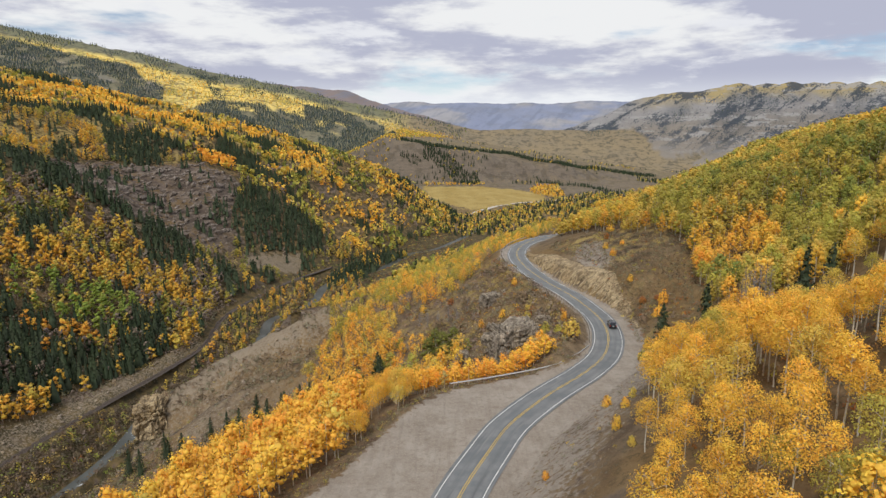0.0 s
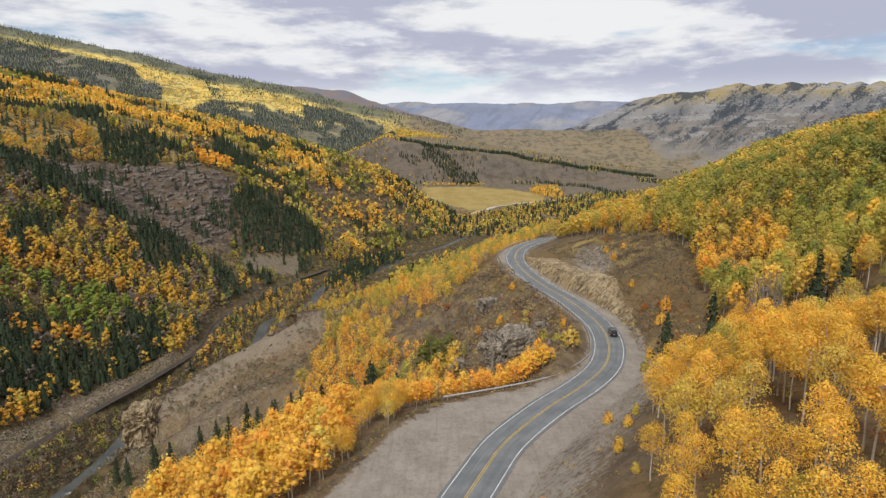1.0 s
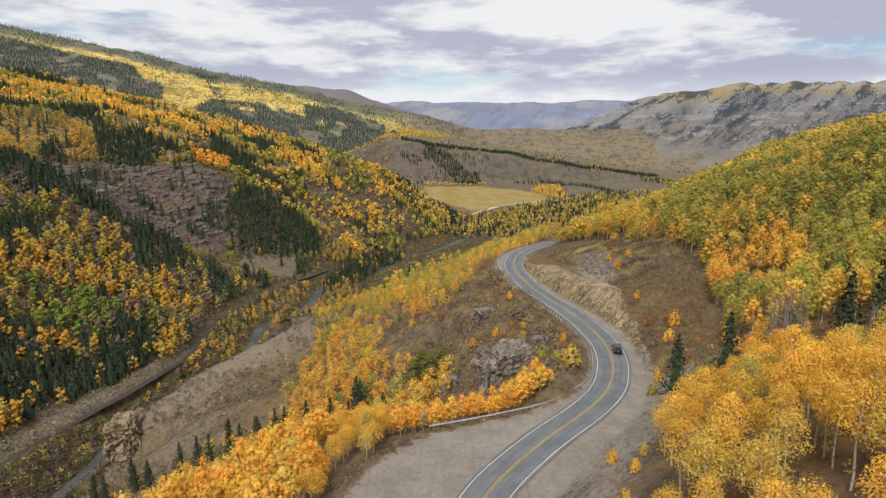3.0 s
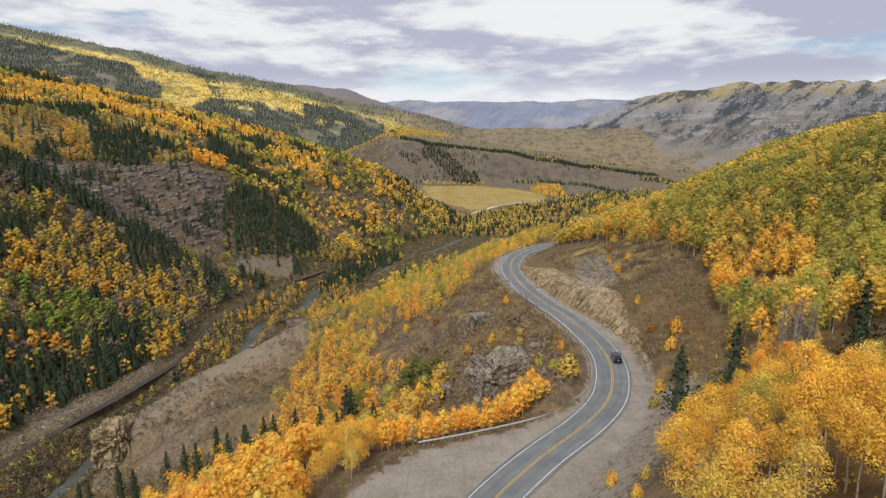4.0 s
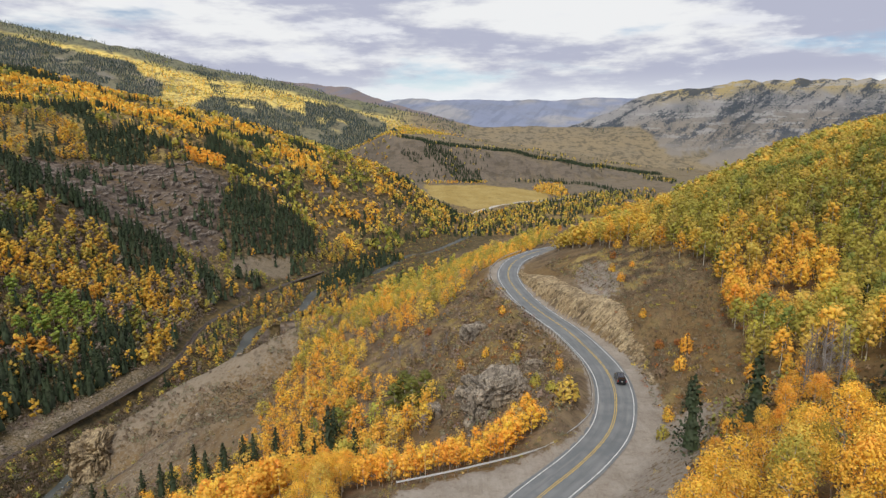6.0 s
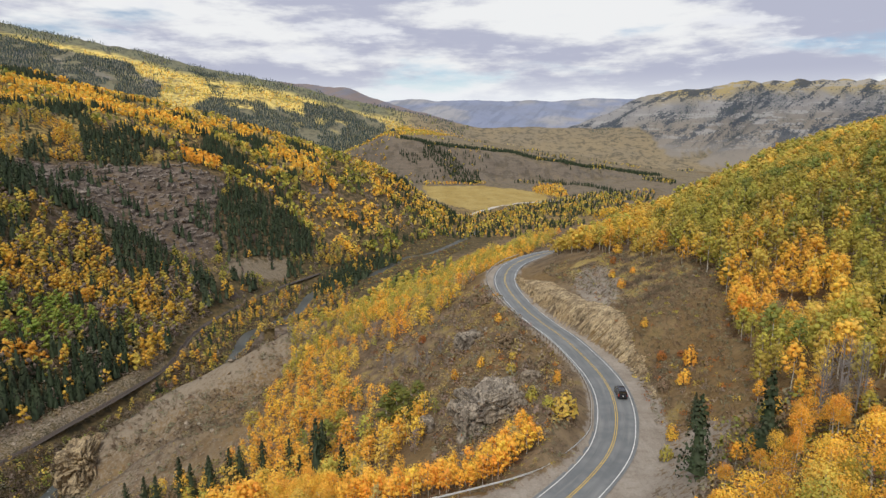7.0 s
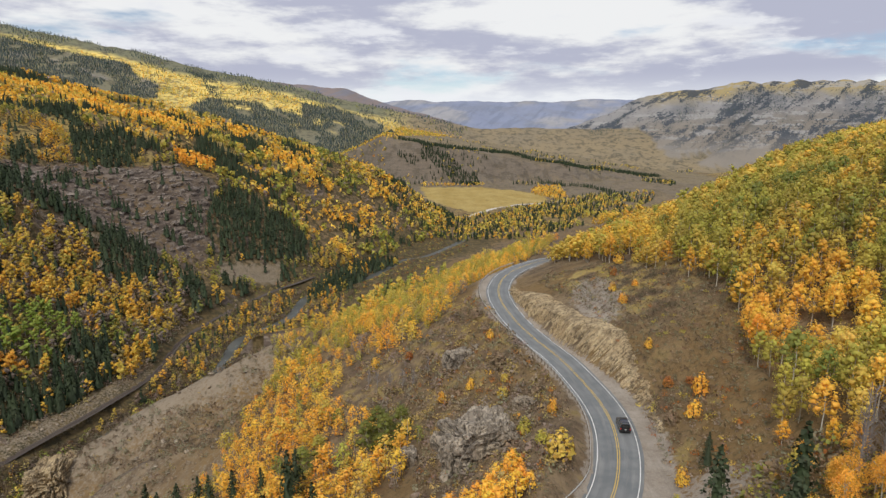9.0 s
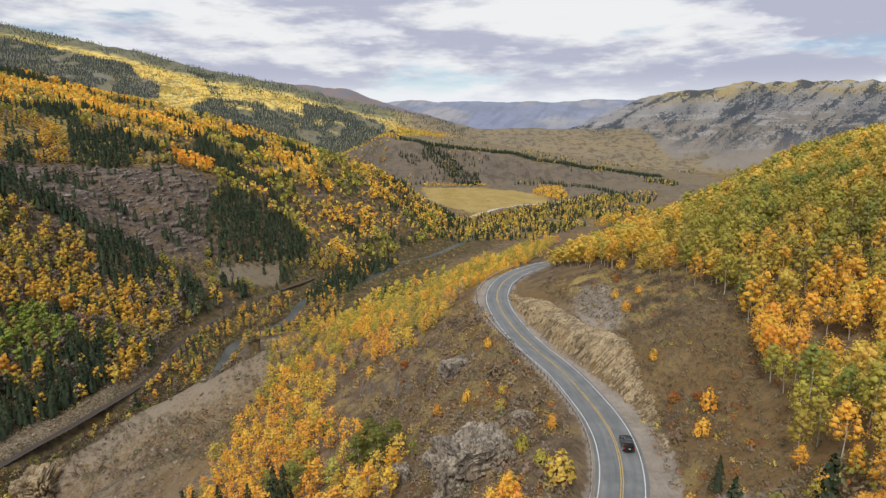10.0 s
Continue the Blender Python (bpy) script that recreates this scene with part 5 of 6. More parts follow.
far_wood += far_stand([(-64, 2000), (-12, 1985), (45, 1975), (112, 1944), (112, 1905), (47, 1925), (-3, 1945), (-64, 1978)], 5, 315, pick_dark)
far_wood += far_stand([(-122, 2000), (-68, 1978), (-80, 1960), (-134, 1988)], 7, 317, pick_dark)
far_wood += far_stand([(240, 1790), (275, 1870), (340, 1880), (330, 1700), (285, 1660)], 9, 319, lambda x, y, a, b, r: choose(r, ['gold', 'orange', 'yellow', 'pine'], [0.6, 0.15, 0.3, 0.08]))
far_wood += far_stand([(-60, 1880), (60, 1885), (130, 1880), (120, 1895), (-60, 1905)], 9, 320, lambda x, y, a, b, r: choose(r, ['gold', 'yellow', 'lime'], [0.6, 0.3, 0.2]))
far_wood += far_stand([(280, 1990), (340, 1890), (420, 1895), (480, 1730), (492, 1745), (430, 1912), (350, 1905), (292, 2000)], 7, 318, pick_dark)
far_wood += far_stand([(-60, 1120), (160, 1150), (420, 1450), (560, 1700), (420, 1760), (250, 1600), (60, 1400), (-120, 1300)], 9.5, 321, pick_meadow)
far_wood += far_stand([(-100, 2250), (800, 2350), (1150, 2900), (200, 3000)], 20, 325, pick_fan)
far_wood += far_stand([(650, 2950), (2500, 2800), (2700, 3600), (800, 3600)], 12.5, 331, pick_east)
stuff_object("far_aspens", templates(FAR, CON_FAR), [p for p in far_wood if not is_con(p)], "yellow aspens on distant slopes", "aspen wood", M_LEAF)
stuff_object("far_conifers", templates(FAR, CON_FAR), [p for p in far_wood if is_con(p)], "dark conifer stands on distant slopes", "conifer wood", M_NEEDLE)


# ---- rocks, brush and bushes ----
def angular(size, seed, cuts=14, detail=2):
    """A block with flat broken faces: a ball cut by random planes."""
    r = np.random.default_rng(seed)
    bm = bmesh.new()
    bmesh.ops.create_icosphere(bm, subdivisions=detail, radius=1)
    n = r.normal(size=(cuts, 3))
    n /= np.linalg.norm(n, axis=1, keepdims=True)
    d = r.uniform(0.55, 0.95, cuts)
    for v in bm.verts:
        q = np.array(v.co)
        q /= np.linalg.norm(q)
        k = n @ q
        rad = min(1.15, float(np.min(np.where(k > 0.05, d / np.maximum(k, 0.05), 9))))
        v.co = Vector(q * rad * np.array(size))
    return bm


def bm_arrays(bm):
    bmesh.ops.triangulate(bm, faces=bm.faces[:])
    bm.verts.index_update()
    v = np.array([tuple(q.co) for q in bm.verts])
    f = np.array([[q.index for q in a.verts] + [a.verts[2].index] for a in bm.faces])
    bm.free()
    return v, f


def rock_stuff(name, items, mats, label, detail=1):
    """Many loose stones in one mesh. items: x, y, z, sx, sy, sz, turn."""
    pool = [bm_arrays(angular((1, 1, 1), 900 + k, 10, detail)) for k in range(6)]
    V, F, n = [], [], 0
    for k, (x, y, z, sx, sy, sz, a) in enumerate(items):
        v, f = pool[k % 6]
        q = v * (sx, sy, sz)
        c, s = math.cos(a), math.sin(a)
        V.append(np.stack([x + c * q[:, 0] - s * q[:, 1], y + s * q[:, 0] + c * q[:, 1], z + q[:, 2]], -1))
        F.append(f[:, :3] + n)
        n += len(v)
    me = raw_mesh(name, np.vstack(V), np.vstack(F), mats)
    return tagged(new(name, me), label, "rocks", kind="stuff")


def crag(name, at, size, seed, label, turn=0.0, material=None):
    """An outcrop: one bluff with fissured upright faces and a broken crown, sunk into the slope."""
    bm = bmesh.new()
    bmesh.ops.create_icosphere(bm, subdivisions=5, radius=1)
    half = np.array([size[0] / 2, size[1] / 2, size[2] * 0.62])
    for v in bm.verts:
        q = np.array(v.co)
        q = np.sign(q) * np.abs(q) ** np.array([0.55, 0.55, 0.65])
        p = q * half
        a = Vector((p[0] * 0.42 + seed, p[1] * 0.42, p[2] * 0.26))
        b = Vector((p[0] * 1.1, p[1] * 1.1 + seed, p[2] * 0.55))
        d1, f1 = noise.voronoi(a)
        d2, f2 = noise.voronoi(b)
        lump = noise.noise(Vector(f1[0]) * 3.1) * 0.22 + noise.noise(Vector(f2[0]) * 5.3) * 0.09
        crack = 0.26 * math.exp(-(d1[1] - d1[0]) / 0.07) + 0.09 * math.exp(-(d2[1] - d2[0]) / 0.08)
        big = 0.22 * noise.noise(Vector(p * 0.13) + Vector((seed, 0, 0)))
        v.co = Vector(p * (1 + lump + big - crack))
    ob = part(name, bm, material or M_ROCK_GREY)
    ob.matrix_world = pose(at[0], at[1], height1(*at) + 0.12 * size[2], 0, 0, turn)
    r = np.random.default_rng(seed)
    for k in range(7):
        a = r.uniform(0, 6.28)
        b = 0.05 * size[0] * r.uniform(0.7, 1.8)
        x, y = 0.56 * size[0] * math.cos(a), 0.56 * size[1] * math.sin(a)
        low_z = height1(*(ob.matrix_world @ Vector((x, y, 0))).xy) - ob.matrix_world.translation.z
        rock = part("boulder", angular((b * 1.2, b, b * 0.8), seed + k, 12, 2), material or M_ROCK_GREY, ob)
        rock.matrix_basis = pose(x, y, low_z + 0.2 * b, 0, 0, 40 * k)
    return tagged(ob, label, "rock outcrop")


crag("rock_outcrop", (19.5, 171), (15, 11, 11), 31, "big grey fissured rock outcrop on the brown slope", 20)
crag("rock_outcrop", (17.5, 221), (10, 5, 4.5), 57, "low grey broken rock ledge among dry brush", 35)
crag("rock_outcrop", (31, 186), (6, 4, 2.2), 83, "small pale rocks below the guardrail", 10)
crag("rock_outcrop", (-139, 281), (15, 26, 14), 111, "tan rock ledge at the end of a bare spur", 15, M_ROCK_TAN)
crag("rock_outcrop", (6, 183), (4, 5, 5), 131, "dark split rock beside the grey outcrop", 0)


def rock_cut():
    """The blasted face beside the road: upright ribs of tan rock under a sloping top."""
    i0, i1 = int(np.argmin(np.abs(ROAD[:, 1] - 165))), int(np.argmin(np.abs(ROAD[:, 1] - 268)))
    line = spline(ROAD[i0:i1 + 1:4], 0.2)
    t = np.gradient(line[:, :2], axis=0)
    t /= np.linalg.norm(t, axis=1, keepdims=True)
    n, m = len(line), 19
    s = np.arange(n) * 0.2
    yr = line[:, 1]
    tall = 8.8 * step(164, 206, yr) * (1 - 0.85 * step(240, 266, yr)) + 0.3 + 0.8 * fbm(s / 6, s * 0, 3, 15)
    edge = 4.3 + 5.2 - 1.2 - 4.2 * step(165, 215, yr) + 0.5
    out = np.zeros((n, m, 3))
    for k in range(m):
        f = k / (m - 1)
        run = s / 1.0 + 0.5 * fbm(s / 3, 0 * s + 0.7 * f, 2, 17) + 0.12 * math.floor(4 * f)
        cell = np.floor(run)
        rib = 0.7 * hash2(cell.astype(np.int64), np.zeros(n, int), 19) + 0.3 * hash2(cell.astype(np.int64), np.full(n, int(3 * f)), 29)
        inner = run - cell
        o = edge - 0.2 + tall * (0.86 * f + 0.08 * f * f) - 1.9 * (rib - 0.3) * min(1, 4 * f) * (1 - 0.8 * f**4) - 0.3 * np.sin(np.pi * inner) + 0.9 * (inner < 0.2) * (1 - f)
        o += 0.3 * fbm(s / 0.8, 0 * s + 6 * f, 2, 23)
        out[:, k, 0], out[:, k, 1] = line[:, 0] + t[:, 1] * o, line[:, 1] - t[:, 0] * o
        out[:, k, 2] = line[:, 2] - 0.3 + (tall + 0.3) * f + 0.15 * (rib - 0.5)
    # the upper rows lie against the slope and the last dives into it
    lie = height(out[:, :, 0], out[:, :, 1])
    up = np.linspace(0, 1, m)[None, :] ** 2
    proud = (0.5 + 1.5 * step(175, 215, yr))[:, None]
    out[:, :, 2] = np.minimum(out[:, :, 2], lie + proud * (1 - 0.8 * up))
    out[:, -1, 0] += t[:, 1] * 1.2
    out[:, -1, 1] -= t[:, 0] * 1.2
    out[:, -1, 2] = height(out[:, -1, 0], out[:, -1, 1]) - 0.5
    i, j = np.meshgrid(np.arange(n - 1), np.arange(m - 1), indexing="ij")
    f = np.stack([i * m + j, (i + 1) * m + j, (i + 1) * m + j + 1, i * m + j + 1], -1).reshape(-1, 4)
    me = raw_mesh("rock_cut", out.reshape(-1, 3), f, [M_ROCK_TAN])
    return tagged(new("rock_cut", me), "blasted tan rock face with upright ribs beside the road", "rock face", kind="structure")


rock_cut()


def loose(poly, gap, seed, small, big, sink=0.25, keep=1.0):
    r = np.random.default_rng(seed)
    x, y = scatter(poly, gap, r, keep=keep)
    z = height(x, y)
    out = []
    for k in range(len(x)):
        a = small * (big / small) ** (r.uniform() ** 2.2)
        out.append((x[k], y[k], z[k] + a * (0.4 - sink), a * r.uniform(0.8, 1.4), a * r.uniform(0.8, 1.3), a * r.uniform(0.6, 1.0), r.uniform(0, 6.28)))
    return out


BROWN = [(9, 196), (-4, 214), (-20, 238), (-14, 256), (8, 246), (22, 262), (27, 246), (30, 226), (35, 205), (38, 186), (37, 165), (33, 150), (26, 144), (12, 142), (8, 165)]
BARE_HILL = [(52, 178), (60, 160), (72, 168), (80, 190), (84, 212), (74, 232), (62, 256), (50, 272), (44, 262), (48, 236), (54, 205)]
BANK = [(16, 70), (24, 80), (36, 108), (46, 132), (38, 128), (26, 113), (17, 98), (12, 84), (11, 70)]
M_STONE = rock_material("loose_stone", (0.40, 0.34, 0.26), (0.24, 0.19, 0.14), (0.30, 0.22, 0.14))
rock_stuff("slope_stones", loose(BROWN, 4.6, 41, 0.2, 0.9) + loose(BARE_HILL, 5.0, 43, 0.15, 0.5) + loose(BANK, 1.7, 45, 0.06, 0.3), [M_STONE], "loose stones on dry slopes")
rock_stuff("spur_stones", loose(BARE_SPUR, 7.5, 47, 0.3, 1.2) + loose([(-246, 200), (-228, 200), (-206, 350), (-192, 430), (-206, 400), (-224, 340)], 2.8, 48, 0.3, 1.3), [M_STONE], "loose stones on bare slopes by the railway")
M_CLIFF = rock_material("brown_cliff_rock", (0.36, 0.30, 0.245), (0.085, 0.066, 0.052), (0.125, 0.092, 0.068))
blocks = [(x, y, z, 2.6 * a, 1.2 * b, 1.7 * c, 0.9 + 0.15 * turn) for x, y, z, a, b, c, turn in loose(CLIFF, 6.0, 49, 0.9, 4.4, 0.75, 0.85)]
rock_stuff("cliff_blocks", blocks, [M_CLIFF], "broken grey-brown rock ledges on the valley side")


# low brush
def brush_template(h, w, n, size, seed):
    r = np.random.default_rng(seed)
    d = r.normal(size=(n, 3))
    d /= np.linalg.norm(d, axis=1, keepdims=True)
    d[:, 2] = np.abs(d[:, 2])
    p = d * np.array([w / 2, w / 2, h]) * r.uniform(0.55, 1.0, (n, 1))
    m = d + r.normal(size=d.shape) * 0.5
    return leaf_quads(p, m / np.linalg.norm(m, axis=1, keepdims=True), size, r, d)


BRUSH = {"any": [(brush_template(0.9, 1.7, 24, 0.17, 600 + k), None) for k in range(6)]}


def brush(poly, gap, seed, kinds, weights, lo=0.5, hi=1.3, keep=1.0):
    r = np.random.default_rng(seed)
    x, y = scatter(poly, gap, r, keep=keep)
    n = fbm(x / 18, y / 18, 3, seed)
    ok = n > -0.38
    x, y = x[ok], y[ok]
    return rows(x, y, r.uniform(lo, hi, len(x)), [choose(r, kinds, weights) for _ in x])


low = brush(BROWN, 1.5, 201, ["brush", "bare", "sage", "russet", "straw", "orange"], [0.5, 0.3, 0.2, 0.08, 0.35, 0.03], 0.5, 1.9)
low += brush(BARE_HILL, 1.05, 203, ["brush", "sage", "willow", "russet", "lime"], [0.45, 0.35, 0.4, 0.04, 0.04], 0.35, 1.15)
low += brush([(-135, 150), (-60, 118), (-45, 140), (-60, 195), (-110, 218), (-145, 205)], 2.6, 217, ["brush", "sage", "bare", "lime", "yellow"], [0.4, 0.3, 0.3, 0.12, 0.1], 0.8, 2.2)
draw = brush(BARE_SPUR, 1.9, 205, ["brush", "sage", "willow"], [0.4, 0.35, 0.5], 0.9, 2.5, 0.8)
low += [q for q in draw if fbm(np.array([(q[1] + 0.35 * q[0]) / 17]), np.array([(q[0] - 0.2 * q[1]) / 90]), 3, 79)[0] > 0.07]
low += brush([(-142, 282), (-100, 300), (-66, 308), (-50, 280), (-60, 240), (-100, 226), (-136, 240)], 2.6, 233, ["brush", "sage", "bare", "straw"], [0.5, 0.4, 0.3, 0.1], 0.7, 1.9, 0.7)
low += brush([(-140, 200), (-60, 190), (-50, 226), (-100, 238), (-140, 262), (-156, 240)], 2.2, 235, ["brush", "sage", "bare", "green", "straw"], [0.4, 0.3, 0.4, 0.15, 0.15], 1.0, 2.6)
strip = []
for i in range(0, len(ROAD)):
    if 38 < ROAD[i, 1] < 141:
        wide = 4.6 + 15.0 * (1 - float(step(108, 139, ROAD[i, 1]))) + 3.5 * (1 - float(step(74, 90, ROAD[i, 1])))
        strip += [(ROAD[i, 0] - t[i, 1] * o, ROAD[i, 1] + t[i, 0] * o) for o in wide + rng.uniform(0.2, 6.5, 7)]
strip = np.array(strip)
low += rows(strip[:, 0], strip[:, 1], rng.uniform(0.2, 0.75, len(strip)), [choose(rng, ["sage", "brush", "straw", "lime", "bare"], [0.45, 0.3, 0.25, 0.1, 0.2]) for _ in strip])
low += brush(GULLY, 1.7, 237, ["green", "straw", "lime", "brush", "orange", "sage"], [0.25, 0.3, 0.2, 0.3, 0.08, 0.2], 1.2, 2.8, 0.8)
low += brush(GULLY, 1.5, 219, ["brush", "bare", "sage", "russet", "orange", "lime"], [0.35, 0.3, 0.25, 0.12, 0.08, 0.12], 0.7, 1.9)
low += brush(BANK, 1.9, 207, ["sage", "brush", "yellow"], [0.5, 0.4, 0.08], 0.25, 0.6, 0.7)
low += brush([(-34, 60), (-22, 86), (-16, 100), (-9, 113), (-3, 124), (14, 134), (30, 142), (22, 146), (0, 134), (-14, 116), (-26, 96), (-42, 70)], 1.4, 209, ["sage", "brush", "lime"], [0.5, 0.4, 0.1], 0.3, 0.7)
low += brush([(22, 60), (60, 60), (110, 130), (160, 230), (120, 330), (60, 330), (80, 220), (60, 150), (35, 105)], 2.6, 211, ["brush", "sage", "lime", "russet"], [0.5, 0.3, 0.2, 0.1], 0.5, 1.2)
FOOT = [(50, 150), (56, 140), (66, 150), (66, 166), (60, 174), (52, 178)]
low += brush(FOOT, 1.3, 221, ["brush", "sage", "russet", "bare", "yellow"], [0.5, 0.3, 0.12, 0.3, 0.06], 0.4, 1.3)
low += brush(BROWN, 4.2, 223, ["bare", "brush", "sage", "straw"], [0.6, 0.35, 0.2, 0.12], 1.3, 2.8, 0.8)
stuff_object("dry_brush", BRUSH, low, "low dry brush and sage on brown slopes", "brush", M_LEAF)
floor_brush = brush([(-235, 150), (-150, 150), (-150, 330), (-130, 420), (-110, 500), (-95, 600), (-80, 750), (-10, 900), (60, 1100), (0, 1130), (-120, 900), (-190, 700), (-200, 560), (-180, 470), (-205, 330)],
                    4.0, 213, ["willow", "sage", "russet", "yellow", "straw", "green"], [0.7, 0.15, 0.12, 0.12, 0.15, 0.2], 1.2, 3.2)
floor_brush += brush([(-240, 170), (-184, 170), (-172, 300), (-178, 400), (-205, 335)], 2.7, 225, ["willow", "bare", "sage", "brush"], [1.0, 0.2, 0.12, 0.2], 1.2, 2.6)
for off in (-7, -10, 7, 10.5, 14):
    seg = RIVER[(RIVER[:, 1] > 180) & (RIVER[:, 1] < 760)]
    tr = np.gradient(seg[:, :2], axis=0)
    tr /= np.linalg.norm(tr, axis=1, keepdims=True)
    r = np.random.default_rng(int(90 + off))
    n = len(seg)
    bx, by = seg[:, 0] + tr[:, 1] * off + r.uniform(-2.5, 2.5, n), seg[:, 1] - tr[:, 0] * off + r.uniform(-3, 3, n)
    floor_brush += rows(bx, by, r.uniform(1.6, 3.8, n), [choose(r, ["willow", "sage", "bare", "lime", "green", "yellow"], [0.7, 0.12, 0.2, 0.08, 0.15, 0.06]) for _ in range(n)])
floor_brush += brush([(-330, 280), (-250, 265), (-208, 370), (-190, 440), (-186, 520), (-200, 600), (-240, 650), (-300, 640), (-330, 500)], 4.6, 227, ["bare", "brush", "straw", "sage"], [0.6, 0.3, 0.15, 0.15], 2.2, 4.6)
floor_brush += brush([(-226, 200), (-178, 200), (-158, 300), (-150, 360), (-118, 420), (-98, 520), (-88, 640), (-84, 760), (-128, 760), (-180, 640), (-196, 540), (-184, 460), (-190, 400), (-206, 330)], 2.9, 231, ["willow", "brush", "straw", "green", "yellow"], [1.1, 0.2, 0.12, 0.22, 0.05], 1.8, 4.2)
floor_brush += brush([(-190, 430), (-158, 430), (-122, 520), (-105, 600), (-105, 700), (-130, 700), (-190, 600)], 3.2, 229, ["brush", "bare", "straw", "lime", "yellow"], [0.4, 0.3, 0.25, 0.15, 0.15], 1.5, 3.4)
fd = np.abs(nearest([q[0] for q in floor_brush], [q[1] for q in floor_brush], RIVER)[0])
fr = np.abs(nearest([q[0] for q in floor_brush], [q[1] for q in floor_brush], RAIL)[0])
floor_brush = [q for q, a, b in zip(floor_brush, fd, fr) if a > 6.2 and b > 5]
stuff_object("valley_brush", BRUSH, floor_brush, "brown and yellow willow brush on the valley floor", "brush", M_LEAF)

# riverside trees on the near bank
r = np.random.default_rng(61)
x, y = scatter([(-128, 690), (-95, 740), (-85, 860), (-50, 930), (-62, 950), (-108, 880), (-128, 800), (-140, 740)], 5.5, r)
bank_trees = rows(x, y, r.uniform(0.8, 1.4, len(x)), [choose(r, ["pine", "spruce", "gold", "lime"], [0.5, 0.35, 0.12, 0.08]) for _ in x])
x, y = scatter([(-150, 330), (-120, 420), (-100, 520), (-80, 640), (-60, 640), (-60, 480), (-85, 400), (-112, 330)], 8, r, keep=0.5)
wx, wy = scatter([(-192, 400), (-160, 380), (-118, 440), (-96, 540), (-88, 690), (-118, 760), (-176, 700), (-192, 600), (-196, 530)], 5.2, r, 0.8, 0.78)
off = (np.abs(nearest(wx, wy, RAIL)[0]) > 6) & (np.abs(nearest(wx, wy, RIVER)[0]) > 10)
bank_trees += rows(wx[off], wy[off], r.uniform(0.45, 0.95, off.sum()), [choose(r, ["gold", "yellow", "straw", "bare", "lime", "pine", "orange"], [0.4, 0.25, 0.25, 0.3, 0.15, 0.2, 0.08]) for _ in range(off.sum())])
wx, wy = scatter([(-222, 190), (-192, 190), (-181, 300), (-184, 390), (-200, 340)], 6.0, r, keep=0.75)
far_off = np.abs(nearest(wx, wy, RAIL)[0]) > 6.5
bank_trees += rows(wx[far_off], wy[far_off], r.uniform(0.32, 0.6, far_off.sum()), [choose(r, ["lime", "straw", "willow", "bare"], [0.2, 0.3, 0.6, 0.3]) for _ in range(far_off.sum())])
bank_trees += rows(x, y, r.uniform(0.6, 1.0, len(x)), [choose(r, ["pine", "gold", "yellow", "lime"], [0.3, 0.3, 0.2, 0.3]) for _ in x])
stuff_object("river_conifers", templates(LOW, CON_LOW), [p for p in bank_trees if is_con(p)], "dark conifers along the river", "conifer wood", M_NEEDLE)
stuff_object("river_aspens", templates(LOW, CON_LOW), [p for p in bank_trees if not is_con(p)], "scattered yellow trees along the river", "aspen wood", M_LEAF, M_BARK)

# single bushes
BUSH_WORDS = {"orange": "bright orange", "gold": "golden", "yellow": "yellow", "lime": "olive-green", "russet": "red-brown", "brush": "bare dark brown"}
BUSHES = {}


def bush(x, y, w, h, kind):
    key = (kind, int(x + y) % 3)
    m = pose(x, y, height1(x, y) - 0.05, 0, 0, (x * 37) % 360)
    if key not in BUSHES:
        r = np.random.default_rng(700 + key[1])
        top = new("bush")
        tagged(top, f"{BUSH_WORDS[kind]} autumn bush on the dry slope", "bush", "bushes beside the road")
        v, f, nr = brush_template(1.0, 1.0, 260, 0.09, 720 + key[1])
        v[:, 2] += 0.12
        me = raw_mesh("foliage", v, f, [M_LEAF])
        me.normals_split_custom_set_from_vertices(nr)
        colour_layer(me, "tint", np.c_[np.repeat(tint_of(kind, r, len(f)), 4, 0), np.ones(len(v))])
        new("foliage", me).parent = top
        stems = joined([tube([(0.03 * math.cos(a), 0.03 * math.sin(a), -0.15), (0.2 * math.cos(a), 0.2 * math.sin(a), 0.4), (0.36 * math.cos(a), 0.36 * math.sin(a), 0.8)], [0.018, 0.013, 0.006], 4) for a in np.arange(7) * 0.9])
        new("stem", raw_mesh("stem", *stems, [M_BARK_DARK])).parent = top
        top.matrix_basis = m
        BUSHES[key] = top
    else:
        top = copy_thing(BUSHES[key], m)
    top.scale = (w, w, h)


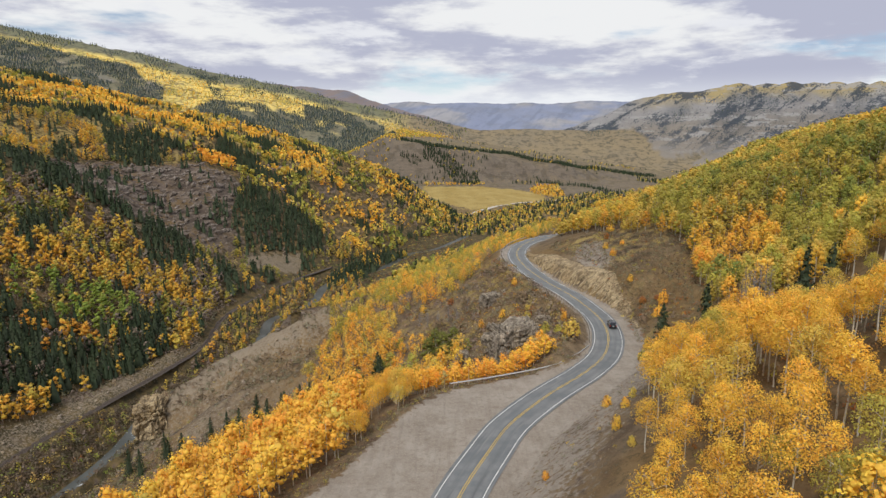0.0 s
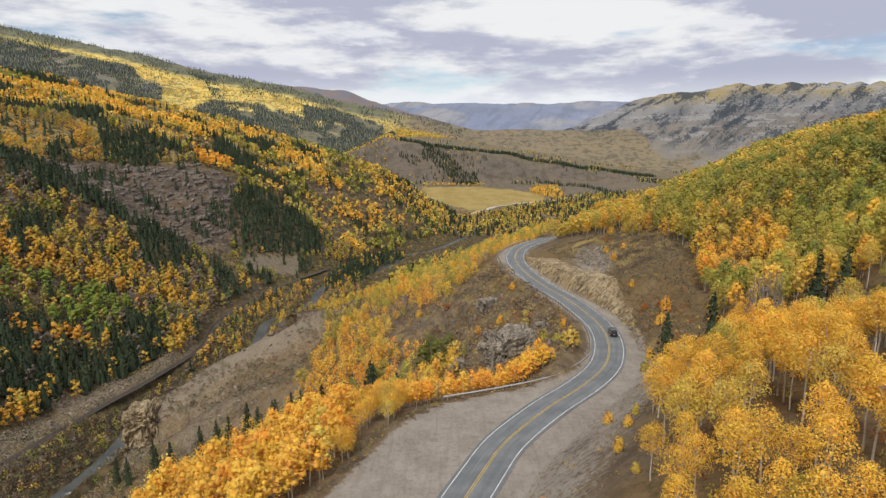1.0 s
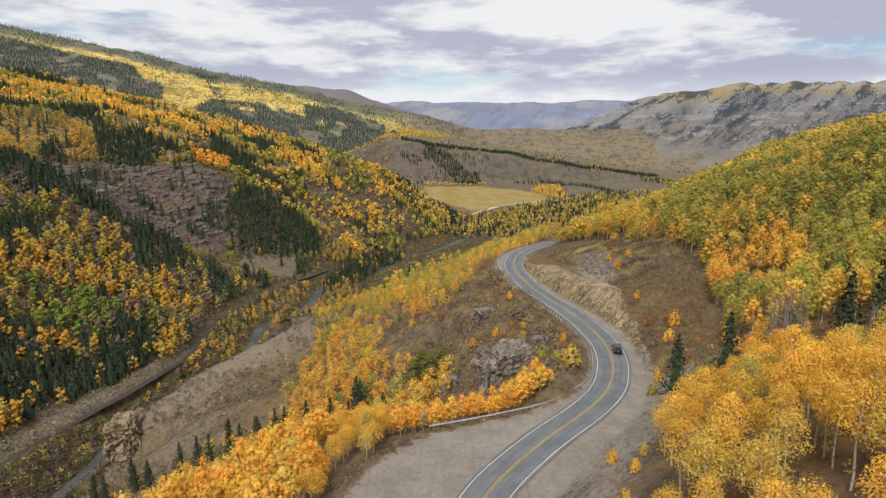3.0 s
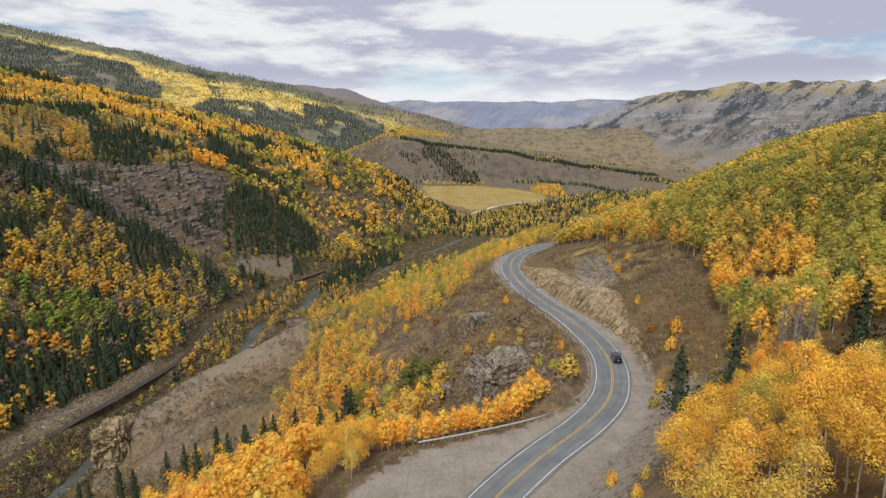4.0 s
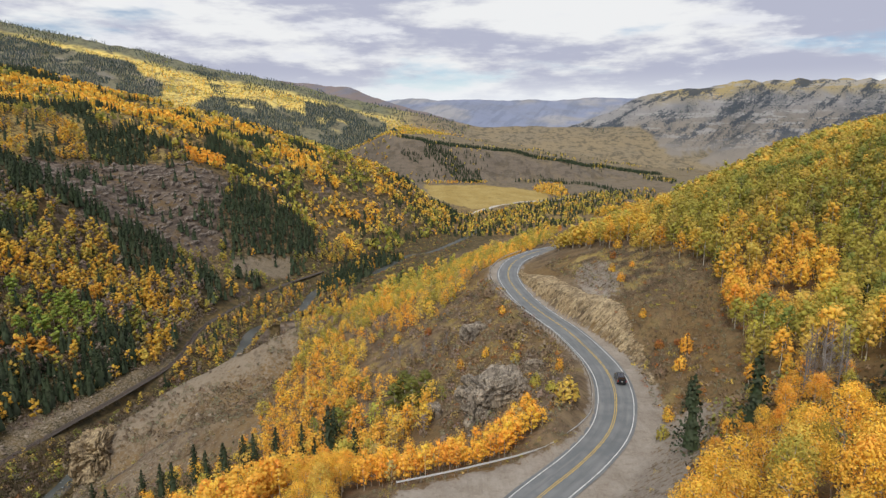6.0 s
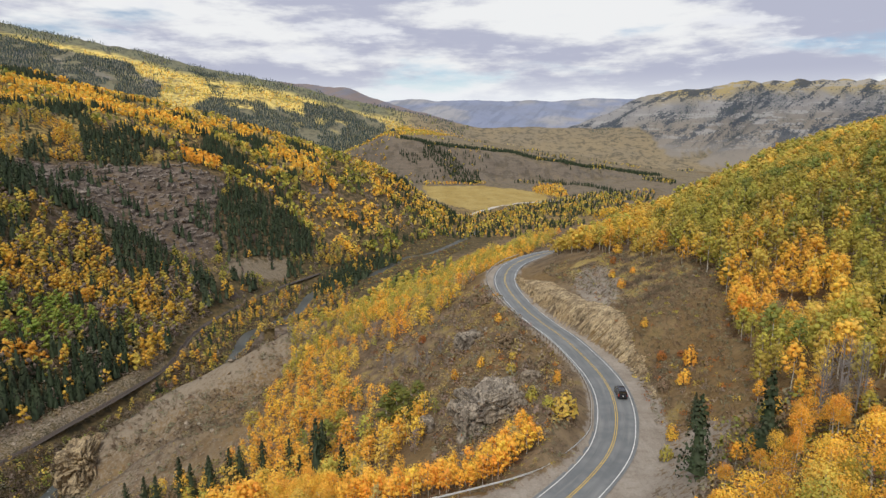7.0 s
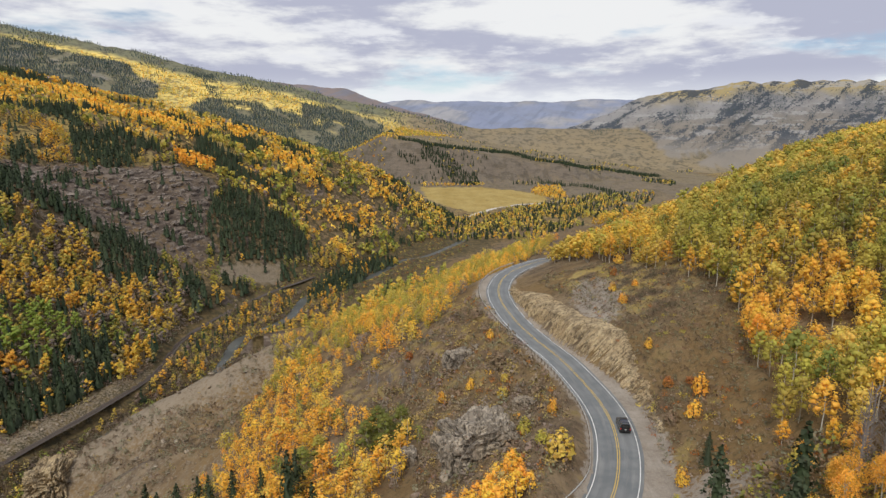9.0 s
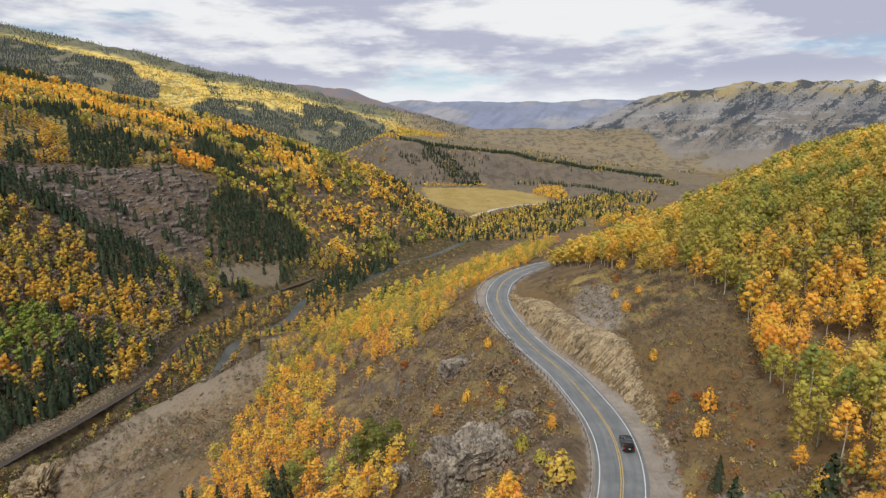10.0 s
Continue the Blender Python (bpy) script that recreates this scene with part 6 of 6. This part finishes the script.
for row_ in ((35, 175, 2.4, 3.0, "orange"), (32.5, 153, 5.2, 4.4, "yellow"), (58, 190, 2.2, 2.3, "gold"), (59, 225, 2.6, 2.4, "gold"), (59, 215, 2.8, 2.6, "orange"), (64, 222, 2.0, 1.8, "orange"),
             (61, 169, 3.4, 4.2, "orange"), (58, 164, 3.2, 3.4, "gold"), (58, 177, 2.6, 2.0, "russet"), (55, 166, 3.0, 2.6, "brush"), (27, 208, 5.0, 3.6, "brush"), (23, 240, 5.0, 3.0, "brush"), (20, 246, 4.4, 2.6, "brush"),
             (34, 189, 3.2, 2.4, "brush"), (26, 224, 2.4, 2.6, "gold"), (20, 205, 2.6, 3.0, "gold"), (27, 195, 3.0, 2.6, "yellow"), (25, 156, 4.0, 3.6, "yellow"), (31, 162, 3.2, 2.4, "lime"),
             (15, 84, 1.3, 1.3, "orange"), (30, 108, 2.2, 2.2, "gold"), (26, 88, 1.8, 2.4, "gold"), (30, 97, 1.8, 2.0, "gold"), (25, 77, 1.4, 1.4, "yellow"), (33, 103, 1.6, 2.0, "yellow"),
             (70, 240, 4.5, 3.4, "yellow"), (66, 246, 3.6, 3.0, "gold"), (62, 236, 2.4, 2.4, "russet"), (-2, 226, 4.0, 2.4, "brush"), (9, 232, 4.4, 2.6, "brush"), (13, 206, 2.2, 3.0, "orange"), (61, 174, 2.2, 1.4, "russet"),
             (47, 141, 2.6, 2.6, "lime"), (50, 147, 2.4, 3.0, "gold"), (29, 171, 3.0, 3.2, "lime"), (24, 183, 3.4, 2.0, "russet"), (-8, 246, 3.4, 3.2, "gold"), (3, 238, 3.0, 2.4, "russet"), (28, 201, 2.2, 1.8, "yellow")):
    bush(*row_)

# single conifers
CONIFERS = {}


def conifer(x, y, h, shape):
    m = pose(x, y, height1(x, y), 0, 0, (x * 53) % 360)
    if shape not in CONIFERS:
        r = np.random.default_rng(810 + shape)
        top = new("conifer_tree")
        tagged(top, "dark green spruce on the slope by the road", "tree", "conifers near the road")
        v, f, nr = soft_conifer(10, 5.0, 64, 12, 0.24, r, 0.2)
        me = raw_mesh("crown", v, f, [M_NEEDLE])
        me.normals_split_custom_set_from_vertices(nr)
        colour_layer(me, "tint", np.c_[np.repeat(tint_of("spruce", r, len(v) // 4 + 2), 4, 0)[:len(v)], np.ones(len(v))])
        new("crown", me).parent = top
        new("trunk", raw_mesh("trunk", *tube([(0, 0, -0.6), (0, 0, 4), (0, 0, 9.4)], [0.2, 0.14, 0.03], 6), [M_BARK_DARK])).parent = top
        top.matrix_basis = m
        CONIFERS[shape] = top
    else:
        top = copy_thing(CONIFERS[shape], m)
    top.scale = (h / 10,) * 3


for k, (x, y, h) in enumerate(((46.5, 128, 13), (53, 122.5, 12.5), (54, 148, 6), (69, 117, 14), (72.5, 115, 13), (66, 113, 11), (-73, 210, 9), (-63, 211, 8), (-46, 204, 8), (-20, 190, 9), (-11, 166, 8), (-87, 219, 8),
                               (-55, 205, 9), (-20, 183, 11), (-30, 196, 7), (130, 186, 9), (134, 190, 8), (165, 318, 8), (172, 324, 7), (186, 330, 9), (190, 322, 8), (198, 318, 9), (206, 322, 9), (80, 135, 8), (90, 140, 9), (85, 150, 8), (-118, 225, 8), (-105, 222, 7), (-126, 232, 8), (-96, 214, 9), (-80, 217, 8), (-68, 215, 9), (-50, 207, 8), (-38, 199, 8), (-58, 212, 7), (-110, 230, 8))):
    conifer(x, y, h * (1.5 if x < 0 else 1), k % 3)

# two larger lime trees on the spur, and a bare grey tree
def big_tree(x, y, s, kind, label):
    ob = aspen_thing(kind, 3, 0.0)
    ob.name = "broad_tree"
    tagged(ob, label, "tree")
    ob.matrix_basis = pose(x, y, height1(x, y), 0, 0, 40)
    ob.scale = (s * 1.6, s * 1.6, s * 1.25)


for x, y, s, kind in BROAD:
    big_tree(x, y, s, kind, f"broad {WORDS[kind]} tree with dense leaves on the spur")


def bare_tree(x, y, h, seed):
    r = np.random.default_rng(seed)
    pieces = [tube([(0, 0, -0.8), (0.1, 0, h * 0.5), (0, 0.1, h)], [0.14, 0.09, 0.02], 6)]
    for k in range(70):
        z0 = h * r.uniform(0.15, 0.95)
        a, l = r.uniform(0, 6.28), (h - z0) * 0.22 + 0.6
        s = np.array([0.05, 0.05, z0])
        e = s + l * np.array([math.cos(a), math.sin(a), r.uniform(0.7, 1.3)]) * 0.8
        pieces.append(tube([s, (s + e) / 2, e], [0.03, 0.021, 0.01], 3))
    ob = new("bare_tree", raw_mesh("bare_tree", *joined(pieces), [M_GREY_WOOD]))
    ob.matrix_basis = pose(x, y, height1(x, y))
    tagged(ob, "leafless grey aspen with fine upright branches", "tree", "bare trees")


M_GREY_WOOD = bark_material("grey_dead_wood", (0.25, 0.225, 0.21), (0.14, 0.125, 0.12))
for k, (x, y, h) in enumerate(((64, 126, 12), (65.5, 127, 11), (62.8, 127.5, 11), (65.5, 124.5, 11.5), (63, 124.5, 10.5), (64.5, 129, 9.5), (61.5, 126, 9), (67, 125.5, 10), (70, 113, 9), (71, 110, 8), (38, 88, 6), (-6, 232, 5), (-2, 228, 5), (2, 224, 5.5), (5, 221, 5), (9, 224, 5), (-9, 236, 5))):
    bare_tree(x, y, h, 400 + k)


# ---- guardrail ----
def rail_line():
    """From the turnout's edge to the road's left side, then along it round the bend."""
    side = np.gradient(ROAD[:, :2], axis=0)
    side /= np.linalg.norm(side, axis=1, keepdims=True)
    pts = [(1.5, 127.2, 0), (8, 129.6, 0), (14.5, 132.3, 0), (22, 135.8, 0), (28.0, 139.9, 0)]
    for y in (148, 157, 166, 176, 186, 198, 212, 226, 240, 252, 264, 276, 290, 304):
        k = int(np.argmin(np.abs(ROAD[:, 1] - y)))
        off = float(np.interp(y, (148, 215, 232, 252, 270, 304), (4.7, 4.5, 5.0, 6.2, 6.6, 5.5)))
        pts.append((ROAD[k, 0] - side[k, 1] * off, ROAD[k, 1] + side[k, 0] * off, ROAD[k, 2]))
    return spline(pts, 0.5)


RAIL_LINE = rail_line()


def beam_mesh(line, h):
    """A W-shaped steel beam along a line."""
    t = np.gradient(line[:, :2], axis=0)
    t /= np.linalg.norm(t, axis=1, keepdims=True)
    prof = ((0.0, -0.155), (0.05, -0.12), (0.05, -0.07), (0.0, -0.02), (0.0, 0.02), (0.05, 0.07), (0.05, 0.12), (0.0, 0.155), (-0.012, 0.155), (-0.012, 0.0), (-0.012, -0.155))
    out = np.zeros((len(line), len(prof), 3))
    for k, (o, z) in enumerate(prof):
        out[:, k, 0], out[:, k, 1], out[:, k, 2] = line[:, 0] + t[:, 1] * o, line[:, 1] - t[:, 0] * o, line[:, 2] + h + z
    n, m = len(line), len(prof)
    i, j = np.meshgrid(np.arange(n - 1), np.arange(m), indexing="ij")
    f = np.stack([i * m + j, (i + 1) * m + j, (i + 1) * m + (j + 1) % m, i * m + (j + 1) % m], -1).reshape(-1, 4)
    return raw_mesh("beam", out.reshape(-1, 3), f, [M_STEEL], smooth=True)


def guardrail():
    top = new("guardrail")
    tagged(top, "grey steel guardrail on short wooden posts along the road", "guardrail")
    top.location = tuple(RAIL_LINE[0])
    bm = bmesh.new()
    bmesh.ops.create_cube(bm, size=1, matrix=Matrix.Translation((0, 0, 0.25)) @ Matrix.Diagonal((0.18, 0.2, 1.1, 1)))
    bmesh.ops.bevel(bm, geom=bm.edges[:], offset=0.015, segments=1, affect="EDGES")
    post_me = bpy.data.meshes.new("post")
    bm.to_mesh(post_me)
    bm.free()
    post_me.materials.append(M_POST)
    base = Vector(RAIL_LINE[0])
    for k in range(0, len(RAIL_LINE) - 8, 8):
        ob = new("beam", beam_mesh(RAIL_LINE[k:k + 9] - np.array(base), 0.62))
        ob.parent = top
    t = np.gradient(RAIL_LINE[:, :2], axis=0)
    for k in range(0, len(RAIL_LINE), 4):
        a = math.degrees(math.atan2(t[k, 1], t[k, 0]))
        d = t[k] / np.linalg.norm(t[k])
        ob = new("post", post_me)
        ob.parent = top
        ob.matrix_basis = pose(RAIL_LINE[k, 0] - d[1] * 0.13 - base.x, RAIL_LINE[k, 1] + d[0] * 0.13 - base.y, RAIL_LINE[k, 2] - base.z, 0, 0, a)


guardrail()

# ---- railway on the valley floor ----
M_BALLAST = plain("rail_ballast", (0.085, 0.068, 0.057), 0.95, 0, 0.6, 0.35)
M_RUST = plain("rusty_rail", (0.17, 0.10, 0.07), 0.6, 0.6, 1.0, 0.3)
M_SLEEPER = plain("dark_sleeper_wood", (0.075, 0.06, 0.05), 0.9, 0, 2.0, 0.3)
TRACK = RAIL[(RAIL[:, 1] > -60)]
bed = ribbon("railway", TRACK, 0, 4.6, 0.28, M_BALLAST, wobble=0.3)
tagged(bed, "single rusty railway track on dark ballast", "railway", kind="structure")
for off in (-0.72, 0.72):
    ribbon("rail", TRACK, off, 0.12, 0.55, M_RUST, bed)


def sleepers():
    line = spline(TRACK[::3], 0.9)
    line = line[(line[:, 1] > 230) & (line[:, 1] < 560)]
    t = np.gradient(line[:, :2], axis=0)
    t /= np.linalg.norm(t, axis=1, keepdims=True)
    V, F = [], []
    box = np.array([(a, b, c) for a in (-1.25, 1.25) for b in (-0.12, 0.12) for c in (0.0, 0.16)])
    quads = np.array([(0, 1, 3, 2), (4, 6, 7, 5), (0, 4, 5, 1), (2, 3, 7, 6), (1, 5, 7, 3)])
    for k in range(len(line)):
        s = np.array([t[k, 1], -t[k, 0]])
        V.append(np.c_[line[k, :2] + box[:, :1] * s + box[:, 1:2] * t[k], line[k, 2] + 0.26 + box[:, 2]])
        F.append(quads + 8 * k)
    ob = new("sleepers", raw_mesh("sleepers", np.vstack(V), np.vstack(F), [M_SLEEPER]))
    ob.parent = bed
    ob["kind"] = "stuff"


sleepers()

# ---- pale road by the meadow ----
M_DUST = plain("pale_dust_road", (0.52, 0.48, 0.42), 0.95, 0, 0.05, 0.1)
lane = spline([(60, 1415, 0), (84, 1458, 0), (118, 1508, 0), (160, 1555, 0), (235, 1602, 0), (300, 1640, 0), (360, 1700, 0)], 5)
lane_road = ribbon("meadow_road", lane, 0, 9, 0, M_DUST)
for v in lane_road.data.vertices:
    v.co.z = height1(v.co.x, v.co.y) + 0.5
tagged(lane_road, "pale dirt road beside the meadow", "road", kind="structure")

# ---- the car ----
M_CAR = plain("black_car_paint", (0.012, 0.013, 0.016), 0.22, 0.2, 0.8, 0.2, 0, 0.8)
M_GLASS = plain("dark_car_glass", (0.02, 0.023, 0.026), 0.06, 0.0, 0.6, 0.1, 0, 1.0)
M_TYRE = plain("black_tyre", (0.02, 0.02, 0.02), 0.9, 0, 6.0, 0.3)
M_RIM = plain("alloy_rim", (0.45, 0.46, 0.47), 0.35, 0.9, 3.0, 0.1)
M_TRIM = plain("black_trim", (0.02, 0.02, 0.021), 0.55, 0, 3.0, 0.2)
M_RED = plain("red_tail_lamp", (0.45, 0.02, 0.015), 0.2, 0, 3.0, 0.1)
M_LAMP = plain("clear_head_lamp", (0.7, 0.72, 0.74), 0.12, 0.1, 3.0, 0.05)
M_PLATE = plain("pale_plate", (0.6, 0.62, 0.6), 0.5, 0, 3.0, 0.05)
M_CHROME = plain("bright_roof_rail", (0.5, 0.5, 0.52), 0.25, 1.0, 3.0, 0.05)


def lofted(sections):
    """A hull through rings of equal count: sections of (x, [(y, z) ...])."""
    bm = bmesh.new()
    rings = [[bm.verts.new((x, y, z)) for y, z in ring] for x, ring in sections]
    n = len(rings[0])
    for a, b in zip(rings, rings[1:]):
        for j in range(n):
            bm.faces.new((a[j], a[(j + 1) % n], b[(j + 1) % n], b[j]))
    bm.faces.new(rings[0])
    bm.faces.new(rings[-1][::-1])
    bmesh.ops.recalc_face_normals(bm, faces=bm.faces[:])
    return bm


def box_bm(size, at, bevel=0.02):
    bm = bmesh.new()
    bmesh.ops.create_cube(bm, size=1, matrix=Matrix.Translation(at) @ Matrix.Diagonal((*size, 1)))
    if bevel:
        bmesh.ops.bevel(bm, geom=bm.edges[:], offset=bevel, segments=2, affect="EDGES")
    return bm


def hull_ring(w, z0, z1, shoulder=0.12):
    h = w / 2
    return [(-h + 0.08, z0), (h - 0.08, z0), (h, z0 + 0.12), (h, z1 - shoulder), (h - 0.07, z1), (-h + 0.07, z1), (-h, z1 - shoulder), (-h, z0 + 0.12)]


def build_car(m):
    """A large black sport-utility vehicle, nose along +x."""
    car = new("car")
    tagged(car, "black sport-utility car with roof rails driving on the road", "car")
    body = [(-2.42, hull_ring(1.72, 0.5, 0.95)), (-2.36, hull_ring(1.88, 0.38, 1.08)), (-1.9, hull_ring(1.95, 0.34, 1.12)), (-0.4, hull_ring(1.96, 0.32, 1.12)), (0.95, hull_ring(1.96, 0.32, 1.10)),
            (1.1, hull_ring(1.95, 0.32, 1.06)), (1.9, hull_ring(1.92, 0.34, 1.02)), (2.3, hull_ring(1.82, 0.38, 0.96)), (2.44, hull_ring(1.6, 0.46, 0.84))]
    bm = lofted(body)
    bmesh.ops.bevel(bm, geom=[e for e in bm.edges if e.calc_face_angle(0) > 0.5], offset=0.025, segments=2, affect="EDGES")
    part("body", bm, M_CAR, car)

    def cab(w, z0, z1, tw):
        return [(-w / 2, z0), (w / 2, z0), (w / 2 - 0.02, z0 + 0.15), (tw / 2 + 0.05, z1 - 0.1), (tw / 2, z1), (-tw / 2, z1), (-tw / 2 - 0.05, z1 - 0.1), (-w / 2 + 0.02, z0 + 0.15)]

    glass = [(-2.30, cab(1.76, 1.06, 1.16, 1.7)), (-2.10, cab(1.8, 1.08, 1.66, 1.42)), (-1.6, cab(1.82, 1.08, 1.74, 1.44)), (0.2, cab(1.82, 1.08, 1.74, 1.44)), (0.55, cab(1.82, 1.07, 1.68, 1.42)), (1.25, cab(1.76, 1.04, 1.1, 1.66))]
    part("windows", lofted(glass), M_GLASS, car, "dark tinted car windows")
    roof = [(-2.2, hull_ring(1.36, 1.69, 1.75, 0.02)), (-1.6, hull_ring(1.46, 1.73, 1.80, 0.02)), (0.1, hull_ring(1.46, 1.73, 1.80, 0.02)), (0.5, hull_ring(1.4, 1.67, 1.74, 0.02))]
    part("roof", lofted(roof), M_CAR, car)
    for s in (-1, 1):
        bmp = bmesh.new()
        for (x0, z0, x1, z1, y0, y1) in ((1.22, 1.08, 0.52, 1.7, 0.88, 0.71), (-0.25, 1.08, -0.3, 1.74, 0.915, 0.73), (-1.25, 1.08, -1.3, 1.74, 0.915, 0.73), (-2.2, 1.1, -2.08, 1.68, 0.885, 0.72)):
            q = [bmp.verts.new((x0 - 0.05, s * (y0 + 0.005), z0)), bmp.verts.new((x0 + 0.05, s * (y0 + 0.005), z0)), bmp.verts.new((x1 + 0.05, s * (y1 + 0.015), z1)), bmp.verts.new((x1 - 0.05, s * (y1 + 0.015), z1))]
            fc = bmp.faces.new(q)
            ex = bmesh.ops.extrude_face_region(bmp, geom=[fc])
            bmesh.ops.translate(bmp, verts=[g for g in ex["geom"] if isinstance(g, bmesh.types.BMVert)], vec=(0, s * 0.02, 0.01))
        part("pillars", bmp, M_CAR, car)
        part("roof_rail", box_bm((1.9, 0.04, 0.04), (-0.75, s * 0.66, 1.86), 0.012), M_CHROME, car, "bright metal roof rail")
        part("sill", box_bm((2.3, 0.1, 0.1), (0.0, s * 0.97, 0.36), 0.03), M_TRIM, car)
        part("mirror", box_bm((0.14, 0.24, 0.17), (0.92, s * 1.07, 1.18), 0.05), M_CAR, car)
        part("headlight", box_bm((0.14, 0.42, 0.14), (2.33, s * 0.66, 0.82), 0.04), M_LAMP, car, "clear headlight")
        part("tail_light", box_bm((0.1, 0.16, 0.42), (-2.38, s * 0.83, 0.98), 0.03), M_RED, car, "red tail light")
        for x in (-1.48, 1.5):
            bm = bmesh.new()
            bmesh.ops.create_cone(bm, cap_ends=True, segments=28, radius1=0.385, radius2=0.385, depth=0.26, matrix=pose(x, s * 0.87, 0.385, 90, 0, 0))
            bmesh.ops.bevel(bm, geom=[e for e in bm.edges if e.calc_face_angle(0) > 1.0], offset=0.05, segments=2, affect="EDGES")
            tyre = part("tyre", bm, M_TYRE, car)
            bm = bmesh.new()
            bmesh.ops.create_cone(bm, cap_ends=True, segments=20, radius1=0.25, radius2=0.22, depth=0.02, matrix=pose(x, s * 1.005, 0.385, 90, 0, 0))
            for k in range(5):
                a = k * 1.2566
                bmesh.ops.create_cube(bm, size=1, matrix=pose(x + 0.12 * math.cos(a), s * 1.02, 0.385 + 0.12 * math.sin(a), 0, -math.degrees(a), 0) @ Matrix.Diagonal((0.22, 0.03, 0.05, 1)))
            part("rim", bm, M_RIM, tyre, "five-spoke alloy rim")
    part("front_bumper", box_bm((0.16, 1.8, 0.2), (2.38, 0, 0.5), 0.06), M_TRIM, car)
    part("rear_bumper", box_bm((0.18, 1.84, 0.22), (-2.42, 0, 0.52), 0.06), M_TRIM, car)
    part("grille", box_bm((0.06, 0.85, 0.2), (2.41, 0, 0.78), 0.02), M_TRIM, car)
    part("number_plate", box_bm((0.02, 0.32, 0.16), (-2.47, 0, 0.86), 0.004), M_PLATE, car, "pale number plate")
    for x in (-1.3, -0.2):
        part("crossbar", box_bm((0.06, 1.36, 0.03), (x, 0, 1.87), 0.01), M_TRIM, car)
    car.matrix_basis = m


def road_pose(y, side, lift):
    k = int(np.argmin(np.abs(ROAD[:, 1] - y)))
    t = ROAD[k + 1, :2] - ROAD[k - 1, :2]
    t /= np.linalg.norm(t)
    return pose(ROAD[k, 0] + t[1] * side, ROAD[k, 1] - t[0] * side, ROAD[k, 2] + lift, 0, 0, math.degrees(math.atan2(t[1], t[0])))


build_car(road_pose(167.5, 1.75, 0.09))
